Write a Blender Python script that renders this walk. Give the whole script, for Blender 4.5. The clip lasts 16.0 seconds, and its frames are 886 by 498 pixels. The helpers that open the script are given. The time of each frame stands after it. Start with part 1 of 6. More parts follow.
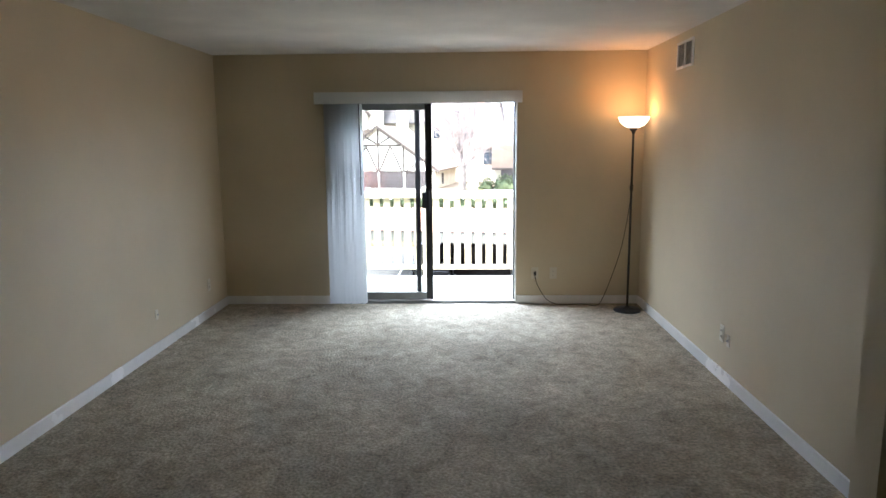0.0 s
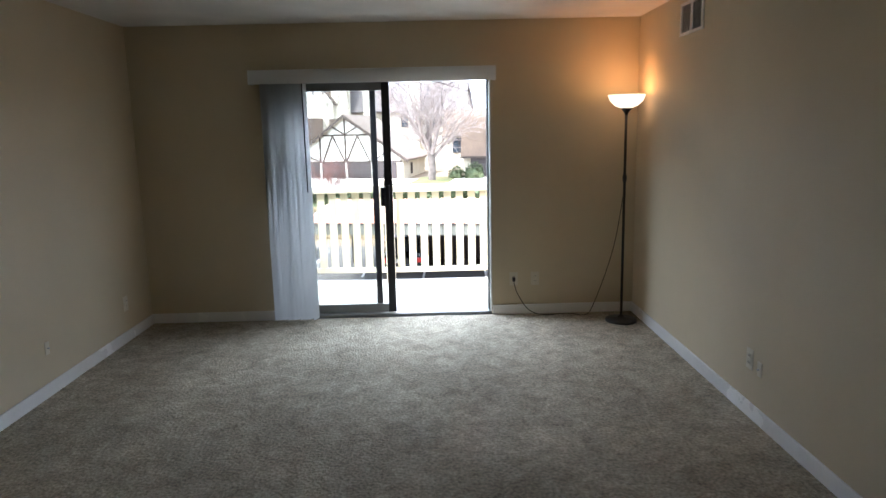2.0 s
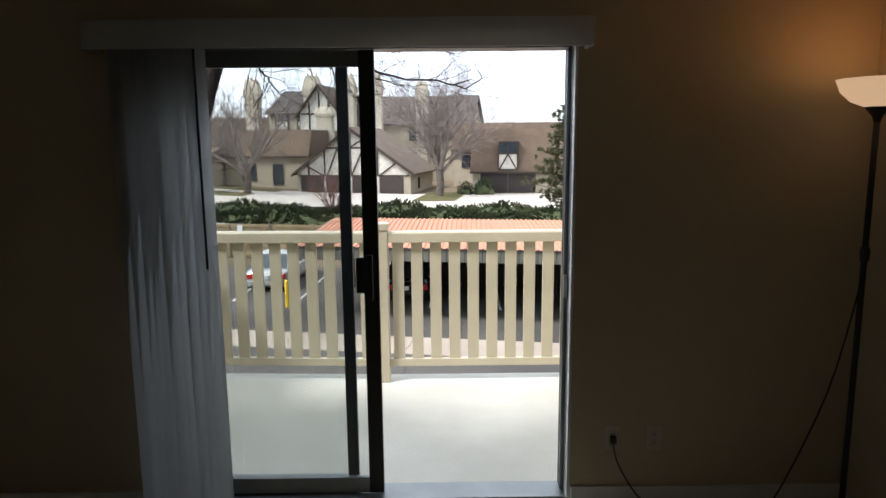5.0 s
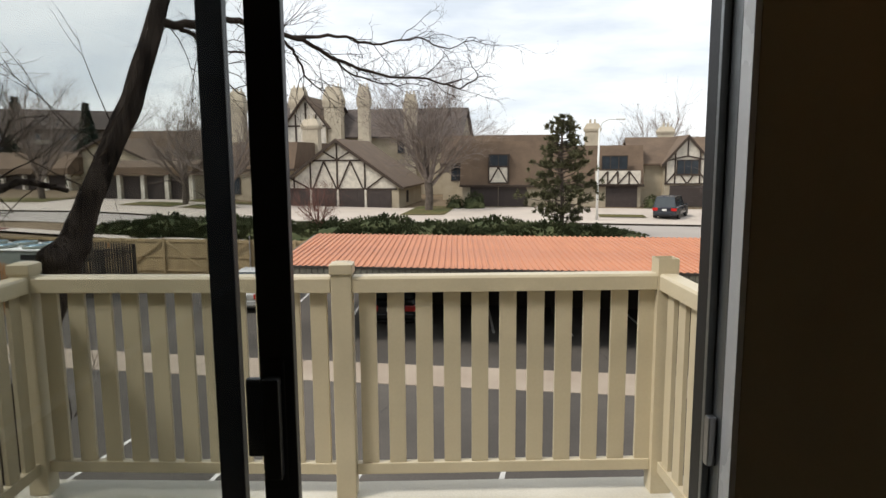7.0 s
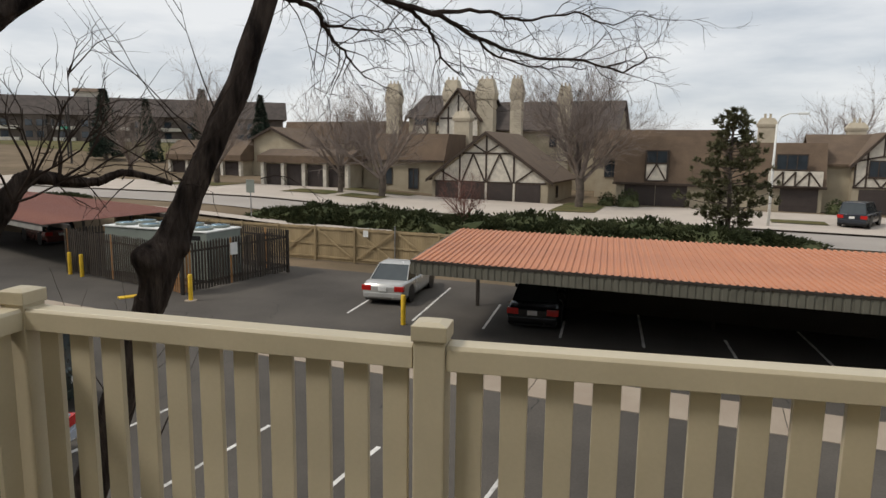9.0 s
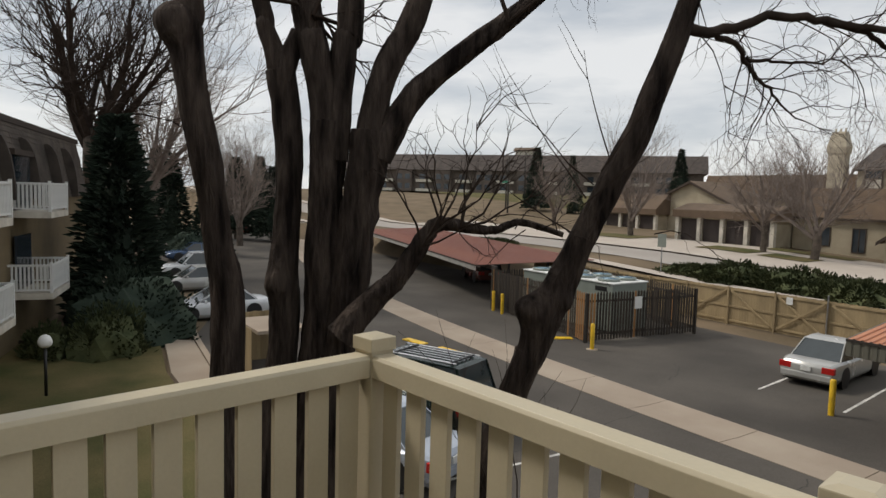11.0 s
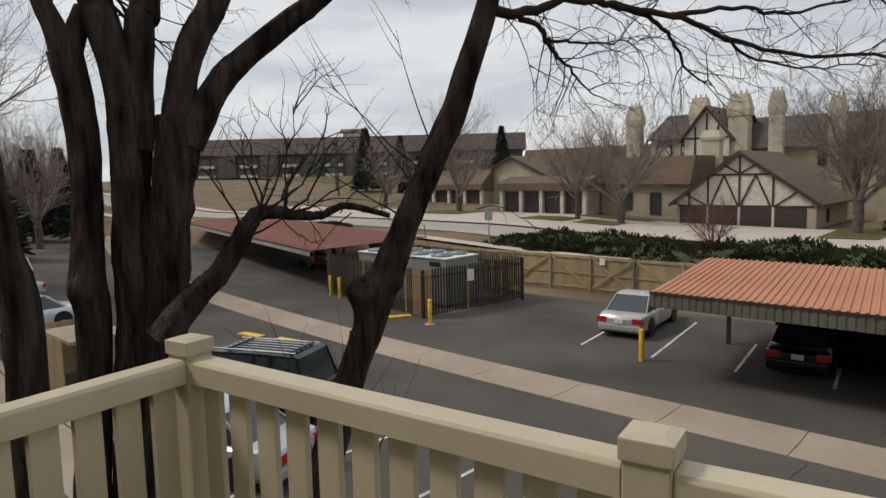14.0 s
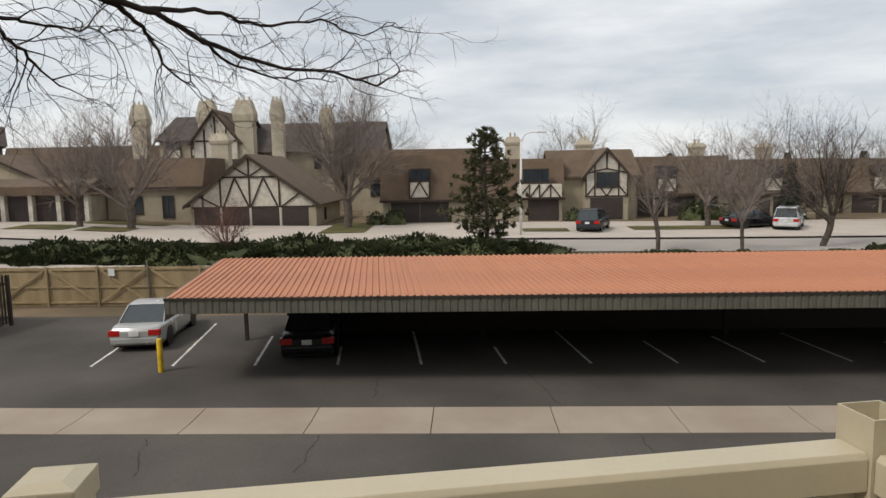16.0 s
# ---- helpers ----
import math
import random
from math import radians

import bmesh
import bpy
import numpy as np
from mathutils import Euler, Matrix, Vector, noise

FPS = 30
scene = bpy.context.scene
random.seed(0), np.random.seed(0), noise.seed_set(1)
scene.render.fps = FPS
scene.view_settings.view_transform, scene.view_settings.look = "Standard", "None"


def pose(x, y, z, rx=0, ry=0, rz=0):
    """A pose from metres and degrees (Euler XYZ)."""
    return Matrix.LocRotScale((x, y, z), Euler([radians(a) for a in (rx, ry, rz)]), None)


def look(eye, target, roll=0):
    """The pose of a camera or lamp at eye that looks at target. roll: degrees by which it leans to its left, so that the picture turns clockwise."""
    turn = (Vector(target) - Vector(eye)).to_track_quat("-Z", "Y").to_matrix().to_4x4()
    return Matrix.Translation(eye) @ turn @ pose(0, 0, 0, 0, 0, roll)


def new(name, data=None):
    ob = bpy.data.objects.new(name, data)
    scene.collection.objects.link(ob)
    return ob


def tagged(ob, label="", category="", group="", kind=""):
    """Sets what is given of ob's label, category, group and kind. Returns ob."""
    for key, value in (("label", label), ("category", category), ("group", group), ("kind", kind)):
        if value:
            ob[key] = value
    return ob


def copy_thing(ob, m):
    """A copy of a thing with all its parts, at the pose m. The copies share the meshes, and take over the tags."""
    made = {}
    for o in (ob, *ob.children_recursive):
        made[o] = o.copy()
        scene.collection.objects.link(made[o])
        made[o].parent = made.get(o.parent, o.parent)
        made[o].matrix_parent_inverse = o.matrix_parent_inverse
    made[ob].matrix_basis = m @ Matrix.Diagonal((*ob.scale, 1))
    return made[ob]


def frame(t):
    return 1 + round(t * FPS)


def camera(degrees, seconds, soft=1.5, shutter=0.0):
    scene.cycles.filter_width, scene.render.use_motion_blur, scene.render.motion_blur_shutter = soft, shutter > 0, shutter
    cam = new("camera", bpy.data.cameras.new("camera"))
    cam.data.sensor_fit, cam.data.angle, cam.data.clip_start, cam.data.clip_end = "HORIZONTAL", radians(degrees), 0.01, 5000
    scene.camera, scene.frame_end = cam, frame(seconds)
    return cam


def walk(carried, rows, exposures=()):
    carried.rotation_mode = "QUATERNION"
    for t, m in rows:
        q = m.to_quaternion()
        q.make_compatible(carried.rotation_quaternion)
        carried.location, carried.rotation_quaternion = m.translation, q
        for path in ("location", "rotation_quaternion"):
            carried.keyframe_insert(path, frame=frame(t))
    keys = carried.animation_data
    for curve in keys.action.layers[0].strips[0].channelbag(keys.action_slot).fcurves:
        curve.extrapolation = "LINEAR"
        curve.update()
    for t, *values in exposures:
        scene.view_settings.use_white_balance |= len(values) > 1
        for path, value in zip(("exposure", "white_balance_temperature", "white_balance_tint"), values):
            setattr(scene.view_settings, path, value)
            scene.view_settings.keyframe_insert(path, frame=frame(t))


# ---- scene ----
cam = camera(67.5, 16.0)
PATH = [
    (0, (0.375, -6.49, 1.611), (0.318, -4.517, 1.29), -0.5),
    (0.5, (0.412, -6.446, 1.599), (0.341, -4.478, 1.251), -0.9),
    (1, (0.419, -6.27, 1.578), (0.372, -4.303, 1.216), -1.7),
    (1.5, (0.396, -5.955, 1.595), (0.409, -3.989, 1.229), -2.0),
    (2, (0.417, -5.539, 1.583), (0.446, -3.571, 1.228), -1.3),
    (2.5, (0.448, -5.109, 1.592), (0.479, -3.139, 1.246), -0.5),
    (3, (0.416, -4.64, 1.614), (0.45, -2.669, 1.274), -0.9),
    (3.5, (0.419, -4.149, 1.609), (0.423, -2.177, 1.278), -0.2),
    (4, (0.4, -3.712, 1.609), (0.415, -1.736, 1.299), -0.2),
    (4.2, (0.385, -3.513, 1.614), (0.402, -1.538, 1.298), -0.6),
    (6.5, (0.33, -1.52, 1.543), (0.329, 0.458, 1.25), -0.2),
    (7, (0.34, -1.161, 1.538), (0.385, 0.819, 1.262), -0.4),
    (7.5, (0.329, -0.829, 1.548), (0.384, 1.151, 1.268), -0.4),
    (8, (0.364, -0.5, 1.55), (0.313, 1.476, 1.249), 0.5),
    (10.3, (0.27, 0.458, 1.574), (-0.751, 2.167, 1.383), -0.1),
    (10.5, (0.255, 0.483, 1.571), (-0.889, 2.115, 1.402), 0.2),
    (11, (0.234, 0.622, 1.548), (-1.204, 2.003, 1.385), 1.6),
    (11.5, (0.23, 0.662, 1.548), (-1.374, 1.846, 1.381), 1.7),
    (12, (0.218, 0.675, 1.544), (-1.436, 1.788, 1.379), 1.6),
    (12.5, (0.23, 0.667, 1.549), (-1.416, 1.792, 1.386), 1.4),
    (13, (0.223, 0.663, 1.55), (-1.326, 1.917, 1.386), 1.2),
    (13.5, (0.204, 0.67, 1.552), (-1.137, 2.142, 1.369), -0.1),
    (14, (0.254, 0.683, 1.556), (-0.797, 2.37, 1.34), -1.2),
    (14.5, (0.363, 0.683, 1.586), (-0.384, 2.524, 1.352), -0.6),
    (15, (0.418, 0.798, 1.553), (-0.038, 2.733, 1.327), -0.3),
    (15.5, (0.449, 0.814, 1.554), (0.356, 2.798, 1.315), -1.1),
    (16, (0.439, 0.835, 1.546), (0.72, 2.801, 1.31), -1.0),
]
EXPOSURE = [(0.0, 4.35, 5350, 10), (1.5, 4.0, 5350, 10), (2.5, 3.25, 5350, 10), (3.5, 2.45, 5350, 10), (4.2, 1.9, 5500, 10), (6.5, 0.85, 6500, 10), (7.5, 0.3, 6600, 10), (8.2, 0.08, 6600, 10), (10.5, 0.0, 6700, 10), (13.0, -0.15, 6700, 10), (14.5, -0.05, 6600, 10), (16.0, 0.06, 6600, 10)]
walk(cam, [(t, look(eye, aim, roll)) for t, eye, aim, roll in PATH], EXPOSURE)

# ---- end camera ----
# ---- world, sun, lamps ----
world = bpy.data.worlds.new("overcast_sky")
scene.world = world
world.use_nodes = True
wt = world.node_tree
wt.nodes.clear()
w_out = wt.nodes.new("ShaderNodeOutputWorld")
w_bg = wt.nodes.new("ShaderNodeBackground")
w_sky = wt.nodes.new("ShaderNodeTexSky")
w_sky.sky_type, w_sky.sun_disc = "NISHITA", False
w_sky.sun_elevation, w_sky.sun_rotation = radians(49), radians(245)
w_co = wt.nodes.new("ShaderNodeTexCoord")
w_map = wt.nodes.new("ShaderNodeMapping")
w_map.inputs["Scale"].default_value = (1.6, 1.6, 7.0)
w_noise = wt.nodes.new("ShaderNodeTexNoise")
w_noise.inputs["Scale"].default_value, w_noise.inputs["Detail"].default_value = 1.7, 7.0
w_noise.inputs["Roughness"].default_value = 0.55
w_ramp = wt.nodes.new("ShaderNodeValToRGB")
w_ramp.color_ramp.elements[0].position, w_ramp.color_ramp.elements[0].color = 0.36, (5.6, 6.1, 6.7, 1)
w_ramp.color_ramp.elements[1].position, w_ramp.color_ramp.elements[1].color = 0.60, (8.6, 8.8, 9.0, 1)
w_mix = wt.nodes.new("ShaderNodeMixRGB")
w_mix.inputs[0].default_value = 0.88
wt.links.new(w_co.outputs["Generated"], w_map.inputs[0])
wt.links.new(w_map.outputs[0], w_noise.inputs["Vector"])
wt.links.new(w_noise.outputs["Fac"], w_ramp.inputs[0])
wt.links.new(w_sky.outputs[0], w_mix.inputs[1])
wt.links.new(w_ramp.outputs[0], w_mix.inputs[2])
wt.links.new(w_mix.outputs[0], w_bg.inputs[0])
w_bg.inputs[1].default_value = 0.1
wt.links.new(w_bg.outputs[0], w_out.inputs[0])

# added lamp, unseen above the door, standing in for sky light to brighten the room
sky_fill = new("door_fill_lamp", bpy.data.lights.new("door_fill_lamp", "AREA"))
sky_fill.data.shape, sky_fill.data.size, sky_fill.data.size_y = "RECTANGLE", 1.7, 0.3
sky_fill.data.energy, sky_fill.data.color = 5.0, (0.92, 0.96, 1.0)
sky_fill.matrix_world = look((0, 0.42, 2.30), (0, -3.2, 0.2))
sun = new("sun", bpy.data.lights.new("sun", "SUN"))
sun.data.energy, sun.data.angle, sun.data.color = 2.0, radians(12), (1.0, 0.95, 0.88)
sun.matrix_world = look((0, 0, 30), (0.66, 0.30, 30 - 0.82))

# ---- materials ----
def mat(name, color, rough=0.7, var=0.12, scale=6.0, fine=90.0, bump=0.15, metal=0.0, second=None, stretch=(1, 1, 1), spec=0.5, rand=0.0, per="object", dist=0.01):
    m = bpy.data.materials.new(name)
    m.use_nodes = True
    nt = m.node_tree
    n, l = nt.nodes, nt.links
    p = n["Principled BSDF"]
    p.inputs["Metallic"].default_value = metal
    p.inputs["Specular IOR Level"].default_value = spec
    co = n.new("ShaderNodeTexCoord")
    mp = n.new("ShaderNodeMapping")
    mp.inputs["Scale"].default_value = stretch
    l.new(co.outputs["Object"], mp.inputs[0])
    a = n.new("ShaderNodeTexNoise")
    a.inputs["Scale"].default_value, a.inputs["Detail"].default_value = scale, 5
    b = n.new("ShaderNodeTexNoise")
    b.inputs["Scale"].default_value, b.inputs["Detail"].default_value = fine, 3
    l.new(mp.outputs[0], a.inputs["Vector"])
    l.new(mp.outputs[0], b.inputs["Vector"])
    ra = n.new("ShaderNodeValToRGB")
    c2 = second or tuple(c * (1 - 2 * var) for c in color)
    c1 = color if second else tuple(min(1, c * (1 + var)) for c in color)
    ra.color_ramp.elements[0].position, ra.color_ramp.elements[0].color = 0.33, (*c2, 1)
    ra.color_ramp.elements[1].position, ra.color_ramp.elements[1].color = 0.67, (*c1, 1)
    l.new(a.outputs["Fac"], ra.inputs[0])
    fm = n.new("ShaderNodeMapRange")
    fm.inputs["To Min"].default_value, fm.inputs["To Max"].default_value = 1 - var, 1 + var
    l.new(b.outputs["Fac"], fm.inputs["Value"])
    mu = n.new("ShaderNodeVectorMath")
    mu.operation = "SCALE"
    l.new(ra.outputs[0], mu.inputs[0])
    last = fm.outputs[0]
    if rand:
        src = n.new("ShaderNodeObjectInfo" if per == "object" else "ShaderNodeNewGeometry")
        rm = n.new("ShaderNodeMapRange")
        rm.inputs["To Min"].default_value, rm.inputs["To Max"].default_value = 1 - rand, 1 + rand
        l.new(src.outputs["Random" if per == "object" else "Random Per Island"], rm.inputs["Value"])
        mm = n.new("ShaderNodeMath")
        mm.operation = "MULTIPLY"
        l.new(last, mm.inputs[0])
        l.new(rm.outputs[0], mm.inputs[1])
        last = mm.outputs[0]
    l.new(last, mu.inputs["Scale"])
    l.new(mu.outputs[0], p.inputs["Base Color"])
    rr = n.new("ShaderNodeMapRange")
    rr.inputs["To Min"].default_value, rr.inputs["To Max"].default_value = max(0.02, rough - 0.08), min(1, rough + 0.08)
    l.new(a.outputs["Fac"], rr.inputs["Value"])
    l.new(rr.outputs[0], p.inputs["Roughness"])
    if bump:
        bn = n.new("ShaderNodeBump")
        bn.inputs["Strength"].default_value, bn.inputs["Distance"].default_value = bump, dist
        l.new(b.outputs["Fac"], bn.inputs["Height"])
        l.new(bn.outputs[0], p.inputs["Normal"])
    return m


def glass(name, tint=(0.9, 0.95, 0.93), rough=0.0, mix=0.12):
    """Thin pane: see-through with a weak mirror."""
    m = bpy.data.materials.new(name)
    m.use_nodes = True
    n, l = m.node_tree.nodes, m.node_tree.links
    n.clear()
    o = n.new("ShaderNodeOutputMaterial")
    t = n.new("ShaderNodeBsdfTransparent")
    t.inputs[0].default_value = (*tint, 1)
    g = n.new("ShaderNodeBsdfGlossy")
    g.inputs["Roughness"].default_value = rough
    f = n.new("ShaderNodeFresnel")
    f.inputs[0].default_value = 1.45
    mx = n.new("ShaderNodeMixShader")
    l.new(f.outputs[0], mx.inputs[0])
    l.new(t.outputs[0], mx.inputs[1])
    l.new(g.outputs[0], mx.inputs[2])
    l.new(mx.outputs[0], o.inputs[0])
    return m


def glow(name, color, strength):
    m = bpy.data.materials.new(name)
    m.use_nodes = True
    p = m.node_tree.nodes["Principled BSDF"]
    p.inputs["Base Color"].default_value = (*color, 1)
    p.inputs["Emission Color"].default_value = (*color, 1)
    p.inputs["Emission Strength"].default_value = strength
    return m


M_WALL = mat("tan_wall_paint", (0.57, 0.487, 0.335), 0.62, 0.035, 1.3, 160, 0.12, spec=0.35, dist=0.003)
M_CEIL = mat("popcorn_ceiling", (0.74, 0.71, 0.66), 0.95, 0.05, 2.0, 130, 0.9, spec=0.2, dist=0.012)
M_CARPET = mat("taupe_carpet", (0.48, 0.425, 0.325), 0.98, 0.8, 1.1, 58, 1.0, second=(0.33, 0.29, 0.22), spec=0.08, dist=0.014)
M_TRIM = mat("white_trim_paint", (0.84, 0.83, 0.81), 0.26, 0.03, 3, 60, 0.05)
M_BLIND = mat("white_vinyl_blind", (0.72, 0.72, 0.70), 0.5, 0.03, 3, 60, 0.05)
M_ALU = mat("grey_aluminium_frame", (0.30, 0.31, 0.31), 0.38, 0.08, 6, 90, 0.08, metal=0.7)
M_BRONZE = mat("dark_bronze_frame", (0.018, 0.019, 0.021), 0.5, 0.1, 6, 90, 0.05, metal=0.0)
M_BLACK = mat("black_metal", (0.012, 0.012, 0.012), 0.45, 0.1, 8, 90, 0.05)
M_PLATE = mat("ivory_plastic", (0.62, 0.57, 0.46), 0.4, 0.03, 8, 60, 0.0)
M_GLASS = glass("door_glass", (0.92, 0.93, 0.925))
M_VINYL = mat("tan_vinyl_rail", (0.51, 0.445, 0.315), 0.42, 0.05, 2.5, 70, 0.05, spec=0.45, rand=0.03)
M_DECK = mat("pale_deck_coating", (0.57, 0.545, 0.47), 0.7, 0.12, 2.0, 80, 0.2, second=(0.48, 0.455, 0.385))
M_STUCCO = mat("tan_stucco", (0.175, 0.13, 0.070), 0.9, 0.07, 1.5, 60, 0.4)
M_ASPHALT = mat("asphalt", (0.105, 0.093, 0.080), 0.95, 0.25, 0.22, 25, 0.4, second=(0.062, 0.055, 0.048), spec=0.2)
M_CONC = mat("concrete", (0.36, 0.30, 0.235), 0.9, 0.10, 0.6, 30, 0.25, second=(0.30, 0.24, 0.185), spec=0.25, rand=0.05)
M_CONC2 = mat("pale_concrete", (0.48, 0.42, 0.36), 0.9, 0.08, 0.4, 30, 0.25, second=(0.42, 0.365, 0.31), spec=0.25)
M_STREET = mat("street_asphalt", (0.36, 0.325, 0.29), 0.95, 0.10, 0.15, 20, 0.3, second=(0.31, 0.28, 0.25), spec=0.2)
M_EARTH = mat("dry_ground", (0.20, 0.15, 0.10), 1.0, 0.2, 0.25, 12, 0.6, second=(0.13, 0.10, 0.065), spec=0.1)
M_LAWN = mat("dormant_lawn", (0.145, 0.115, 0.055), 1.0, 0.3, 0.5, 22, 0.8, second=(0.07, 0.075, 0.028), spec=0.1)
M_GRAVEL = mat("gravel_mulch", (0.25, 0.19, 0.145), 1.0, 0.35, 1.2, 18, 1.0, second=(0.16, 0.115, 0.085), spec=0.1, dist=0.03)
M_ROOFRED = mat("terracotta_metal_roof", (0.50, 0.215, 0.115), 0.6, 0.09, 0.5, 30, 0.1, second=(0.43, 0.18, 0.098), spec=0.35, rand=0.05, per="island")
M_ROOFRUST = mat("faded_red_metal_roof", (0.30, 0.125, 0.085), 0.7, 0.12, 0.4, 20, 0.15, second=(0.23, 0.095, 0.07), rand=0.06, per="island")
M_FASCIA = mat("grey_green_fascia", (0.115, 0.11, 0.085), 0.6, 0.10, 1.5, 40, 0.1, rand=0.06)
M_PALEFACE = mat("pale_weathered_fascia", (0.40, 0.385, 0.35), 0.6, 0.12, 1.5, 40, 0.1, rand=0.06)
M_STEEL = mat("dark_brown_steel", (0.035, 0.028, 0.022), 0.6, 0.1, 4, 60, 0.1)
M_FENCE = mat("weathered_fence_boards", (0.34, 0.255, 0.14), 0.9, 0.14, 1.5, 40, 0.3, stretch=(1, 1, 0.15), rand=0.12)
M_PICKET = mat("dark_stained_pickets", (0.040, 0.030, 0.021), 0.9, 0.2, 2, 40, 0.3, stretch=(1, 1, 0.15), rand=0.45)
M_PICKET2 = mat("orange_raw_pickets", (0.30, 0.15, 0.055), 0.9, 0.14, 2, 40, 0.3, stretch=(1, 1, 0.15), rand=0.15)
M_YELLOW = mat("safety_yellow_paint", (0.75, 0.47, 0.02), 0.5, 0.12, 3, 40, 0.1)
M_WHITE = mat("road_white_paint", (0.62, 0.60, 0.56), 0.8, 0.18, 3, 40, 0.1)
M_BARK = mat("dark_ridged_bark", (0.088, 0.068, 0.056), 1.0, 0.45, 9, 34, 1.0, second=(0.012, 0.009, 0.008), stretch=(1, 1, 0.18), spec=0.1, dist=0.05)
M_TWIG = mat("dark_twigs", (0.045, 0.033, 0.026), 1.0, 0.15, 5, 40, 0.2, spec=0.1)
M_TWIGFAR = mat("grey_brown_twigs", (0.23, 0.19, 0.165), 1.0, 0.15, 2, 20, 0.0, spec=0.1)
M_TWIGRED = mat("reddish_twigs", (0.20, 0.105, 0.085), 1.0, 0.15, 2, 20, 0.0, spec=0.1)
M_BARKFAR = mat("grey_bark", (0.12, 0.098, 0.08), 1.0, 0.2, 3, 20, 0.5, spec=0.1)
M_JUNIPER = mat("juniper_foliage", (0.085, 0.092, 0.042), 0.95, 0.2, 0.9, 14, 0.0, second=(0.042, 0.054, 0.026), spec=0.15, rand=0.45, per="island")
M_SPRUCE = mat("spruce_needles", (0.045, 0.060, 0.042), 0.95, 0.2, 0.9, 14, 0.0, second=(0.024, 0.036, 0.027), spec=0.15, rand=0.4, per="island")
M_PINE = mat("olive_pine_needles", (0.15, 0.142, 0.078), 0.95, 0.2, 0.9, 14, 0.0, second=(0.095, 0.098, 0.052), spec=0.15, rand=0.4, per="island")
M_HOUSE = mat("cream_brick", (0.40, 0.345, 0.25), 0.9, 0.10, 1.0, 16, 0.3, second=(0.33, 0.28, 0.20), rand=0.04)
M_TUDOR = mat("white_stucco_panel", (0.60, 0.555, 0.47), 0.9, 0.10, 2.5, 9, 0.3)
M_TIMBER = mat("dark_timber_trim", (0.052, 0.036, 0.026), 0.85, 0.12, 3, 30, 0.1)
M_ROOF = mat("brown_shingle_roof", (0.145, 0.10, 0.066), 0.95, 0.14, 0.8, 7, 0.5, second=(0.105, 0.072, 0.048), rand=0.05)
M_ROOFDARK = mat("dark_slate_shingle", (0.075, 0.06, 0.052), 0.95, 0.14, 0.8, 7, 0.5)
M_MANSARD = mat("dark_wood_shingle", (0.085, 0.068, 0.055), 0.95, 0.2, 1.2, 10, 0.4, rand=0.35)
M_GARAGE = mat("brown_garage_door", (0.050, 0.037, 0.032), 0.7, 0.08, 2, 20, 0.1)
M_WINDOW = mat("dark_window_glass", (0.03, 0.04, 0.05), 0.08, 0.1, 2, 10, 0.0, spec=0.7)
M_CHIM = mat("cream_chimney_brick", (0.47, 0.41, 0.31), 0.9, 0.10, 1.0, 14, 0.3)
M_FARB = mat("taupe_apartment_siding", (0.125, 0.10, 0.083), 0.9, 0.12, 0.5, 6, 0.1)
M_RUBBER = mat("tyre_rubber", (0.015, 0.015, 0.015), 0.85, 0.1, 8, 60, 0.1)
M_RIM = mat("alloy_rim", (0.45, 0.45, 0.46), 0.35, 0.05, 8, 60, 0.0, metal=0.8)
M_TAIL = mat("red_tail_lamp", (0.45, 0.015, 0.012), 0.15, 0.05, 8, 60, 0.0)
M_HEAD = mat("clear_head_lamp", (0.6, 0.62, 0.63), 0.1, 0.05, 8, 60, 0.0)
M_CARGLASS = mat("tinted_car_glass", (0.035, 0.045, 0.048), 0.05, 0.05, 3, 30, 0.0, spec=0.8)
M_ACGREY = mat("grey_green_cabinet", (0.21, 0.235, 0.205), 0.55, 0.05, 2, 30, 0.05)
M_SIGN = mat("sign_white", (0.70, 0.70, 0.67), 0.5, 0.04, 4, 30, 0.0)
M_GLOBE = mat("opal_globe", (0.80, 0.79, 0.76), 0.3, 0.03, 4, 30, 0.0)
M_RUST = mat("red_brown_post_paint", (0.13, 0.035, 0.022), 0.6, 0.1, 3, 30, 0.1)


# carpet: tufts, trodden pile and broad soiling
cn, cl = M_CARPET.node_tree.nodes, M_CARPET.node_tree.links
c_co = cn.new("ShaderNodeTexCoord")
c_mid = cn.new("ShaderNodeTexNoise")
c_mid.inputs["Scale"].default_value, c_mid.inputs["Detail"].default_value, c_mid.inputs["Roughness"].default_value = 9.0, 6.0, 0.72
c_mid.inputs["Distortion"].default_value = 0.7
c_rm = cn.new("ShaderNodeMapRange")
c_rm.inputs["From Min"].default_value, c_rm.inputs["From Max"].default_value = 0.32, 0.68
c_rm.inputs["To Min"].default_value, c_rm.inputs["To Max"].default_value = 0.62, 1.18
c_mul = cn.new("ShaderNodeVectorMath")
c_mul.operation = "SCALE"
c_bsdf = cn["Principled BSDF"]
cl.new(c_co.outputs["Object"], c_mid.inputs["Vector"])
cl.new(c_mid.outputs["Fac"], c_rm.inputs["Value"])
cl.new(c_bsdf.inputs["Base Color"].links[0].from_socket, c_mul.inputs[0])
cl.new(c_rm.outputs[0], c_mul.inputs["Scale"])
cl.new(c_mul.outputs[0], c_bsdf.inputs["Base Color"])


def paint(name, color, metal=0.3):
    return mat(name, color, 0.25, 0.03, 2, 60, 0.0, metal=metal, spec=0.6)


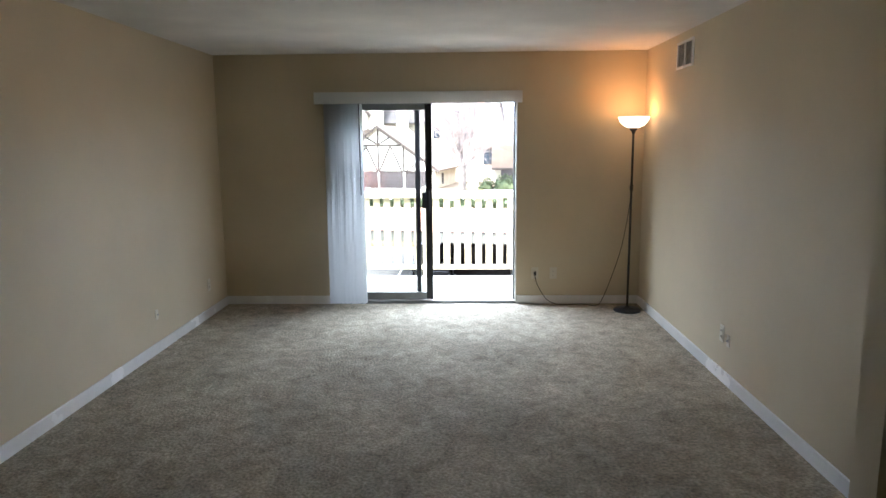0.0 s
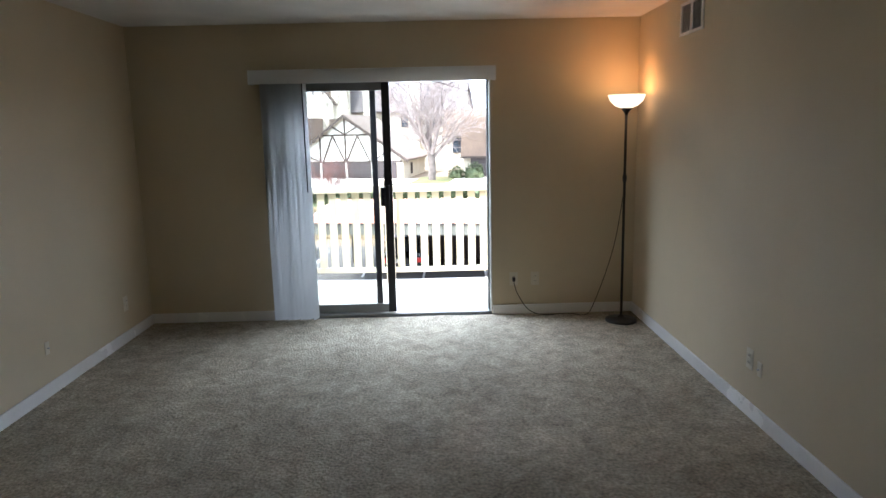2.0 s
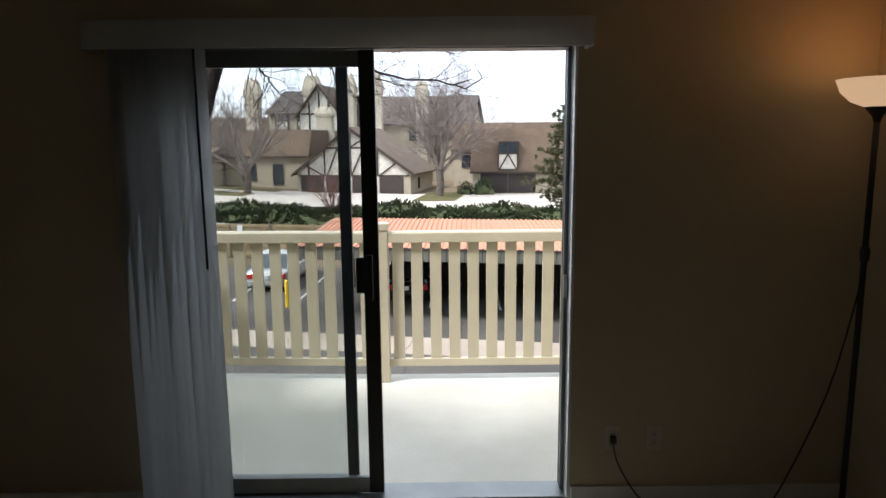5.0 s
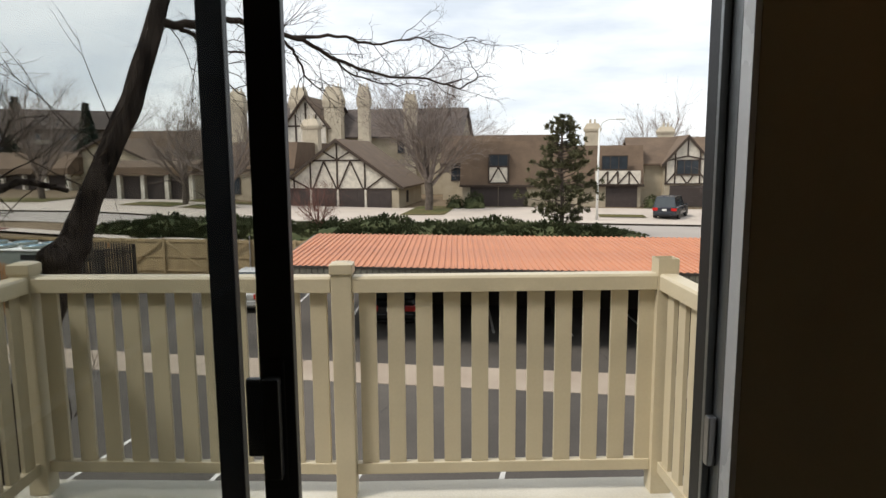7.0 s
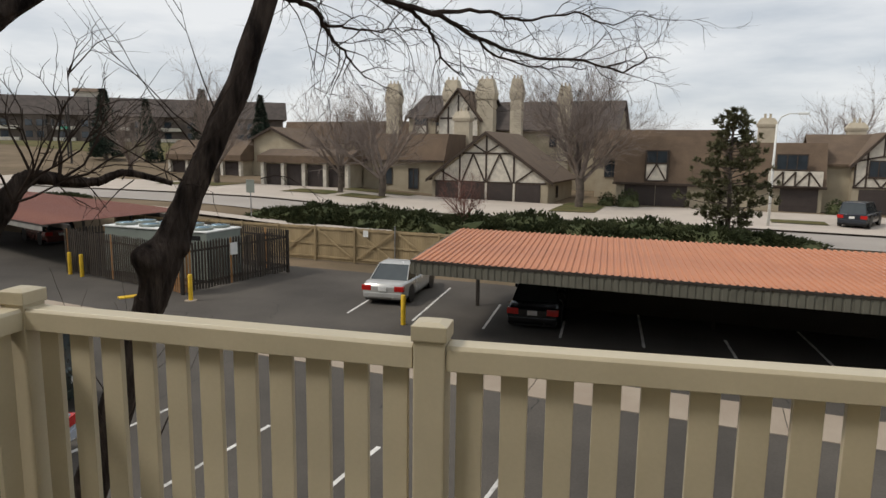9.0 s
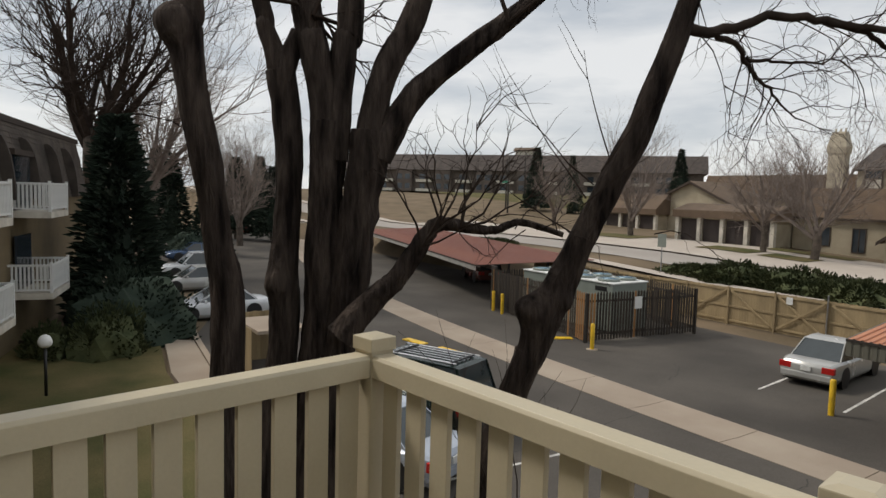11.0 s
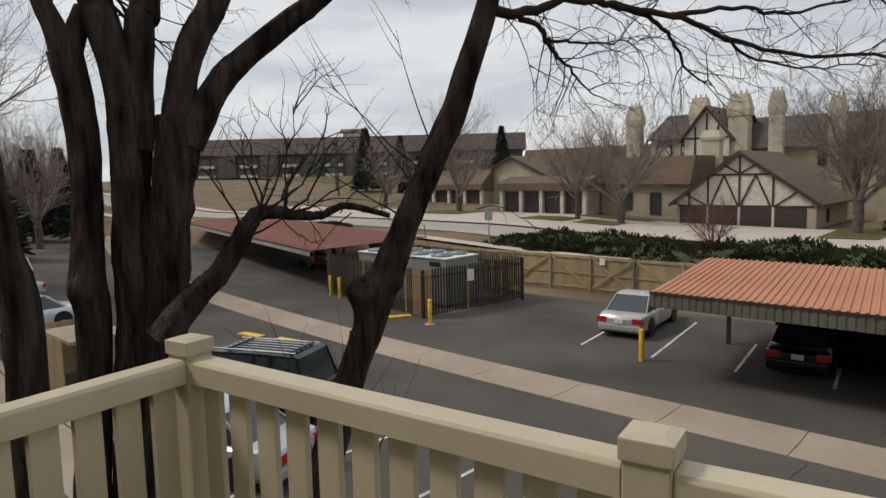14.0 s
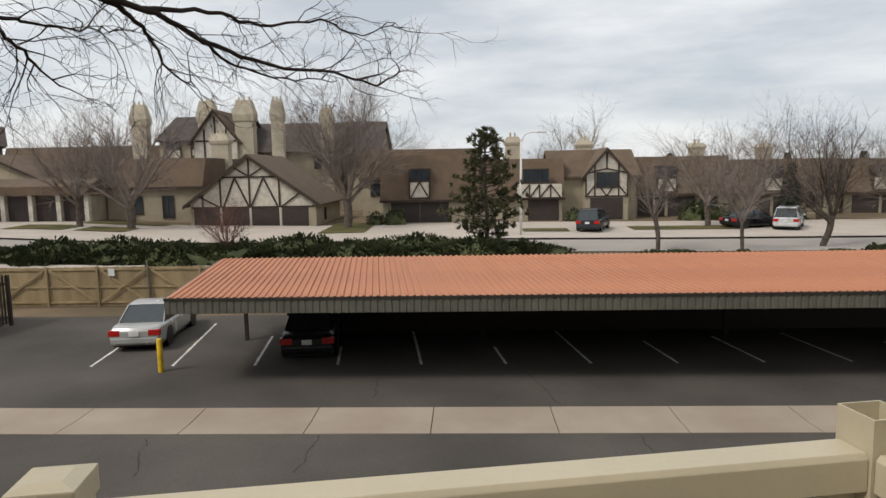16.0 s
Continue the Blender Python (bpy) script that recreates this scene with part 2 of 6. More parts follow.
# vinyl vanes let some daylight through
bn, bl = M_BLIND.node_tree.nodes, M_BLIND.node_tree.links
tr = bn.new("ShaderNodeBsdfTranslucent")
tr.name = "translucent_vinyl"
tr.inputs[0].default_value = (0.75, 0.75, 0.74, 1)
bmix = bn.new("ShaderNodeMixShader")
bmix.inputs[0].default_value = 0.45
bl.new(bn["Principled BSDF"].outputs[0], bmix.inputs[1])
bl.new(tr.outputs[0], bmix.inputs[2])
bl.new(bmix.outputs[0], bn["Material Output"].inputs[0])

# ---- building helpers ----
def box(bm, x0, x1, y0, y1, z0, z1, bev=0.0):
    r = bmesh.ops.create_cube(bm, size=1.0, matrix=Matrix.Translation(((x0 + x1) / 2, (y0 + y1) / 2, (z0 + z1) / 2)) @ Matrix.Diagonal((x1 - x0, y1 - y0, z1 - z0, 1)))
    if bev:
        es = {e for v in r["verts"] for e in v.link_edges}
        bmesh.ops.bevel(bm, geom=list(es), offset=bev, segments=2, affect="EDGES", profile=0.6)
    return r["verts"]


def boxb(*a, bev=0.0):
    bm = bmesh.new()
    box(bm, *a, bev=bev)
    return bm


def tube(bm, pts, radii, seg=6, cap=True):
    """A tapered tube along points."""
    rings = []
    prev = Vector((0.3, 0.5, 0.8)).normalized()
    for i, p in enumerate(pts):
        p = Vector(p)
        d = (Vector(pts[min(i + 1, len(pts) - 1)]) - Vector(pts[max(i - 1, 0)])).normalized()
        a = prev - d * prev.dot(d)
        if a.length < 1e-4:
            a = d.orthogonal()
        a.normalize()
        prev = a
        b = d.cross(a)
        rings.append([bm.verts.new(p + (a * math.cos(2 * math.pi * k / seg) + b * math.sin(2 * math.pi * k / seg)) * radii[i]) for k in range(seg)])
    for r0, r1 in zip(rings, rings[1:]):
        for k in range(seg):
            bm.faces.new((r0[k], r0[(k + 1) % seg], r1[(k + 1) % seg], r1[k]))
    if cap:
        bm.faces.new(rings[0][::-1])
        bm.faces.new(rings[-1])


def tubeb(pts, radii, seg=8):
    bm = bmesh.new()
    tube(bm, pts, radii if isinstance(radii, (list, tuple)) else [radii] * len(pts), seg)
    return bm


def prism(bm, poly, axis, a, b):
    """Extrudes a 2D outline along an axis (0 x, 1 y, 2 z) from a to b."""
    def at(p, h):
        return {0: (h, p[0], p[1]), 1: (p[0], h, p[1]), 2: (p[0], p[1], h)}[axis]
    v0 = [bm.verts.new(at(p, a)) for p in poly]
    v1 = [bm.verts.new(at(p, b)) for p in poly]
    n = len(poly)
    fs = [bm.faces.new(v0), bm.faces.new(v1[::-1])]
    for k in range(n):
        fs.append(bm.faces.new((v0[k], v1[k], v1[(k + 1) % n], v0[(k + 1) % n])))
    bmesh.ops.recalc_face_normals(bm, faces=fs)


def prismb(poly, axis, a, b, bev=0.0):
    bm = bmesh.new()
    prism(bm, poly, axis, a, b)
    if bev:
        bmesh.ops.bevel(bm, geom=bm.edges[:], offset=bev, segments=2, affect="EDGES", profile=0.6)
    return bm


def lathe(prof, seg=24):
    """A round body from (radius, z) pairs."""
    bm = bmesh.new()
    rings = []
    for r, z in prof:
        rings.append([bm.verts.new((max(r, 1e-4) * math.cos(2 * math.pi * k / seg), max(r, 1e-4) * math.sin(2 * math.pi * k / seg), z)) for k in range(seg)])
    for r0, r1 in zip(rings, rings[1:]):
        for k in range(seg):
            bm.faces.new((r0[k], r0[(k + 1) % seg], r1[(k + 1) % seg], r1[k]))
    return bm


def beam(bm, p0, p1, w, d, up=(0, 1, 0)):
    """A square bar from p0 to p1, w wide and d deep along up."""
    p0, p1 = Vector(p0), Vector(p1)
    x = (p1 - p0).normalized()
    u = Vector(up)
    u = (u - x * u.dot(x)).normalized()
    s = x.cross(u)
    v = [bm.verts.new(p + s * (w / 2 * i) + u * (d / 2 * j)) for p in (p0, p1) for i, j in ((-1, -1), (1, -1), (1, 1), (-1, 1))]
    fs = [bm.faces.new(f) for f in ((v[3], v[2], v[1], v[0]), (v[4], v[5], v[6], v[7]), (v[0], v[1], v[5], v[4]), (v[1], v[2], v[6], v[5]), (v[2], v[3], v[7], v[6]), (v[3], v[0], v[4], v[7]))]
    bmesh.ops.recalc_face_normals(bm, faces=fs)


def beamb(*a, **k):
    bm = bmesh.new()
    beam(bm, *a, **k)
    return bm


def mesh_of(bm, material, smooth=False, name="mesh"):
    me = bpy.data.meshes.new(name)
    bm.to_mesh(me)
    bm.free()
    for mm in (material if isinstance(material, (list, tuple)) else [material]):
        me.materials.append(mm)
    if smooth:
        me.polygons.foreach_set("use_smooth", [True] * len(me.polygons))
    return me


def part(name, bm, material, parent=None, label="", smooth=False, m=None):
    me = bm if isinstance(bm, bpy.types.Mesh) else mesh_of(bm, material, smooth, name)
    ob = new(name, me)
    if parent:
        ob.parent = parent
    if m is not None:
        ob.matrix_basis = m
    if label:
        ob["label"] = label
    return ob


def thing(name, m, label, category, group="", kind=""):
    ob = new(name)
    ob.empty_display_size = 0.1
    ob.matrix_basis = m
    return tagged(ob, label, category, group, kind)


def solid(name, bm, material, label, category, m=None, kind="", group="", smooth=False):
    ob = part(name, bm, material, None, "", smooth, m)
    return tagged(ob, label, category, group, kind)


# the lot's own axes: u along the carports, v away from the house
LOT = radians(-10.3)
LC, LS = math.cos(LOT), math.sin(LOT)


def L(u, v, z=0.0):
    return Vector((u * LC - v * LS, u * LS + v * LC, z))


def lotpose(u, v, z, rz=0.0):
    p = L(u, v, z)
    return pose(p.x, p.y, p.z, 0, 0, rz - 10.3)


Z_LOT = -4.5
ST_U = [-400, -70, -44, -34, -24, -13, 0, 15, 60, 400]
ST_Z = [-2.2, -2.4, -2.4, -2.5, -3.0, -3.2, -3.05, -3.2, -3.4, -3.5]


def street_z(u):
    return float(np.interp(u, ST_U, ST_Z))


def ground_z(u, v):
    s = street_z(u)
    near = float(np.interp(u, [-70, -45, -20], [-3.9, -4.2, Z_LOT])) if v < 12 else Z_LOT
    if v < 12:
        return near + (Z_LOT - near) * max(0.0, min(1.0, (v - 4) / 8))
    if v < 31.5:
        return Z_LOT
    if v < 34.6:
        k = (v - 31.5) / 3.1
        return Z_LOT + (s - 0.3 - Z_LOT) * k * k * (3 - 2 * k)
    far = math.hypot(u, v)
    hill = 4.6 * max(0.0, min(1.0, (far - 95) / 70)) * max(0.0, min(1.0, (-u - 50) / 40))
    return s - 0.3 + 0.3 * max(0.0, min(1.0, (v - 37) / 22)) + hill


def rise(u):
    return float(np.interp(u, [-160, -70, -44, -24, -13, 0, 13, 60], [-0.6, -0.6, -0.55, -0.2, 0.08, 0.43, 0.68, 1.1]))


def streetpose(u, v, z, rz=0.0):
    """A stand along the far side of the street."""
    return lotpose(u, v, z + rise(u), rz)


# ---- the living room ----
XL, XR, YB, HC = -2.0, 2.125, -9.2, 2.44
DX, DH = 0.915, 2.03          # half width and height of the door opening
WT = 0.16                     # facade thickness


def structure(name, bm, material, label, category="wall", smooth=False):
    return solid(name, bm, material, label, category, kind="structure", smooth=smooth)


bm = bmesh.new()
box(bm, XL - 0.9, -DX, 0, WT, -0.3, 2.75)
box(bm, DX, XR + 0.9, 0, WT, -0.3, 2.75)
box(bm, -DX, DX, 0, WT, DH, 2.75)
box(bm, -DX, DX, 0, WT, -0.3, -0.02)
structure("wall_north", bm, M_WALL, "tan painted wall with a sliding door opening")
bm = boxb(XL - 0.12, XL, YB, -0.002, 0, HC)
structure("wall_west", bm, M_WALL, "plain tan painted living room wall")
bm = boxb(XR, XR + 0.12, YB, -0.002, 0, HC)
structure("wall_east", bm, M_WALL, "plain tan painted wall with a high vent")
structure("wall_south", boxb(XL - 0.12, XR + 0.12, YB - 0.12, YB, 0, HC), M_WALL, "plain tan painted back wall")
structure("wall_stub", boxb(1.49, XR - 0.002, -4.80, -4.68, 0, HC - 0.002), M_WALL, "short tan partition wall at the entry")
structure("ceiling", boxb(XL - 0.12, XR + 0.12, YB - 0.12, -0.002, HC, HC + 0.2), M_CEIL, "white popcorn textured ceiling", "ceiling")

# carpet: a fine uneven sheet
bm = bmesh.new()
nx, ny = 60, 120
vs = [[bm.verts.new((XL + (XR - XL) * i / nx, YB + (0.0 - YB) * j / ny, 0.006 * noise.noise((i * 0.35, j * 0.35, 0)) + 0.004 * noise.noise((i * 0.9, j * 0.9, 3)))) for j in range(ny + 1)] for i in range(nx + 1)]
for i in range(nx):
    for j in range(ny):
        bm.faces.new((vs[i][j], vs[i + 1][j], vs[i + 1][j + 1], vs[i][j + 1]))
structure("carpet", bm, M_CARPET, "worn taupe wall-to-wall cut pile carpet", "carpet", smooth=True)
structure("floor", boxb(XL - 0.12, XR + 0.12, YB - 0.12, 0.0, -0.3, -0.02), M_CONC, "subfloor slab under the carpet", "floor")


def baseboard(x0, x1, y0, y1):
    bm = boxb(x0, x1, y0, y1, 0.0, 0.085, bev=0.004)
    structure("baseboard", bm, M_TRIM, "white painted wooden baseboard along the wall", "baseboard")


baseboard(XL + 0.001, XL + 0.014, YB + 0.02, -0.018)
baseboard(XR - 0.014, XR - 0.001, -4.64, -0.018)
baseboard(XR - 0.014, XR - 0.001, YB + 0.02, -4.80)
baseboard(XL + 0.002, -DX - 0.01, -0.015, -0.001)
baseboard(DX + 0.002, XR - 0.002, -0.015, -0.001)

# sliding door: frame in the opening, fixed panel outside, sliding panel inside, pushed open
door = thing("door_1", pose(0, 0, 0), "bronze framed sliding glass patio door standing open", "door", kind="structure")
F = 0.045
part("frame_jamb", boxb(-DX + 0.001, -DX + F, 0.045, 0.15, 0.025, DH - 0.001, bev=0.003), M_BRONZE, door)
part("frame_jamb", boxb(DX - 0.028, DX - 0.001, 0.10, 0.15, 0.025, DH - 0.001, bev=0.003), M_BRONZE, door)
part("frame_jamb", boxb(DX - 0.014, DX - 0.0015, 0.045, 0.10, 0.025, DH - 0.001, bev=0.002), M_ALU, door, "worn aluminium jamb track")
part("jamb_stop", boxb(DX - 0.030, DX - 0.0145, 0.085, 0.098, 0.025, DH - 0.03, bev=0.002), M_ALU, door, "thin aluminium stop strip")
part("latch_keeper", boxb(DX - 0.032, DX - 0.0145, 0.06, 0.08, 0.93, 1.03, bev=0.003), M_RIM, door, "steel latch keeper")
part("frame_head", boxb(-DX + F, DX - 0.028, 0.045, 0.15, DH - 0.05, DH - 0.001, bev=0.003), M_ALU, door)
part("threshold", boxb(-DX + 0.001, DX - 0.001, 0.02, 0.16, -0.019, 0.024, bev=0.004), M_ALU, door, "grey aluminium threshold track")


def panel(name, x0, x1, y, stile, material, label):
    t = 0.03
    p = part(name, boxb(x0, x0 + stile, y - t / 2, y + t / 2, 0.03, DH - 0.052, bev=0.003), material, door, label)
    part("stile", boxb(x1 - stile, x1, y - t / 2, y + t / 2, 0.03, DH - 0.052, bev=0.003), material, p)
    part("bottom_rail", boxb(x0 + stile, x1 - stile, y - t / 2 + 0.002, y + t / 2 - 0.002, 0.03, 0.03 + stile * 1.1, bev=0.003), M_ALU, p)
    part("top_rail", boxb(x0 + stile, x1 - stile, y - t / 2 + 0.002, y + t / 2 - 0.002, DH - 0.052 - stile, DH - 0.053, bev=0.003), M_ALU, p)
    g = part("glass_pane", boxb(x0 + stile - 0.004, x1 - stile + 0.004, y - 0.002, y + 0.002, 0.03 + stile, DH - 0.05 - stile), M_GLASS, p)
    g.visible_shadow = False
    return p


panel("fixed_panel", -DX + F + 0.002, -0.035, 0.13, 0.05, M_BRONZE, "fixed glass panel")
slide = panel("sliding_panel", -DX + F + 0.075, 0.084, 0.075, 0.066, M_BRONZE, "open sliding panel with tinted glass")
part("handle", boxb(0.028, 0.06, 0.028, 0.056, 0.93, 1.13, bev=0.006), M_BLACK, slide, "black pull handle")
part("handle_plate", boxb(0.022, 0.066, 0.054, 0.0605, 0.90, 1.16, bev=0.003), M_BRONZE, slide)
part("outer_pull", boxb(-0.02, 0.018, 0.093, 0.112, 0.95, 1.11, bev=0.005), M_BLACK, slide, "black outer pull")

# the drywall return beside the door and a white head strip
structure("trim", boxb(DX - 0.013, DX - 0.0012, 0.001, 0.044, 0.0255, DH - 0.002), M_TRIM, "white painted reveal beside the door", "trim")

# vertical blind: head rail and stacked vanes
blind = thing("vertical_blind", pose(0, 0, 0), "white vinyl vertical blind drawn to one side", "blind")
part("valance", boxb(-1.02, 0.95, -0.115, -0.100, 1.965, 2.075, bev=0.004), M_BLIND, blind, "white valance board")
part("valance_return", boxb(0.935, 0.9495, -0.0995, -0.001, 1.966, 2.074, bev=0.003), M_BLIND, blind)
part("valance_return", boxb(-1.0195, -1.005, -0.0995, -0.001, 1.966, 2.074, bev=0.003), M_BLIND, blind)
part("head_rail", boxb(-0.96, 0.92, -0.075, -0.03, 2.0, 2.045, bev=0.003), M_ALU, blind)
for i in range(13):
    x = -0.915 + i * 0.0265
    bm = bmesh.new()
    a = radians(62 + 9 * math.sin(i * 2.3))
    pts = [(x + math.cos(a) * (s - 0.5) * 0.089 + 0.008 * math.sin(s * math.pi), -0.055 + math.sin(a) * (s - 0.5) * 0.089) for s in (0, 0.25, 0.5, 0.75, 1)]
    lean = 0.006 * math.sin(i * 1.7)
    lo = [bm.verts.new((p[0] + lean, p[1], 0.02 + 0.006 * math.sin(i * 3.1))) for p in pts]
    hi = [bm.verts.new((p[0], p[1], 1.995)) for p in pts]
    for k in range(4):
        bm.faces.new((lo[k], lo[k + 1], hi[k + 1], hi[k]))
    bmesh.ops.solidify(bm, geom=bm.faces[:], thickness=0.0015)
    part("vane", bm, M_BLIND, blind, smooth=True)
part("wand", tubeb([(-0.60, -0.09, 1.99), (-0.598, -0.092, 1.1)], 0.005, 8), M_BLACK, blind, "dark tilt wand")

# torchiere lamp in the corner
lx, ly = 1.945, -0.30
M_SHADE = glow("lit_opal_shade", (1.0, 0.62, 0.34), 0.22)
M_BULB = glow("warm_bulb", (1.0, 0.50, 0.16), 1.2)
lamp = thing("floor_lamp", pose(lx, ly, 0), "black torchiere floor lamp with lit opal bowl", "lamp")
part("base", lathe([(0, 0), (0.125, 0), (0.128, 0.012), (0.118, 0.022), (0.03, 0.032), (0.014, 0.05), (0, 0.05)], 36), M_BLACK, lamp, smooth=True)
part("pole", tubeb([(0, 0, 0.04), (0, 0, 0.6), (0.0, 0, 1.2), (0, 0, 1.68)], [0.011] * 4, 12), M_BLACK, lamp, smooth=True)
part("switch", lathe([(0, 1.14), (0.016, 1.145), (0.018, 1.18), (0.014, 1.20), (0, 1.2)], 12), M_BLACK, lamp, "black rotary switch", smooth=True)
part("collar", lathe([(0.011, 1.66), (0.018, 1.68), (0.045, 1.715), (0.05, 1.72), (0, 1.722)], 20), M_BLACK, lamp, smooth=True)
bm = lathe([(0.045, 1.715), (0.09, 1.735), (0.125, 1.77), (0.142, 1.815), (0.1365, 1.815), (0.118, 1.772), (0.085, 1.742), (0.04, 1.724)], 36)
part("shade", bm, M_SHADE, lamp, "glowing opal plastic bowl shade", smooth=True)
bulb = part("bulb", lathe([(0.0, 1.735), (0.02, 1.74), (0.032, 1.77), (0.026, 1.795), (0, 1.803)], 16), M_BULB, lamp, "lit bulb", smooth=True)
lp = new("lamp_light", bpy.data.lights.new("lamp_light", "POINT"))
lp.data.energy, lp.data.color, lp.data.shadow_soft_size = 0.24, (1.0, 0.50, 0.17), 0.05
lp.location = (lx, ly, 1.835)
# its cord to the outlet
cord = [(lx, ly - 0.01, 1.12), (lx - 0.06, ly + 0.06, 0.6), (lx - 0.2, ly + 0.14, 0.1), (lx - 0.28, ly + 0.16, 0.012), (1.55, -0.06, 0.01), (1.35, -0.10, 0.012), (1.22, -0.07, 0.05), (1.13, -0.035, 0.18), (1.10, -0.03, 0.27), (1.098, -0.022, 0.30)]
cu = []
for i in range(len(cord) - 1):
    p0, p1, p2, p3 = (Vector(cord[max(0, min(len(cord) - 1, i + k))]) for k in (-1, 0, 1, 2))
    for s in range(5):
        t = s / 5
        cu.append(0.5 * (2 * p1 + (p2 - p0) * t + (2 * p0 - 5 * p1 + 4 * p2 - p3) * t * t + (3 * p1 - p0 - 3 * p2 + p3) * t ** 3))
cu = [Vector((p.x, min(p.y, -0.02), max(p.z, 0.009))) for p in cu] + [Vector(cord[-1])]
pc = part("cord", tubeb(cu, 0.0035, 6), M_BLACK, lamp, "black power cord", smooth=True)
pc.matrix_basis = pose(-lx, -ly, 0)
pl = part("plug", boxb(1.086, 1.11, -0.034, -0.0065, 0.295, 0.325, bev=0.004), M_BLACK, lamp, "black plug")
pl.matrix_basis = pose(-lx, -ly, 0)


def outlet(x, y, z, face, label):
    """A cover plate with two sockets; face 'n' on the door wall, 'e' and 'w' on the side walls."""
    rz = {"n": 0, "e": -90, "w": 90}[face]
    o = thing("wall_outlet", pose(x, y, z, 0, 0, rz), label, "outlet", "wall outlets")
    part("plate", boxb(-0.035, 0.035, -0.006, -0.0005, -0.057, 0.057, bev=0.003), M_PLATE, o)
    for s in (-0.02, 0.02):
        so = part("socket", boxb(-0.016, 0.016, -0.009, -0.006, s - 0.014, s + 0.014, bev=0.004), M_PLATE, o)
        for k in (-0.006, 0.006):
            part("slot", boxb(k - 0.0012, k + 0.0012, -0.0098, -0.0088, s - 0.005, s + 0.005), M_BLACK, so)
    return o


outlet(1.28, 0, 0.31, "n", "ivory plastic duplex wall outlet by the door")
outlet(1.098, 0, 0.31, "n", "ivory wall outlet with a black plug")
outlet(XR, -2.13, 0.32, "e", "ivory wall outlet above the baseboard")
outlet(XL, -0.47, 0.30, "w", "ivory wall outlet near the corner")
# two small jack plates
for x, y, z, f in ((XR, -2.24, 0.298, "e"), (XL, -1.55, 0.30, "w")):
    j = thing("cable_jack", pose(x, y, z, 0, 0, -90 if f == "e" else 90), "small ivory cable jack on the wall", "jack")
    part("plate", boxb(-0.022, 0.022, -0.006, -0.0005, -0.04, 0.04, bev=0.003), M_PLATE, j)
    part("connector", tubeb([(0, -0.006, 0), (0, -0.018, 0)], 0.005, 10), M_RIM, j, "brass connector")

# supply vent high on the east wall
vent = thing("wall_vent", pose(XR, -1.10, 2.265, 0, 0, -90), "white metal louvred wall vent near ceiling", "vent")
for a in ((-0.19, 0.19, 0.085, 0.105), (-0.19, 0.19, -0.105, -0.085)):
    part("frame", boxb(a[0], a[1], -0.012, -0.0005, a[2], a[3], bev=0.002), M_TRIM, vent)
for a in ((-0.19, -0.165), (0.165, 0.19), (-0.012, 0.012)):
    part("frame", boxb(a[0], a[1], -0.012, -0.0005, -0.0845, 0.0845, bev=0.002), M_TRIM, vent)
part("backing", boxb(-0.164, 0.164, -0.0022, -0.0005, -0.084, 0.084), M_BLACK, vent, "dark duct opening")
for sx in (-0.164, 0.013):
    for k in range(14):
        x = sx + 0.006 + k * 0.0106
        part("louver", beamb((x, -0.006, -0.083), (x, -0.006, 0.083), 0.007, 0.0012, up=(0.5, 1, 0)), M_TRIM, vent)

# ---- the balcony ----
BX0, BX1, BY = -1.64, 1.495, 2.0    # post axes: corners and the front row
BYL = 2.09                              # the west corner stands a little further out
ZD = -0.15                              # deck top
structure("balcony_deck", prismb([(BX0 - 0.12, WT + 0.002), (BX1 + 0.2, WT + 0.002), (BX1 + 0.2, BY + 0.13), (-0.076, BY + 0.13), (BX0 - 0.12, BYL + 0.13)], 2, ZD - 0.25, ZD), M_DECK, "pale coated balcony deck", "deck")
rail = thing("balcony_railing", pose(0, 0, 0), "tan vinyl balcony railing with square posts", "railing")
PW = 0.050                              # half a post


def post(x, y, cap=True):
    if cap:
        p = part("post", boxb(x - PW, x + PW, y - PW, y + PW, ZD, 1.02, bev=0.006), M_VINYL, rail)
        bm = bmesh.new()
        box(bm, x - PW - 0.006, x + PW + 0.006, y - PW - 0.006, y + PW + 0.006, 0.985, 1.034, bev=0.004)
        c = [bm.verts.new((x + sx * (PW + 0.003), y + sy * (PW + 0.003), 1.0335)) for sx, sy in ((-1, -1), (1, -1), (1, 1), (-1, 1))]
        d = [bm.verts.new((x + sx * (PW - 0.022), y + sy * (PW - 0.02), 1.042)) for sx, sy in ((-1, -1), (1, -1), (1, 1), (-1, 1))]
        for k in range(4):
            bm.faces.new((c[k], c[(k + 1) % 4], d[(k + 1) % 4], d[k]))
        bm.faces.new(d)
        part("post_cap", bm, M_VINYL, p, "flat pyramid post cap")
    else:
        bm = boxb(x - PW, x + PW, y - PW, y + PW, ZD, 1.045)
        top = [f for f in bm.faces if f.normal.z > 0.5]
        bmesh.ops.inset_region(bm, faces=top, thickness=0.005)
        low = bmesh.ops.extrude_discrete_faces(bm, faces=top)["faces"]
        bmesh.ops.translate(bm, verts=low[0].verts[:], vec=(0, 0, -0.5))
        part("post", bm, M_VINYL, rail, "hollow post with its cap missing")


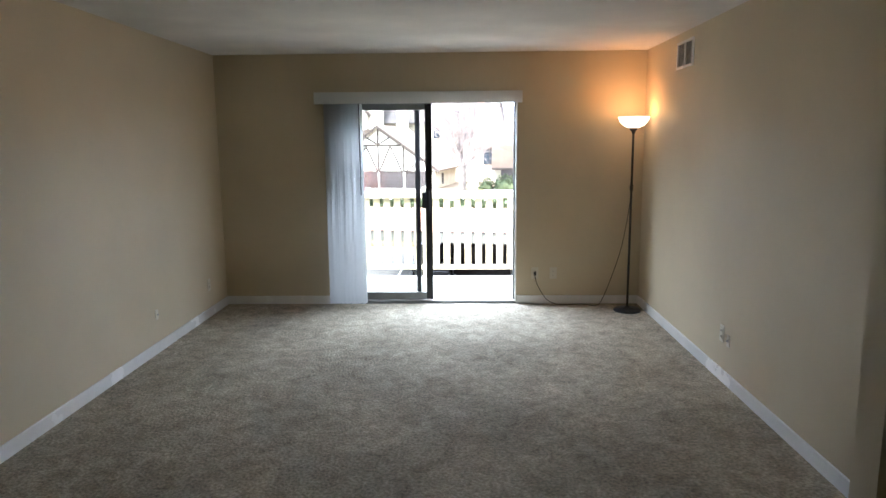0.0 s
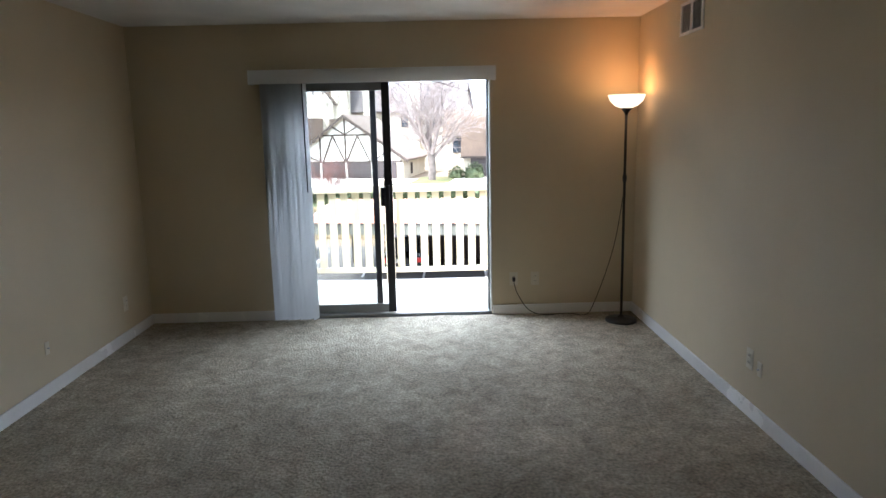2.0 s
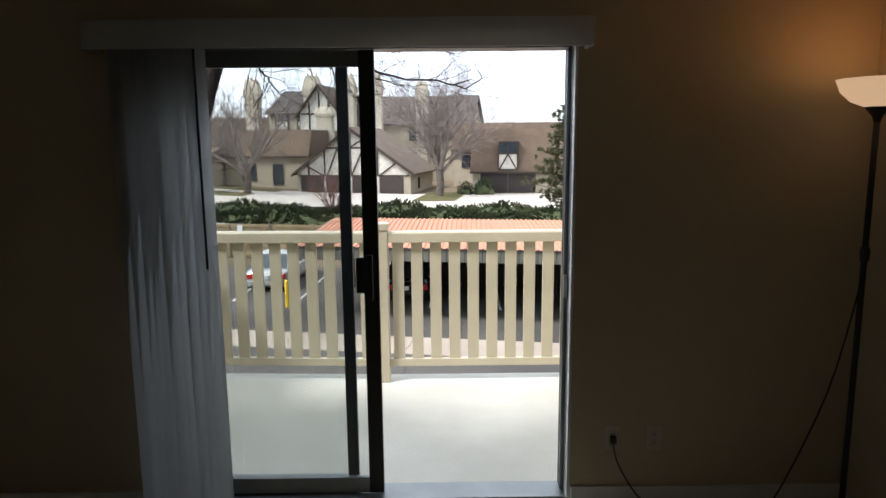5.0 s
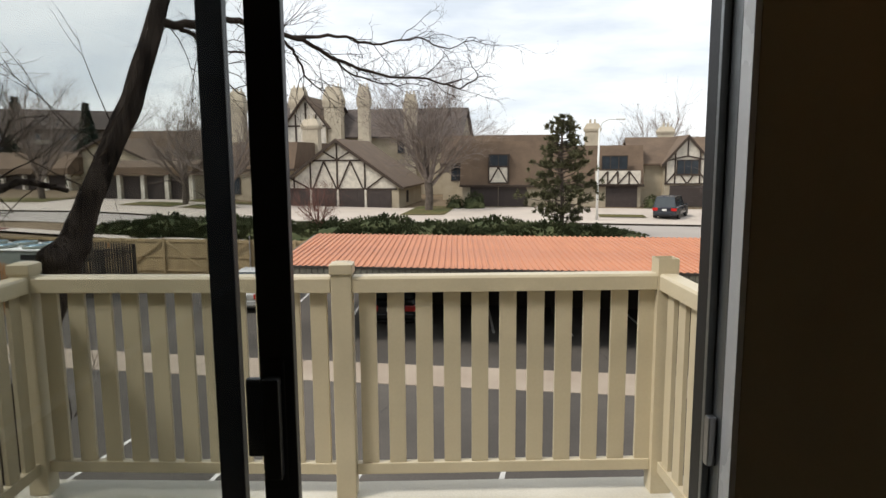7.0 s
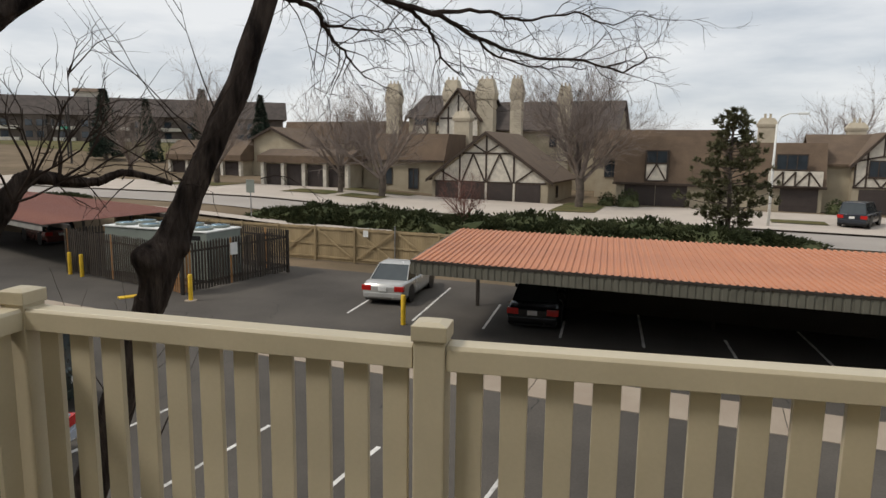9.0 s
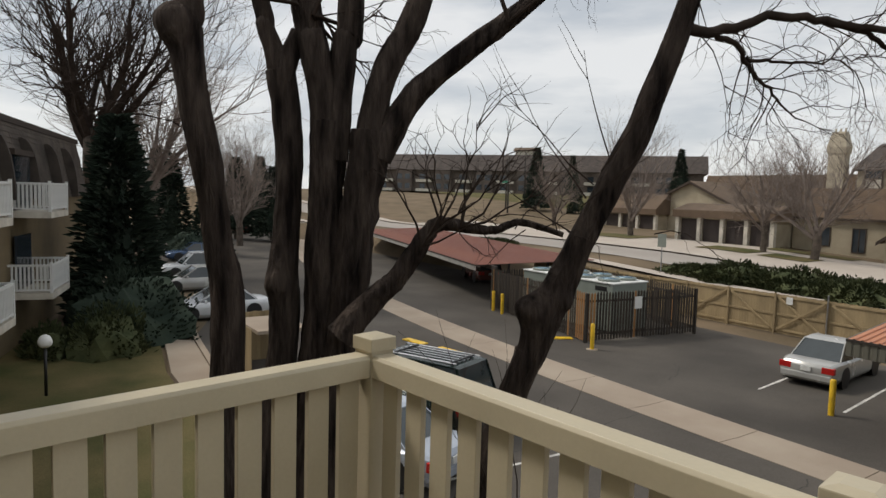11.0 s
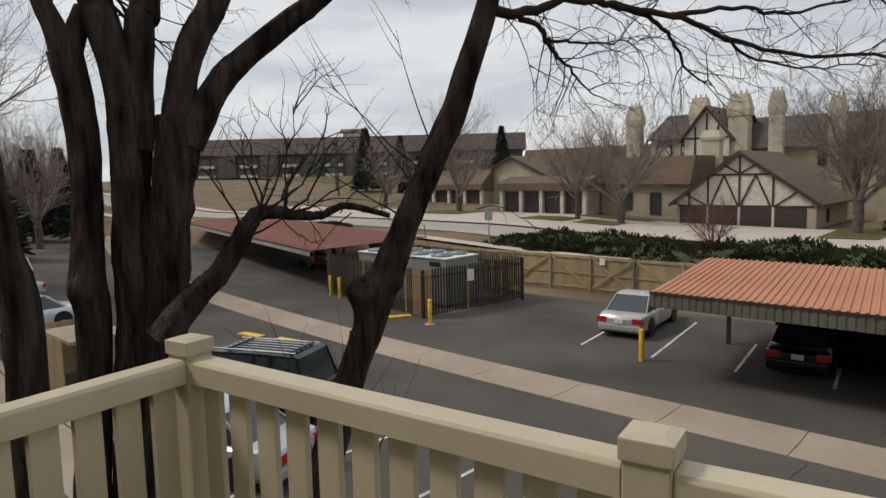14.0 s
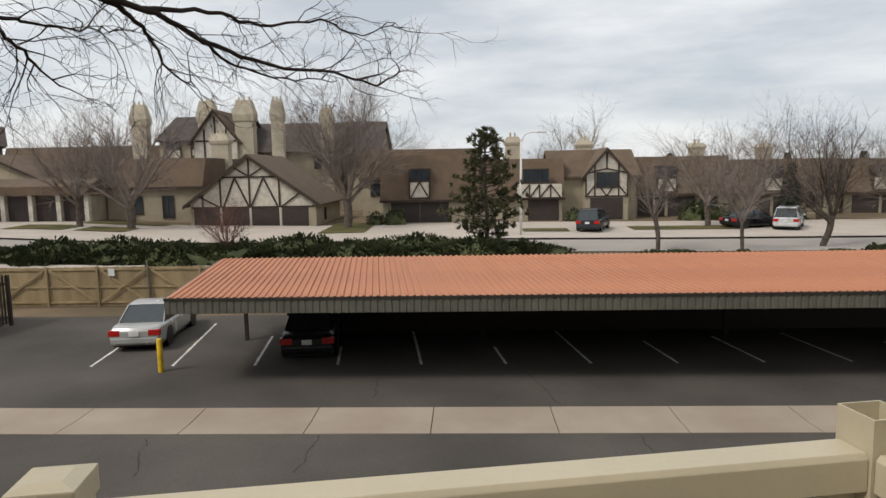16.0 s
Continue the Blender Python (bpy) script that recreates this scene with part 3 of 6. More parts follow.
def span(x0, y0, x1, y1, n, grow=1.0, shift=0.0):
    """Top rail, bottom rail and flat balusters between two post axes."""
    d = Vector((x1 - x0, y1 - y0, 0))
    ln = d.length
    m = Matrix.Translation((x0, y0, 0)) @ Matrix.Rotation(math.atan2(d.y, d.x), 4, "Z")
    a, b = PW + 0.0015, ln - PW - 0.0015
    top = part("top_rail", prismb([(-0.044, 0.895), (0.044, 0.895), (0.044, 0.962), (0.036, 0.974), (-0.036, 0.974), (-0.044, 0.962)], 0, a, b, bev=0.002), M_VINYL, rail, m=m)
    part("bottom_rail", boxb(a, b, -0.022, 0.022, -0.035, 0.022, bev=0.004), M_VINYL, rail, m=m)
    me = mesh_of(boxb(-0.041, 0.041, -0.011, 0.011, 0.0225, 0.8945, bev=0.002), M_VINYL, name="baluster")
    for i in range(n):
        x = a + (b - a) * (i + 0.5) / n * grow + shift
        part("baluster", me, None, rail, m=m @ Matrix.Translation((x, 0, 0)))


PX = (BX0, -0.076, BX1)
post(PX[0], BYL)
post(PX[1], BY)
post(PX[2], BY, cap=False)
span(PX[0], BYL, PX[1], BY, 11, 1.0, 0.0)
span(PX[1], BY, PX[2], BY, 11, 1.024)
span(PX[0], WT + 0.06, PX[0], BYL, 14)
span(PX[2], BY, PX[2], WT + 0.06, 12)
post(PX[0], WT + 0.06)
post(PX[2], WT + 0.06)
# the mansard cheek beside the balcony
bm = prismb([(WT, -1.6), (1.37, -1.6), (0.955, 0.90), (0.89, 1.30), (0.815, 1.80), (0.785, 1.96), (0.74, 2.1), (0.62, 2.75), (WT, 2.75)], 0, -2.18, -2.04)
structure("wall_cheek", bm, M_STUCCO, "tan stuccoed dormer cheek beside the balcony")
bm = bmesh.new()
edge = [(1.37, -1.6), (0.955, 0.90), (0.89, 1.30), (0.815, 1.80), (0.785, 1.96)]
for (ya, za), (yb, zb) in zip(edge, edge[1:]):
    n = max(2, int((zb - za) / 0.14))
    for k in range(n):
        f0, f1 = k / n, (k + 1) / n
        p0, p1 = (ya + (yb - ya) * f0, za + (zb - za) * f0), (ya + (yb - ya) * f1, za + (zb - za) * f1)
        prism(bm, [(p0[0], p0[1]), (p0[0] + 0.05, p0[1] - 0.02), (p1[0] + 0.025, p1[1]), (p1[0], p1[1])], 0, -2.6 - 0.004 * (k % 3), -2.02)
structure("roof_edge", bm, M_MANSARD, "stepped dark shingle edge of the mansard roof", "roof")
structure("dormer_fascia", boxb(-2.62, -2.0, WT + 0.01, 0.74, 1.99, 2.12, bev=0.01), M_RUST, "dark wooden fascia board under the roof", "trim")
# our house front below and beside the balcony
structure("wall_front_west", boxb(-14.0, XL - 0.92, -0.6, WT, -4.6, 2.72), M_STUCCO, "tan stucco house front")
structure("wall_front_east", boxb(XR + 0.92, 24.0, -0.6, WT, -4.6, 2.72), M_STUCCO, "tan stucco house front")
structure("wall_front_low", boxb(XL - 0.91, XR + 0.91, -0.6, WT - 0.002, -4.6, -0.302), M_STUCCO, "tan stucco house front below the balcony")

# unseen roof mass over us and the house behind, its height set to shade the balcony
structure("roof", prismb([(-12.0, 2.76), (WT, 2.76), (WT - 0.12, 3.4), (-12.0, 3.4)], 0, -14.0, 24.0), M_MANSARD, "unseen dark roof mass shading the balcony", "roof")

# ---- ground, lot, street ----
def sheet(name, fn, us, vs_, material, label, category, lift=0.0):
    bm = bmesh.new()
    g = [[bm.verts.new(L(u, v, fn(u, v) + lift)) for v in vs_] for u in us]
    for i in range(len(us) - 1):
        for j in range(len(vs_) - 1):
            bm.faces.new((g[i][j], g[i + 1][j], g[i + 1][j + 1], g[i][j + 1]))
    return structure(name, bm, material, label, category, smooth=True)


def steps(a, b, n):
    return [a + (b - a) * i / n for i in range(n + 1)]


US = [-900, -400, -200, -130] + steps(-100, 60, 80) + [90, 140, 250, 500, 900]
VS = [-500, -200, -80, -30, -10, 0, 4, 8, 12, 20, 28, 31.5] + steps(32, 37.5, 11) + [40, 44, 48, 53, 57, 59, 62, 70, 80, 100, 150, 300, 600, 1500]
sheet("ground", ground_z, US, VS, M_EARTH, "dry bare ground with mulch", "ground", lift=-0.06)


def pan_v(u):
    return 16.45 + 0.003 * max(0.0, -u - 8) ** 2


def flat(u, v):
    return Z_LOT


U2 = steps(-100, 45, 72)
# asphalt either side of the concrete drainage pan
def strip(name, us, lo, hi, fn, material, label, category, lift=0.0, n=3):
    bm = bmesh.new()
    g = []
    for u in us:
        a, b = lo(u), hi(u)
        g.append([bm.verts.new(L(u, a + (b - a) * k / n, fn(u, a + (b - a) * k / n) + lift)) for k in range(n + 1)])
    for i in range(len(us) - 1):
        for j in range(n):
            bm.faces.new((g[i][j], g[i + 1][j], g[i + 1][j + 1], g[i][j + 1]))
    return structure(name, bm, material, label, category, smooth=True)


strip("asphalt_lot", U2, lambda u: pan_v(u) + 0.86, lambda u: 28.6 + max(0.0, -u - 20) * 0.12 if u > -58 else 33.2, flat, M_ASPHALT, "patched dark asphalt parking lot", "road")
strip("asphalt_lane", U2, lambda u: 6.2 if u > -18 else 6.2 + (-18 - u) * 0.09, lambda u: pan_v(u) - 0.86, flat, M_ASPHALT, "patched dark asphalt parking lot", "road")
strip("drainage_bed", U2, lambda u: pan_v(u) - 0.86, lambda u: pan_v(u) + 0.86, flat, M_ASPHALT, "dark joint bed of the drainage pan", "road", lift=-0.03)
# the pan is laid in slabs
pan = thing("drainage_pan", pose(0, 0, 0), "concrete drainage pan laid in slabs", "pavement", kind="structure")
u = -95.68
while u < 44:
    u1 = u + 2.97
    bm = bmesh.new()
    a = [L(u + 0.012, pan_v(u) - 0.855, Z_LOT + 0.012), L(u1 - 0.012, pan_v(u1) - 0.855, Z_LOT + 0.012), L(u1 - 0.012, pan_v(u1), Z_LOT - 0.015), L(u1 - 0.012, pan_v(u1) + 0.855, Z_LOT + 0.012), L(u + 0.012, pan_v(u) + 0.855, Z_LOT + 0.012), L(u + 0.012, pan_v(u), Z_LOT - 0.015)]
    tv = [bm.verts.new(p) for p in a]
    bv = [bm.verts.new(p - Vector((0, 0, 0.08))) for p in a]
    bm.faces.new((tv[0], tv[1], tv[2], tv[5]))
    bm.faces.new((tv[5], tv[2], tv[3], tv[4]))
    for k in range(6):
        bm.faces.new((tv[k], bv[k], bv[(k + 1) % 6], tv[(k + 1) % 6]))
    part("slab", bm, M_CONC, pan)
    u = u1

# street beyond the bank
def street(name, v0, v1, material, label, category, lift, us=None):
    return sheet(name, ground_z, us or steps(-160, 90, 100), steps(v0, v1, 4), material, label, category, lift)


street("pavement_near", 34.7, 36.1, M_CONC2, "pale concrete sidewalk beside the street", "pavement", 0.10)
street("road", 40.2, 46.2, M_STREET, "pale grey asphalt street", "road", 0.0)
street("pavement_far", 46.2, 47.7, M_CONC2, "pale concrete sidewalk beside the street", "pavement", 0.12)
street("driveway", 47.7, 59.0, M_CONC2, "pale concrete driveways before the garages", "driveway", 0.04, steps(-80, 45, 60))

# ---- carports, fences and fittings of the lot ----
SK = -0.14          # the stalls lean a little against the lot's axis


def carport(name, m, length, depth, z_front, z_back, roof, label, skew, rib=0.2, fas=0.36, post_every=5.0, panel_w=1.0, back_from=None, face=None):
    """Local x along the front, y to the back; the front edge is the origin."""
    c = thing(name, m, label, "carport")
    # one ribbed roof panel, shared by all
    bm = bmesh.new()
    n = int(round(panel_w / rib))
    prof = []
    for k in range(n):
        x = k * rib
        prof += [(x, 0), (x + rib * 0.52, 0), (x + rib * 0.62, 0.04), (x + rib * 0.90, 0.04)]
    prof.append((panel_w - 0.004, 0.0))
    lo, hi = [], []
    for x, h in prof:
        lo.append(bm.verts.new((x, -0.06, z_front + h)))
        hi.append(bm.verts.new((x + skew * depth, depth + 0.05, z_back + h)))
    lo2 = [bm.verts.new(v.co - Vector((0, 0, 0.012))) for v in lo]
    hi2 = [bm.verts.new(v.co - Vector((0, 0, 0.012))) for v in hi]
    for k in range(len(prof) - 1):
        bm.faces.new((lo[k], lo[k + 1], hi[k + 1], hi[k]))
        bm.faces.new((lo2[k + 1], lo2[k], hi2[k], hi2[k + 1]))
        bm.faces.new((lo2[k], lo2[k + 1], lo[k + 1], lo[k]))
        bm.faces.new((hi[k], hi[k + 1], hi2[k + 1], hi2[k]))
    # downward faces of the panel get dark steel colour, deepening the shade under the roof
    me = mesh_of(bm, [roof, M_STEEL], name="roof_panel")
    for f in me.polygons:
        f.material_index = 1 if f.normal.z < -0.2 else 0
    for i in range(int(length / panel_w)):
        part("roof_panel", me, None, c, m=Matrix.Translation((i * panel_w, 0, 0)))
    # ribbed fascia pieces along the front and one end
    bm = bmesh.new()
    zig = [(0.0, -0.062)]
    for k in range(10):
        x = k * 0.2
        zig += [(x, -0.10), (x + 0.12, -0.10), (x + 0.14, -0.078), (x + 0.18, -0.078)]
    prism(bm, zig + [(1.999, -0.078), (1.999, -0.062)], 2, -fas, 0.0)
    mf = mesh_of(bm, face or M_FASCIA, name="fascia_panel")
    for i in range(int(length / 2.0)):
        part("fascia_panel", mf, None, c, m=Matrix.Translation((i * 2.0, 0, z_front + 0.0)))
    part("drip_edge", boxb(-0.02, length, -0.125, -0.105, z_front - 0.05, z_front + 0.02), M_STEEL, c, "dark metal drip edge")
    ang = math.atan2(1, skew)
    ln = math.hypot(depth, skew * depth)
    bm = bmesh.new()
    k = 0.0
    while k < ln - 0.2:
        box(bm, k, k + 0.19, 0.02, 0.06, -fas + 0.0, 0.0)
        k += 0.2
    part("end_fascia", bm, M_FASCIA, c, m=Matrix.Translation((0, 0, z_front)) @ Matrix.Rotation(ang, 4, "Z") @ Matrix.Rotation(-math.atan2(z_back - z_front, ln), 4, "Y"))
    # back beam, front beam, posts
    for f in (0.12, 0.82):
        part("purlin", boxb(0.1, length - 0.1, f * depth - 0.06, f * depth + 0.06, z_front + (z_back - z_front) * f - 0.26, z_front + (z_back - z_front) * f - 0.03), M_STEEL, c, m=Matrix.Translation((skew * depth * f, 0, 0)))
    me = mesh_of(boxb(-0.06, 0.06, -0.06, 0.06, Z_LOT, z_front - 0.1), M_STEEL, name="post")
    x = 1.1
    while x < length:
        part("post", me, None, c, m=Matrix.Translation((x + skew * depth * 0.8, depth * 0.8, 0)))
        x += post_every
    # added dark boards close the back below the roof, to keep light off the stalls
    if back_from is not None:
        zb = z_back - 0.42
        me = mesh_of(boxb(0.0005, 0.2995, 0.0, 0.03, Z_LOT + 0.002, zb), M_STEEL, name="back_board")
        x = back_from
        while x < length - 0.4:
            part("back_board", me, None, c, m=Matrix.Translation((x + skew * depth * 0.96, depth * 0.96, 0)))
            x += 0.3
    return c


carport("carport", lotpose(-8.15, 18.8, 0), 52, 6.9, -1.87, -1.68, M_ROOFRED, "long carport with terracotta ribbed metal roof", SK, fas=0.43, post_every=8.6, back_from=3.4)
p0, p1 = L(-28.5, 22.2), L(-62.0, 31.6)
ang2 = math.degrees(math.atan2(p1.y - p0.y, p1.x - p0.x))
carport("carport", pose(p1.x, p1.y, 0, 0, 0, ang2 + 180), 34.8, 7.2, -2.28, -2.02, M_ROOFRUST, "older carport with faded red metal roof", 0.02, rib=0.25, fas=0.30, post_every=6, face=M_PALEFACE)


def line(u0, v0, u1, v1, w=0.10, name="stall_line", material=None, label="worn white painted stall line"):
    d = Vector((u1 - u0, v1 - v0)).normalized()
    bm = bmesh.new()
    n = 12
    a = []
    for k in range(n + 1):
        f = k / n
        for s in (-1, 1):
            j = 0.02 * noise.noise((u0 + f * 9, v0, s * 5))
            a.append(bm.verts.new(L(u0 + (u1 - u0) * f - d.y * (w / 2 + j) * s, v0 + (v1 - v0) * f + d.x * (w / 2 + j) * s, Z_LOT + 0.006)))
    for k in range(n):
        bm.faces.new((a[2 * k], a[2 * k + 2], a[2 * k + 3], a[2 * k + 1]))
    return solid(name, bm, material or M_WHITE, label, "marking", group="stall lines", kind="structure")


for i in range(-1, 18):
    u = -9.17 + 2.65 * i
    # lines under the carport are cut short where its shade would hide them
    ln = 5.9 if i < 1 else 3.2 + 1.2 * math.sin(i * 2.7)
    line(u, 21.1, u + SK * ln, 21.1 + ln, 0.09)
for i in range(5):
    line(-11.2 + 2.7 * i, 6.4, -11.0 + 2.7 * i, 11.6)
# cracks and tar in the asphalt
M_CRACK = mat("dark_crack", (0.026, 0.023, 0.021), 0.9, 0.15, 3, 40, 0.1)


def crack(u0, v0, u1, v1, w=0.05, seed=1):
    bm = bmesh.new()
    n = 26
    d = Vector((u1 - u0, v1 - v0)).normalized()
    row = []
    for k in range(n + 1):
        f = k / n
        o = 0.22 * noise.noise((f * 4.0, seed * 3.1, 0.0)) + 0.06 * noise.noise((f * 19.0, seed, 4.0))
        hw = w / 2 * (0.35 + 0.9 * abs(noise.noise((f * 11, seed, 8.0))))
        for s in (-1, 1):
            row.append(bm.verts.new(L(u0 + (u1 - u0) * f - d.y * (o + hw * s), v0 + (v1 - v0) * f + d.x * (o + hw * s), Z_LOT + 0.004)))
    for k in range(n):
        bm.faces.new((row[2 * k], row[2 * k + 2], row[2 * k + 3], row[2 * k + 1]))
    return solid("asphalt_crack", bm, M_CRACK, "dark wandering crack in the asphalt", "crack", group="asphalt cracks", kind="structure")


for k, (a, b, e, f) in enumerate(((-11.5, 9.0, -12.05, 15.5), (-6.6, 13.4, -7.2, 15.4), (-2.3, 18.0, -2.4, 20.3), (-13.9, 19.4, -15.3, 21.5), (-3.2, 13.6, -3.35, 15.5), (2.6, 17.5, 1.8, 20.5), (-20, 17.9, -16, 19.2), (5.0, 10.0, 4.2, 15.5))):
    crack(a, b, e, f, 0.05, k + 1)

def bollard(u, v, h=1.05, foot=False):
    b = thing("bollard", lotpose(u, v, Z_LOT), "yellow painted steel bollard in the asphalt", "bollard", "yellow bollards")
    part("pipe", lathe([(0.085, 0), (0.085, h - 0.03), (0.07, h), (0.0, h + 0.015)], 16), M_YELLOW, b, smooth=True)
    if foot:
        part("footing", lathe([(0.24, -0.02), (0.24, 0.015), (0.20, 0.02), (0.0, 0.02)], 12), M_CONC, b, "rough concrete footing")


bollard(-18.45, 20.3, foot=True)
for u, v in ((-26.4, 22.0), (-27.4, 22.2), (-9.25, 20.5)):
    bollard(u, v)
for (u, v, a, ln) in ((-20.8, 20.2, 60, 1.9), (-20.6, 15.0, 10, 1.7), (-22.8, 14.6, 10, 1.2)):
    bm = boxb(-ln / 2, ln / 2, -0.19, 0.19, 0.0, 0.05, bev=0.015)
    solid("painted_curb", bm, M_YELLOW, "yellow painted low concrete curb", "curb", lotpose(u, v, Z_LOT, a))

# board fence on the far side of the lot, seen from its framed side
fence = thing("board_fence", lotpose(0, 30.8, 0), "tan weathered board fence with braced frame", "fence")
PWID, FT, FB = 2.42, -2.63, -4.52


def fence_panel(var):
    bm = bmesh.new()
    for k in range(17):
        x = k * PWID / 17
        box(bm, x + 0.003, x + PWID / 17 - 0.003, 0.0, 0.02, FB + 0.04, FT - 0.02 + 0.012 * math.sin(k * 2.1 + var))
    return mesh_of(bm, M_FENCE, name="boarding")


fps = [fence_panel(i) for i in range(3)]
rail_me = mesh_of(boxb(0.0, PWID, -0.045, -0.001, -0.045, 0.045), M_FENCE, name="rail")
post_me = mesh_of(boxb(-0.05, 0.05, -0.10, -0.046, FB, FT + 0.03, bev=0.006), M_FENCE, name="fence_post")
for i in range(-14, 18):
    x = i * PWID
    part("boarding", fps[i % 3], None, fence, m=Matrix.Translation((x, 0, 0)))["kind"] = "stuff"
    for z in (FT - 0.12, (FT + FB) / 2, FB + 0.22):
        part("rail", rail_me, None, fence, m=Matrix.Translation((x, 0, z)))
    part("fence_post", post_me, None, fence, m=Matrix.Translation((x, 0, 0)))
    if -9 <= i <= -4 and i != -7:
        s = 1 if i % 2 else -1
        part("brace", beamb((x + PWID / 2 - s * 1.05, -0.07, FB + 0.26), (x + PWID / 2 + s * 1.05, -0.07, FT - 0.16), 0.09, 0.04), M_FENCE, fence)
gx = -7 * PWID
for s in (1, -1):
    part("brace", beamb((gx + PWID / 2 - s * 1.05, -0.07 - 0.02 * s, FB + 0.26), (gx + PWID / 2 + s * 1.05, -0.07 - 0.02 * s, FT - 0.16), 0.09, 0.03), M_FENCE, fence, "gate cross brace")
part("notice", boxb(gx + 0.55, gx + 0.85, -0.105, -0.098, FT - 0.42, FT - 0.08), M_SIGN, fence, "small white notice")
part("gate_pole", tubeb([(gx + PWID, -0.14, FB), (gx + PWID, -0.14, FT + 0.25)], 0.03, 8), M_RIM, fence, "galvanised gate pole")

# picket screen round the cooling plant
screen = thing("picket_screen", lotpose(0, 0, 0), "dark stained picket fence enclosing cooling plant", "fence")
cor = [(-27.9, 22.5), (-19.45, 20.95), (-18.55, 27.0), (-27.0, 28.4)]
pk = mesh_of(prismb([(-0.048, -4.42), (0.048, -4.42), (0.048, -2.44), (0.0, -2.36), (-0.048, -2.44)], 1, -0.011, 0.011), M_PICKET, name="picket")
pk2 = mesh_of(prismb([(-0.048, -4.42), (0.048, -4.42), (0.048, -2.44), (0.0, -2.36), (-0.048, -2.44)], 1, -0.011, 0.011), M_PICKET2, name="picket")
for k in range(4):
    a, b = Vector(cor[k]), Vector(cor[(k + 1) % 4])
    d = b - a
    ln = d.length
    an = math.atan2(d.y, d.x)
    for z in (-2.75, -4.15):
        part("screen_rail", boxb(0, ln, 0.013, 0.05, z - 0.045, z + 0.045), M_PICKET, screen, m=Matrix.Translation((a.x, a.y, 0)) @ Matrix.Rotation(an, 4, "Z"))
    n = int(ln / 0.155)
    for i in range(n):
        q = a + d * ((i + 0.5) / n)
        raw = (k == 0 and i > n - 6) or (k == 1 and i < 3) or (i * 7 + k * 3) % 23 == 0
        part("picket", pk2 if raw else pk, None, screen, "raw orange replacement picket" if raw else "", m=Matrix.Translation((q.x, q.y, 0.02 * math.sin(i * 5.3))) @ Matrix.Rotation(an, 4, "Z"))
    part("screen_post", boxb(a.x - 0.06, a.x + 0.06, a.y - 0.06, a.y + 0.06, Z_LOT, -2.4), M_PICKET, screen)
part("notice", boxb(-0.2, 0.2, -0.03, -0.014, -3.15, -2.62), M_SIGN, screen, "white paper notice", m=Matrix.Translation((-19.0, 23.6, 0)) @ Matrix.Rotation(math.atan2(6.05, 0.9), 4, "Z"))

# rooftop-style cooling plant inside it
ac = thing("cooling_plant", lotpose(-23.2, 24.4, Z_LOT), "grey green air-cooled chiller with fans", "air conditioner")
for i, x in enumerate((-3.05, -1.02, 1.02)):
    part("cabinet", boxb(x, x + 2.02, -1.15, 1.15, 0.12, 2.25, bev=0.02), M_ACGREY, ac)
part("base_frame", boxb(-3.05, 3.05, -1.1, 1.1, 0.0, 0.12), M_STEEL, ac)
part("top_plate", boxb(-3.08, 3.08, -1.2, 1.2, 2.25, 2.31, bev=0.01), M_SIGN, ac, "pale galvanised top plate")
for i in range(4):
    for j in range(2):
        f = part("fan_ring", lathe([(0.50, 2.31), (0.52, 2.42), (0.47, 2.43), (0.45, 2.33)], 24), M_ACGREY, ac, smooth=True, m=Matrix.Translation((-2.25 + i * 1.5, -0.56 + j * 1.12, 0)))
        bm = bmesh.new()
        for r in (0.1, 0.2, 0.3, 0.4):
            pts = [(r * math.cos(t * math.pi / 10), r * math.sin(t * math.pi / 10), 2.42) for t in range(21)]
            tube(bm, pts, [0.012] * 21, 4, False)
        for t in range(8):
            tube(bm, [(0, 0, 2.42), (0.46 * math.cos(t * math.pi / 4), 0.46 * math.sin(t * math.pi / 4), 2.42)], [0.01, 0.01], 4, False)
        part("guard", bm, paint("blue_grey_guard", (0.20, 0.30, 0.36), 0.4), f, "blue grey wire guard")
        part("fan_hub", lathe([(0.45, 2.335), (0.0, 2.34)], 20), M_BLACK, f, "dark fan well")
part("nameplate", boxb(2.0, 2.7, -1.168, -1.152, 1.9, 2.1), M_BLACK, ac)

# road sign seen from behind
sg = thing("street_sign", lotpose(-27.65, 36.0, ground_z(-27.65, 36.0) - 0.05), "grey back of a street sign on post", "sign")
part("post", boxb(-0.03, 0.03, -0.02, 0.02, 0, 2.6), M_RIM, sg)
part("sign_plate", boxb(-0.33, 0.33, -0.035, -0.022, 1.75, 2.6, bev=0.004), M_ACGREY, sg, "unpainted sign back")

# street lamp
sl = thing("street_lamp", lotpose(4.14, 48.9, ground_z(4.14, 48.9)), "pale steel street lamp with curved arm", "street lamp")
part("pole", tubeb([(0, 0, 0), (0, 0, 3.5), (0.03, 0, 6.7)], [0.10, 0.085, 0.06], 10), M_SIGN, sl, smooth=True)
part("arm", tubeb([(0.03, 0, 6.65), (0.25, 0, 7.15), (0.7, 0, 7.35), (1.3, 0, 7.35)], [0.05, 0.045, 0.04, 0.035], 8), M_SIGN, sl, smooth=True)
part("lamp_head", boxb(1.2, 1.85, -0.12, 0.12, 7.28, 7.42, bev=0.04), M_SIGN, sl)

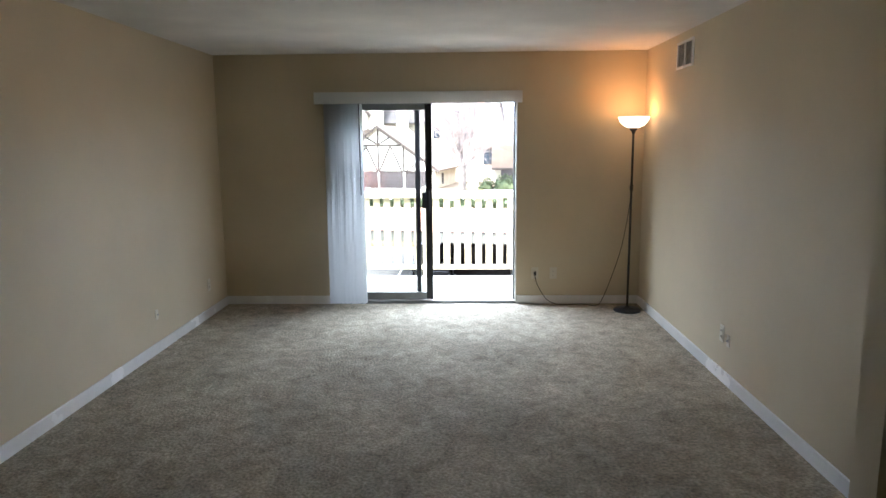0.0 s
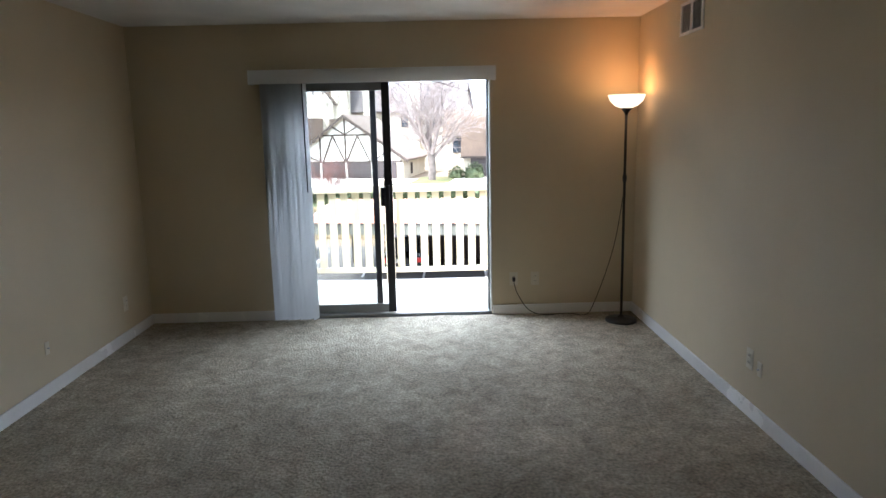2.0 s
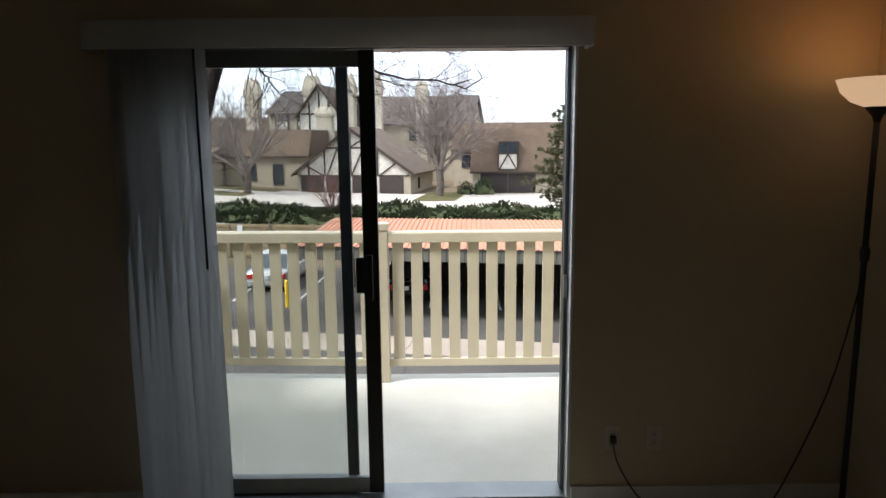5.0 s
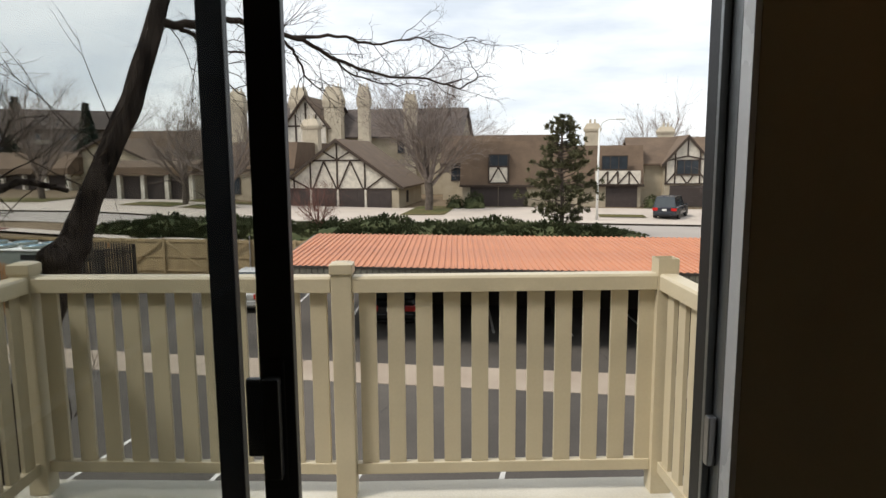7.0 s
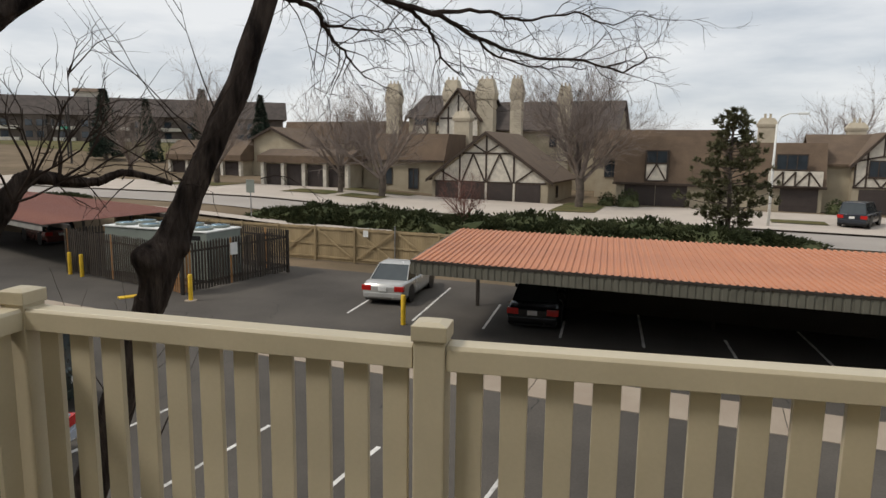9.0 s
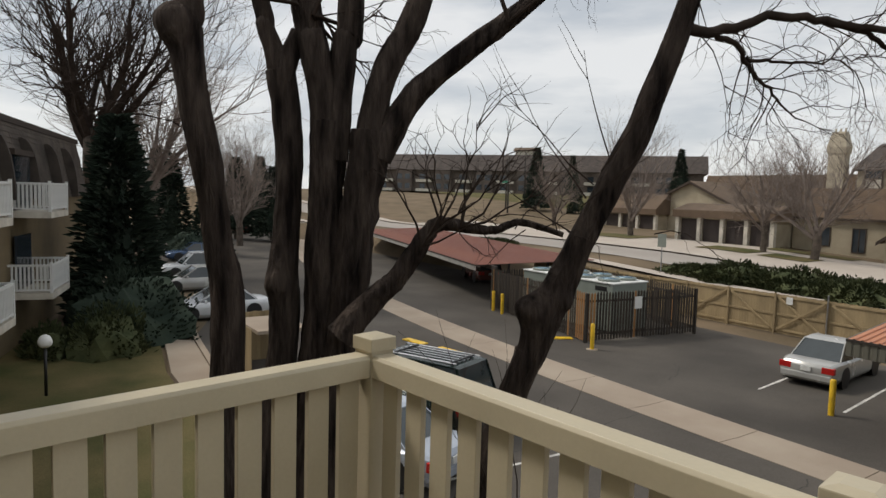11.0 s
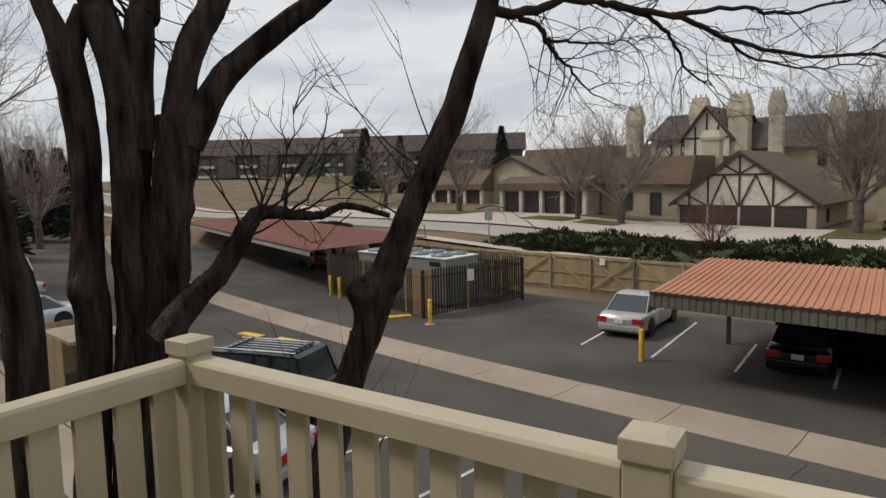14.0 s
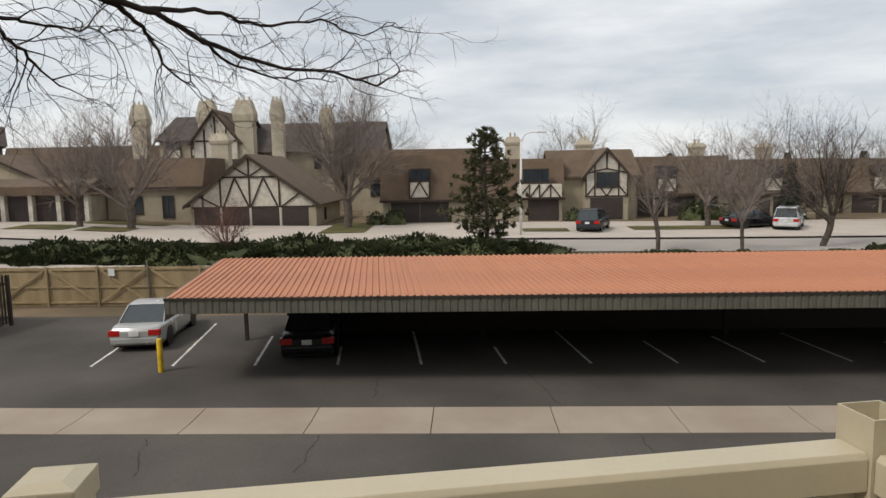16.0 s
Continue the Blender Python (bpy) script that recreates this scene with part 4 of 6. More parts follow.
# lawn, path, gravel beds beside the neighbouring wing
def patch(name, poly, z, material, label, category):
    bm = bmesh.new()
    vs_ = [bm.verts.new(L(u, v, z(u, v) if callable(z) else z)) for u, v in poly]
    f = bm.faces.new(vs_)
    bmesh.ops.triangulate(bm, faces=[f])
    bmesh.ops.subdivide_edges(bm, edges=bm.edges[:], cuts=4, use_grid_fill=True)
    return structure(name, bm, material, label, category)


patch("lawn", [(-28.8, 0.5), (-27.2, 5.6), (-22.2, 4.9), (-4, 4.4), (6, 4.6), (6, 0.9), (-6, -0.9), (-14, -2.1), (-21.5, -3.0)], -4.40, M_LAWN, "patchy dormant lawn beside the house", "lawn")
patch("gravel_bed", [(-28.9, 0.6), (-27.4, 5.7), (-28.0, 7.0), (-45, 9.6), (-70, 12.6), (-96, 15), (-98, 6), (-60, -2), (-29.5, -3)], lambda u, v: ground_z(u, v) + 0.02, M_GRAVEL, "brown gravel and mulch bed", "gravel")
structure("path", prismb([tuple(L(u, v)[:2]) for u, v in ((-27.1, 5.75), (-22.0, 5.0), (-5, 4.6), (-5, 5.9), (-21.8, 6.2), (-26.4, 6.7))], 2, -4.6, -4.37), M_CONC, "concrete footpath beside the lawn", "pavement")
structure("kerb", prismb([tuple(L(u, v)[:2]) for u, v in ((-5, 5.95), (-21.8, 6.25), (-26.4, 6.75), (-45, 9.4), (-45, 9.6), (-26.3, 6.95), (-21.8, 6.45), (-5, 6.15))], 2, -4.6, -4.36), M_CONC, "concrete kerb along the parking bays", "kerb")
structure("lawn_edging", prismb([tuple(L(u, v)[:2]) for u, v in ((-28.95, 0.4), (-27.3, 5.6), (-27.2, 5.55), (-28.85, 0.38))], 2, -4.45, -4.27), M_TIMBER, "dark timber edging of the lawn", "edging")

# globe lamp on the lawn
gl = thing("garden_lamp", pose(-20.6, 5.29, -4.42), "white globe lamp on a slim dark post", "lamp")
part("post", tubeb([(0, 0, 0), (0, 0, 1.42)], [0.045, 0.045], 10), M_BLACK, gl, smooth=True)
part("globe", lathe([(0.05, 1.40)] + [(0.185 * math.sin(math.pi * k / 10 + 0.3 * (1 - k / 10)), 1.58 - 0.185 * math.cos(math.pi * k / 10)) for k in range(1, 10)] + [(0.0, 1.765)], 20), M_GLOBE, gl, "white opal globe", smooth=True)
# red brown stay post and beam beside the dormer
rp = thing("sign_post", pose(-8.76, 2.05, -4.42), "red brown painted post with wooden arm", "post")
part("post", boxb(-0.055, 0.055, -0.055, 0.055, 0, 4.78, bev=0.006), M_RUST, rp)
part("bracket", prismb([(-0.3, 4.2), (-0.06, 4.05), (-0.06, 4.35), (-0.3, 4.28)], 0, -0.03, 0.03), M_RUST, rp)

# ---- houses ----
def gable_house(name, m, w, wall_h, apex_h, depth, label, apex_x=None, over=0.5):
    """Front gable at local y=0, x from 0 to w, base z=0."""
    h = thing(name, m, label, "house")
    ax = w / 2 if apex_x is None else apex_x
    part("wall", prismb([(0, -1.5), (w, -1.5), (w, wall_h), (ax, apex_h - 0.05), (0, wall_h)], 1, 0, depth), M_HOUSE, h)
    for x0, x1 in ((0, ax), (w, ax)):
        s = -1 if x0 == 0 else 1
        sl = (apex_h - wall_h) / abs(ax - x0)
        ex, ez = x0 + s * over, wall_h - sl * over
        r = part("roof", prismb([(ex, ez), (ex, ez + 0.16), (ax, apex_h + 0.16), (ax, apex_h)], 1, -over, depth + over), M_ROOF, h, "brown shingle roof slope")
        part("barge_board", prismb([(ex, ez - 0.16), (ex, ez + 0.14), (ax, apex_h + 0.12), (ax, apex_h - 0.18)], 1, -over - 0.06, -over - 0.005), M_TIMBER, r, "dark timber barge board")
    return h


def timber(h, pts, y=-0.06, w=0.17):
    """Dark timber strips on a front, as parts."""
    for x0, z0, x1, z1 in pts:
        part("timber", beamb((x0, y, z0), (x1, y, z1), w, 0.06), M_TIMBER, h)


def garage_door(h, x0, x1, z0, z1, y=0.0):
    d = part("garage_door", boxb(x0, x1, y - 0.02, y + 0.03, z0, z1), M_GARAGE, h, "dark brown panelled garage door")
    n = 4
    for k in range(n):
        a, b = z0 + (z1 - z0) * k / n + 0.03, z0 + (z1 - z0) * (k + 1) / n - 0.03
        for j in range(4):
            xa, xb = x0 + (x1 - x0) * j / 4 + 0.05, x0 + (x1 - x0) * (j + 1) / 4 - 0.05
            part("door_panel", boxb(xa, xb, y - 0.035, y - 0.0205, a, b), M_GARAGE, d)


def house_window(h, x0, x1, z0, z1, y=0.0, bars=1):
    wd = part("window", boxb(x0, x1, y - 0.02, y + 0.02, z0, z1), M_WINDOW, h, "dark window")
    for a in ((x0 - 0.07, x1 + 0.07, z1, z1 + 0.08), (x0 - 0.07, x1 + 0.07, z0 - 0.08, z0)):
        part("window_frame", boxb(a[0], a[1], y - 0.06, y + 0.02, a[2], a[3]), M_TIMBER, wd)
    for x in [x0 - 0.035, x1 + 0.035] + [x0 + (x1 - x0) * (k + 1) / (bars + 1) for k in range(bars)]:
        part("window_frame", boxb(x - 0.035, x + 0.035, y - 0.055, y + 0.02, z0, z1), M_TIMBER, wd)


def chimney(name, m, w, h, pots=2, flare=True):
    c = thing(name, m, "tall cream brick chimney with clay pots", "chimney", "cream chimneys")
    part("chimney_shaft", boxb(-w / 2, w / 2, -w / 3, w / 3, 0, h * 0.80), M_CHIM, c)
    bm = bmesh.new()
    z0, z1, z2 = h * 0.80, h * 0.86, h
    rings = []
    for z, f in ((z0, 1.0), (z0 + 0.02, 1.12), (z1, 1.2), (z1 + 0.05, 1.2), (z2, 0.78)):
        rings.append([bm.verts.new((sx * w / 2 * f, sy * w / 3 * f, z)) for sx, sy in ((-1, -1), (1, -1), (1, 1), (-1, 1))])
    for a, b in zip(rings, rings[1:]):
        for k in range(4):
            bm.faces.new((a[k], a[(k + 1) % 4], b[(k + 1) % 4], b[k]))
    bm.faces.new(rings[-1])
    part("cap", bm, M_CHIM, c)
    for k in range(pots):
        x = (k - (pots - 1) / 2) * w * 0.3
        part("chimney_pot", lathe([(0.12, h), (0.10, h + 0.35), (0.13, h + 0.4), (0.0, h + 0.4)], 8), M_CHIM, c, m=Matrix.Translation((x, 0, 0)))
    return c


# the half-timbered garage block
B = -3.2
h = gable_house("half_timbered_garage", streetpose(-24.75, 60.0, B), 11.5, 2.35, 6.55, 11, "cream half-timbered garage block with brown gable", apex_x=5.5)
part("gable_panel", prismb([(0.35, 1.92), (11.15, 1.92), (11.15, 2.3), (5.5, 6.2), (0.35, 2.3)], 1, -0.03, -0.002), M_TUDOR, h, "white textured gable infill")
for a, b in ((0.35, 2.75), (2.95, 5.4), (5.65, 8.1), (8.4, 10.75)):
    garage_door(h, a, b, 0.02, 1.86, -0.03)
part("door_post", boxb(10.8, 11.45, -0.05, -0.003, 0, 1.9), M_HOUSE, h)
for x in (2.85, 5.52, 8.25):
    part("door_post", boxb(x - 0.09, x + 0.09, -0.12, -0.052, 0, 1.9), M_TUDOR, h, "pale post between the doors")
timber(h, [(0.2, 1.95, 11.3, 1.95), (2.85, 4.65, 8.2, 4.65), (5.5, 1.95, 5.5, 6.4), (2.85, 1.95, 2.85, 4.65), (8.2, 1.95, 8.2, 4.65)], y=-0.07, w=0.16)
timber(h, [(3.1, 2.0, 4.2, 4.6), (4.2, 4.6, 5.4, 2.0), (5.6, 2.0, 6.8, 4.6), (6.8, 4.6, 8.0, 2.0), (2.7, 2.0, 0.9, 2.95), (8.4, 2.0, 10.1, 3.2), (5.5, 4.7, 4.1, 5.55), (5.5, 4.7, 6.9, 5.55), (1.2, 2.0, 1.2, 3.1)], y=-0.085, w=0.14)
house_window(h, 0, 0.6, 0.6, 1.6, 0)
for o in [c for c in h.children if c.name.startswith("window")]:
    o.matrix_basis = Matrix.Translation((11.52, 3.2, 0)) @ Matrix.Rotation(radians(90), 4, "Z")


def mansard_house(name, m, w, wall_h, top_h, depth, label):
    """Wall with a steep shingled upper storey."""
    h = thing(name, m, label, "house")
    part("wall", boxb(0, w, 0, depth, -1.5, wall_h), M_HOUSE, h)
    part("roof", prismb([(-0.35, wall_h - 0.1), (depth, wall_h - 0.1), (depth, top_h), (0.9, top_h)], 0, -0.2, w + 0.2), M_ROOF, h, "steep brown shingle upper storey")
    part("eave", boxb(-0.25, w + 0.25, -0.42, -0.2, wall_h - 0.28, wall_h - 0.08), M_TIMBER, h)
    return h


def dormer(h, x0, x1, z0, z1, zs, y=-0.30):
    """A window over a white panel with crossed timbers."""
    part("dormer", boxb(x0 - 0.08, x1 + 0.08, y, 1.2, z0, z1 + 0.1), M_TIMBER, h)
    part("dormer_panel", boxb(x0, x1, y - 0.03, y - 0.002, z0, zs), M_TUDOR, h, "white stucco dormer panel")
    house_window(h, x0 + 0.08, x1 - 0.08, zs + 0.08, z1, y - 0.03, bars=1)
    xm = (x0 + x1) / 2
    timber(h, [(x0 + 0.1, z0 + 0.05, xm, zs - 0.05), (x1 - 0.1, z0 + 0.05, xm, zs - 0.05), (x0, z0, x1, z0), (x0, zs, x1, zs), (x0, z0, x0, zs), (x1, z0, x1, zs)], y=y - 0.055, w=0.13)


B = -3.35
h = mansard_house("townhouse", streetpose(-7.4, 61.0, B), 8.6, 2.1, 6.05, 10, "cream townhouse with steep brown shingle upper storey")
garage_door(h, 0.75, 3.35, 0.02, 1.95, -0.03)
garage_door(h, 3.4, 6.0, 0.02, 1.95, -0.03)
dormer(h, 2.5, 4.3, 2.2, 4.75, 3.7)
h = mansard_house("townhouse", streetpose(1.4, 61.6, -3.75), 7.5, 2.3, 5.75, 10, "cream townhouse with steep brown shingle upper storey")
garage_door(h, 4.4, 7.2, 0.02, 2.0, -0.03)
part("white_panel", boxb(3.4, 7.4, -0.46, -0.43, 2.15, 3.45), M_TUDOR, h, "white stucco band")
timber(h, [(3.4, 2.2, 7.4, 2.2), (3.5, 2.2, 4.5, 3.4), (4.5, 3.4, 4.5, 2.2), (5.4, 3.4, 4.5, 2.2), (5.4, 2.2, 5.4, 3.4), (5.4, 2.2, 6.4, 3.4), (7.3, 2.2, 6.4, 3.4), (6.4, 2.2, 6.4, 3.4)], y=-0.49, w=0.13)
house_window(h, 4.0, 6.2, 3.6, 4.75, -0.28, bars=2)
h = gable_house("tudor_house", streetpose(11.0, 62.0, -3.8), 3.95, 4.05, 6.35, 10, "cream tudor house with narrow timbered gable", over=0.3)
part("gable_panel", prismb([(0.05, 2.05), (3.9, 2.05), (3.9, 4.0), (1.97, 6.15), (0.05, 4.0)], 1, -0.03, -0.002), M_TUDOR, h, "white stucco gable infill")
garage_door(h, 0.5, 3.45, 0.02, 1.95, -0.03)
house_window(h, 1.1, 2.9, 3.0, 4.2, -0.05, bars=2)
timber(h, [(0, 2.1, 3.95, 2.1), (0.1, 2.1, 0.1, 4.1), (3.85, 2.1, 3.85, 4.1), (0.2, 2.2, 1.0, 3.2), (3.75, 2.2, 2.95, 3.2), (1.0, 2.9, 3.0, 2.9), (1.97, 2.1, 1.4, 2.9), (1.97, 2.1, 2.5, 2.9), (0.2, 4.2, 1.97, 4.6), (3.75, 4.2, 1.97, 4.6), (1.97, 4.5, 1.97, 6.2), (0.9, 2.1, 0.9, 5.2), (3.05, 2.1, 3.05, 5.2)], y=-0.07, w=0.13)
for i, (u, v, b, w, t) in enumerate(((16, 66, -4.1, 9.5, 5.9), (26.5, 67, -4.3, 10, 5.6), (37.5, 68, -4.5, 12, 5.6), (50.5, 70, -4.6, 14, 5.6))):
    h = mansard_house("townhouse", streetpose(u, v, b), w, 2.4, t, 10, "cream townhouse half hidden by bare trees")
    garage_door(h, 0.8, 3.4, 0.02, 2.0, -0.03)
    garage_door(h, 3.7, 6.3, 0.02, 2.0, -0.03)
    house_window(h, 6.9, 8.4, 0.9, 2.0, -0.03, bars=1)
    dormer(h, 2.6, 4.4, 2.5, 4.9, 3.8)
# low garage rows further along the street
def garage_row(name, m, n, dw, h0, top, depth, label):
    h = thing(name, m, label, "garage")
    w = n * dw
    part("wall", boxb(0, w, 0.3, depth, -1.5, h0), M_HOUSE, h)
    part("roof", prismb([(-0.5, h0 - 0.1), (-0.5, h0 + 0.65), (2.0, top), (depth, top), (depth, h0 - 0.1)], 0, -0.4, w + 0.4), M_ROOF, h, "brown shingle roof")
    for k in range(n):
        garage_door(h, k * dw + 0.25, (k + 1) * dw - 0.25, 0.02, h0 - 0.25, 0.28)
        part("door_post", boxb(k * dw - 0.2, k * dw + 0.2, -0.2, 0.25, -1.0, h0 - 0.1), M_TUDOR, h, "pale post between the doors")
    part("door_post", boxb(w - 0.2, w + 0.2, -0.2, 0.25, -1.0, h0 - 0.1), M_TUDOR, h, "pale post between the doors")
    return h


garage_row("garage_row", streetpose(-44.6, 60.0, -1.95), 4, 2.6, 2.55, 3.9, 9, "cream garage row with brown doors and roof")
garage_row("garage_row", streetpose(-72.0, 75.0, -1.85), 4, 3.1, 2.2, 4.9, 12, "cream garage row with brown doors and roof")
h = gable_house("house_wing", streetpose(-63.0, 77.5, -1.85), 14, 3.4, 6.6, 12, "brown roofed house behind the garages")
h = mansard_house("townhouse", streetpose(-34.0, 63.0, -2.5), 9.2, 3.4, 6.0, 12, "cream townhouse between the garages")
house_window(h, 2.0, 3.4, 0.8, 2.4, -0.03)
house_window(h, 5.4, 6.4, 0.4, 2.4, -0.03)
h = mansard_house("townhouse", streetpose(-60.0, 86.0, -1.0), 22, 4.0, 7.0, 12, "brown roofed house behind the garages")
# houses behind: the manor with its chimneys
def ridge_house(name, m, w, wall_h, top_h, depth, label, shingle=None):
    """Roof ridge along the front."""
    h = thing(name, m, label, "house")
    part("wall", prismb([(0, -1.5), (depth, -1.5), (depth, wall_h), (depth / 2, top_h - 0.1), (0, wall_h)], 0, 0, w), M_HOUSE, h)
    sl = (top_h - wall_h) / (depth / 2)
    for s in (0, 1):
        e = (-0.5, wall_h - 0.5 * sl) if s == 0 else (depth + 0.5, wall_h - 0.5 * sl)
        part("roof", prismb([e, (e[0], e[1] + 0.18), (depth / 2, top_h + 0.18), (depth / 2, top_h)], 0, -0.4, w + 0.4), shingle or M_ROOFDARK, h, "brown shingle roof slope")
    return h


ridge_house("house_wing", streetpose(8.3, 63.0, -3.8), 7.6, 4.1, 6.3, 7.5, "cream brick house wing with brown roof", shingle=M_ROOF)
h = ridge_house("manor_house", streetpose(-36.5, 80.0, -2.5), 9.5, 8.6, 11.6, 12, "tall dark roofed manor with timbered upper storey")
for k in range(3):
    dormer(h, 0.9 + 3.0 * k, 2.6 + 3.0 * k, 6.4, 8.7, 7.5, y=-0.1)
h = gable_house("manor_house", streetpose(-31.5, 78.0, -2.5), 5.2, 8.4, 11.7, 9, "tall dark gabled manor with timbered front")
part("gable_panel", prismb([(0.1, 6.0), (5.1, 6.0), (5.1, 8.3), (2.6, 11.3), (0.1, 8.3)], 1, -0.03, -0.002), M_TUDOR, h, "white stucco gable infill")
timber(h, [(0, 6, 5.2, 6), (1.3, 6, 1.3, 9.6), (3.9, 6, 3.9, 9.6), (2.6, 6, 2.6, 11), (0.2, 8.2, 5, 8.2)], y=-0.07, w=0.2)
h = ridge_house("manor_house", streetpose(-26.5, 83.0, -2.5), 16, 7.0, 10.6, 12, "tall dark roofed manor behind the garages")
house_window(h, 8, 9.4, 4.8, 6.4, -0.03)
house_window(h, 12, 13.4, 4.8, 6.4, -0.03)
for u, v, w, t, b in ((-25.6, 79.0, 2.1, 10.3, -2.0), (-21.85, 79.3, 1.4, 10.2, -2.0), (-38.9, 80.6, 1.8, 10.4, -2.0), (-31.2, 82, 2.0, 10.7, -2.0), (-16.8, 83, 1.5, 9.4, -2.0)):
    chimney("chimney", streetpose(u, v, b), w, t - b, 3)
chimney("chimney", streetpose(-25.1, 69.5, 0.5), 1.75, 5.4, 2)
for u, v, t in ((5.0, 70, 4.3), (12.6, 72, 3.8), (25, 74, 3.2), (33, 76, 3.0)):
    chimney("chimney", streetpose(u, v, 0.0), 1.5, t, 2)
h = mansard_house("townhouse", streetpose(-11.0, 72.0, -3.2), 12, 4.0, 6.9, 10, "brown roofed townhouse behind the garages")
house_window(h, 1.0, 2.4, 2.0, 3.6, -0.03)
house_window(h, 3.6, 4.6, 0.6, 3.4, -0.03)

# long apartment block on the rise
apt = thing("apartment_block", streetpose(-152, 112, 2.9, 38), "long taupe apartment block on a rise", "apartment building")
part("wall", boxb(-52, 60, 0, 14, -6, 6.6), M_FARB, apt)
part("roof", prismb([(-1.4, 6.3), (15, 6.3), (10, 11.0), (4, 11.0)], 0, -53, 61), M_ROOFDARK, apt, "brown hipped roof")
for k in range(9):
    x = -48 + k * 12
    part("bay", boxb(x, x + 5, -1.2, -0.01, -4, 6.25), M_FARB, apt)
    for f in range(2):
        for j in (0.5, 2.9):
            part("window", boxb(x + j, x + j + 1.5, -1.26, -1.21, 0.9 + 2.7 * f, 2.4 + 2.7 * f), M_WINDOW, apt)
        part("window", boxb(x + 7, x + 8.6, -0.06, -0.01, 0.9 + 2.7 * f, 2.4 + 2.7 * f), M_WINDOW, apt)
        part("balcony", boxb(x + 6.2, x + 11, -1.1, -0.01, 0.1 + 2.7 * f, 0.9 + 2.7 * f), M_TUDOR, apt)
part("cupola", boxb(10, 16, 5, 9, 10.9, 12.3), M_TUDOR, apt)
part("cupola_roof", prismb([(4.4, 12.3), (9.6, 12.3), (7, 13.3)], 0, 9.4, 16.6), M_ROOF, apt)

# ---- neighbouring wing of our house ----
E0 = Vector((-13.4, -0.67, 0))
wing_pose = Matrix.Translation(E0) @ Matrix.Rotation(math.atan2(0.42, -0.908), 4, "Z")
# local x along the front, local -y towards the lot
wing = thing("house_wing", wing_pose, "tan apartment wing with dark shingled mansard storey", "house")
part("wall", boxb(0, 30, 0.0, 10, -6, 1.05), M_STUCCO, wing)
part("flat_roof", boxb(0, 30, 0.6, 10, 3.75, 3.95), M_ROOF, wing)
part("coping", boxb(-0.1, 30.1, 0.35, 0.65, 3.78, 4.02), M_TIMBER, wing)
part("mansard_backing", prismb([(-0.12, 0.95), (0.45, 3.85), (10, 3.85), (10, 0.95)], 0, 0, 30), M_MANSARD, wing)
bm = bmesh.new()
rnd = random.Random(4)
for r in range(14):
    z = 0.95 + r * 0.205
    y = -0.14 + (z - 0.95) * 0.1966
    x = rnd.random() * 0.2
    while x < 29.6:
        wdt = rnd.uniform(0.16, 0.36)
        dz = rnd.uniform(-0.02, 0.02)
        prism(bm, [(y - 0.045, z + dz), (y, z + dz), (y + 0.055, z + 0.26), (y + 0.035, z + 0.26)], 0, x, x + wdt - 0.012)
        x += wdt
sh = part("shingles", bm, M_MANSARD, wing)
sh["kind"] = "stuff"


def wing_balcony(x1, zd, w=2.9, t=1.4):
    """A white-railed balcony ending at x1, with its glass door and cheek walls."""
    x0 = x1 - w
    d = part("balcony_deck", boxb(x0, x1, -t, -0.002, zd - 0.22, zd), M_TUDOR, wing, "cream balcony deck")
    for a in (x0, x1 - 0.09):
        part("railing_post", boxb(a, a + 0.09, -t, -t + 0.09, zd, zd + 1.1), M_SIGN, d)
    part("railing_top", boxb(x0 + 0.09, x1 - 0.09, -t + 0.01, -t + 0.08, zd + 0.95, zd + 1.03), M_SIGN, d)
    part("railing_bottom", boxb(x0 + 0.09, x1 - 0.09, -t + 0.02, -t + 0.07, zd + 0.08, zd + 0.14), M_SIGN, d)
    for a in (x0, x1 - 0.07):
        part("railing_top", boxb(a, a + 0.07, -t + 0.09, -0.01, zd + 0.95, zd + 1.03), M_SIGN, d)
        part("railing_bottom", boxb(a + 0.01, a + 0.06, -t + 0.09, -0.01, zd + 0.08, zd + 0.14), M_SIGN, d)
    me = mesh_of(boxb(-0.035, 0.035, -0.01, 0.01, 0.14, 0.95), M_SIGN, name="baluster")
    n = int(w / 0.13)
    for k in range(1, n):
        part("baluster", me, None, d, m=Matrix.Translation((x0 + w * k / n, -t + 0.045, zd)))
    for a in (x0 + 0.035, x1 - 0.035):
        for k in range(1, 10):
            part("baluster", me, None, d, m=Matrix.Translation((a, -t + 0.09 + (t - 0.1) * k / 10, zd)) @ Matrix.Rotation(radians(90), 4, "Z"))
    part("glass_door", boxb(x0 + 0.5, x1 - 0.4, -0.19, -0.12, zd + 0.02, zd + 2.0), M_WINDOW, wing, "dark glazed balcony door")
    if zd > 0:
        part("dormer_head", boxb(x0 + 0.2, x1 - 0.1, -0.28, 0.6, zd + 2.0, zd + 2.2), M_TIMBER, wing)


for x1 in (10.2, 17.8):
    wing_balcony(x1, 0.55)
    wing_balcony(x1, -2.35)
wing_balcony(4.4, -0.45)
# curved cheeks of the dormers standing out of the shingles
for x in (6.9, 10.35, 14.5, 17.95, 22.0, 25.4):
    prof = [(0.3, 0.95), (-0.45, 0.95)] + [(-0.45 + 0.62 * (1 - math.cos(k / 8 * math.pi / 2)), 0.95 + 2.35 * math.sin(k / 8 * math.pi / 2)) for k in range(1, 9)] + [(0.5, 3.3)]
    part("dormer_cheek", prismb(prof, 0, x - 0.07, x + 0.07), M_MANSARD, wing, "dark brown curved dormer cheek")
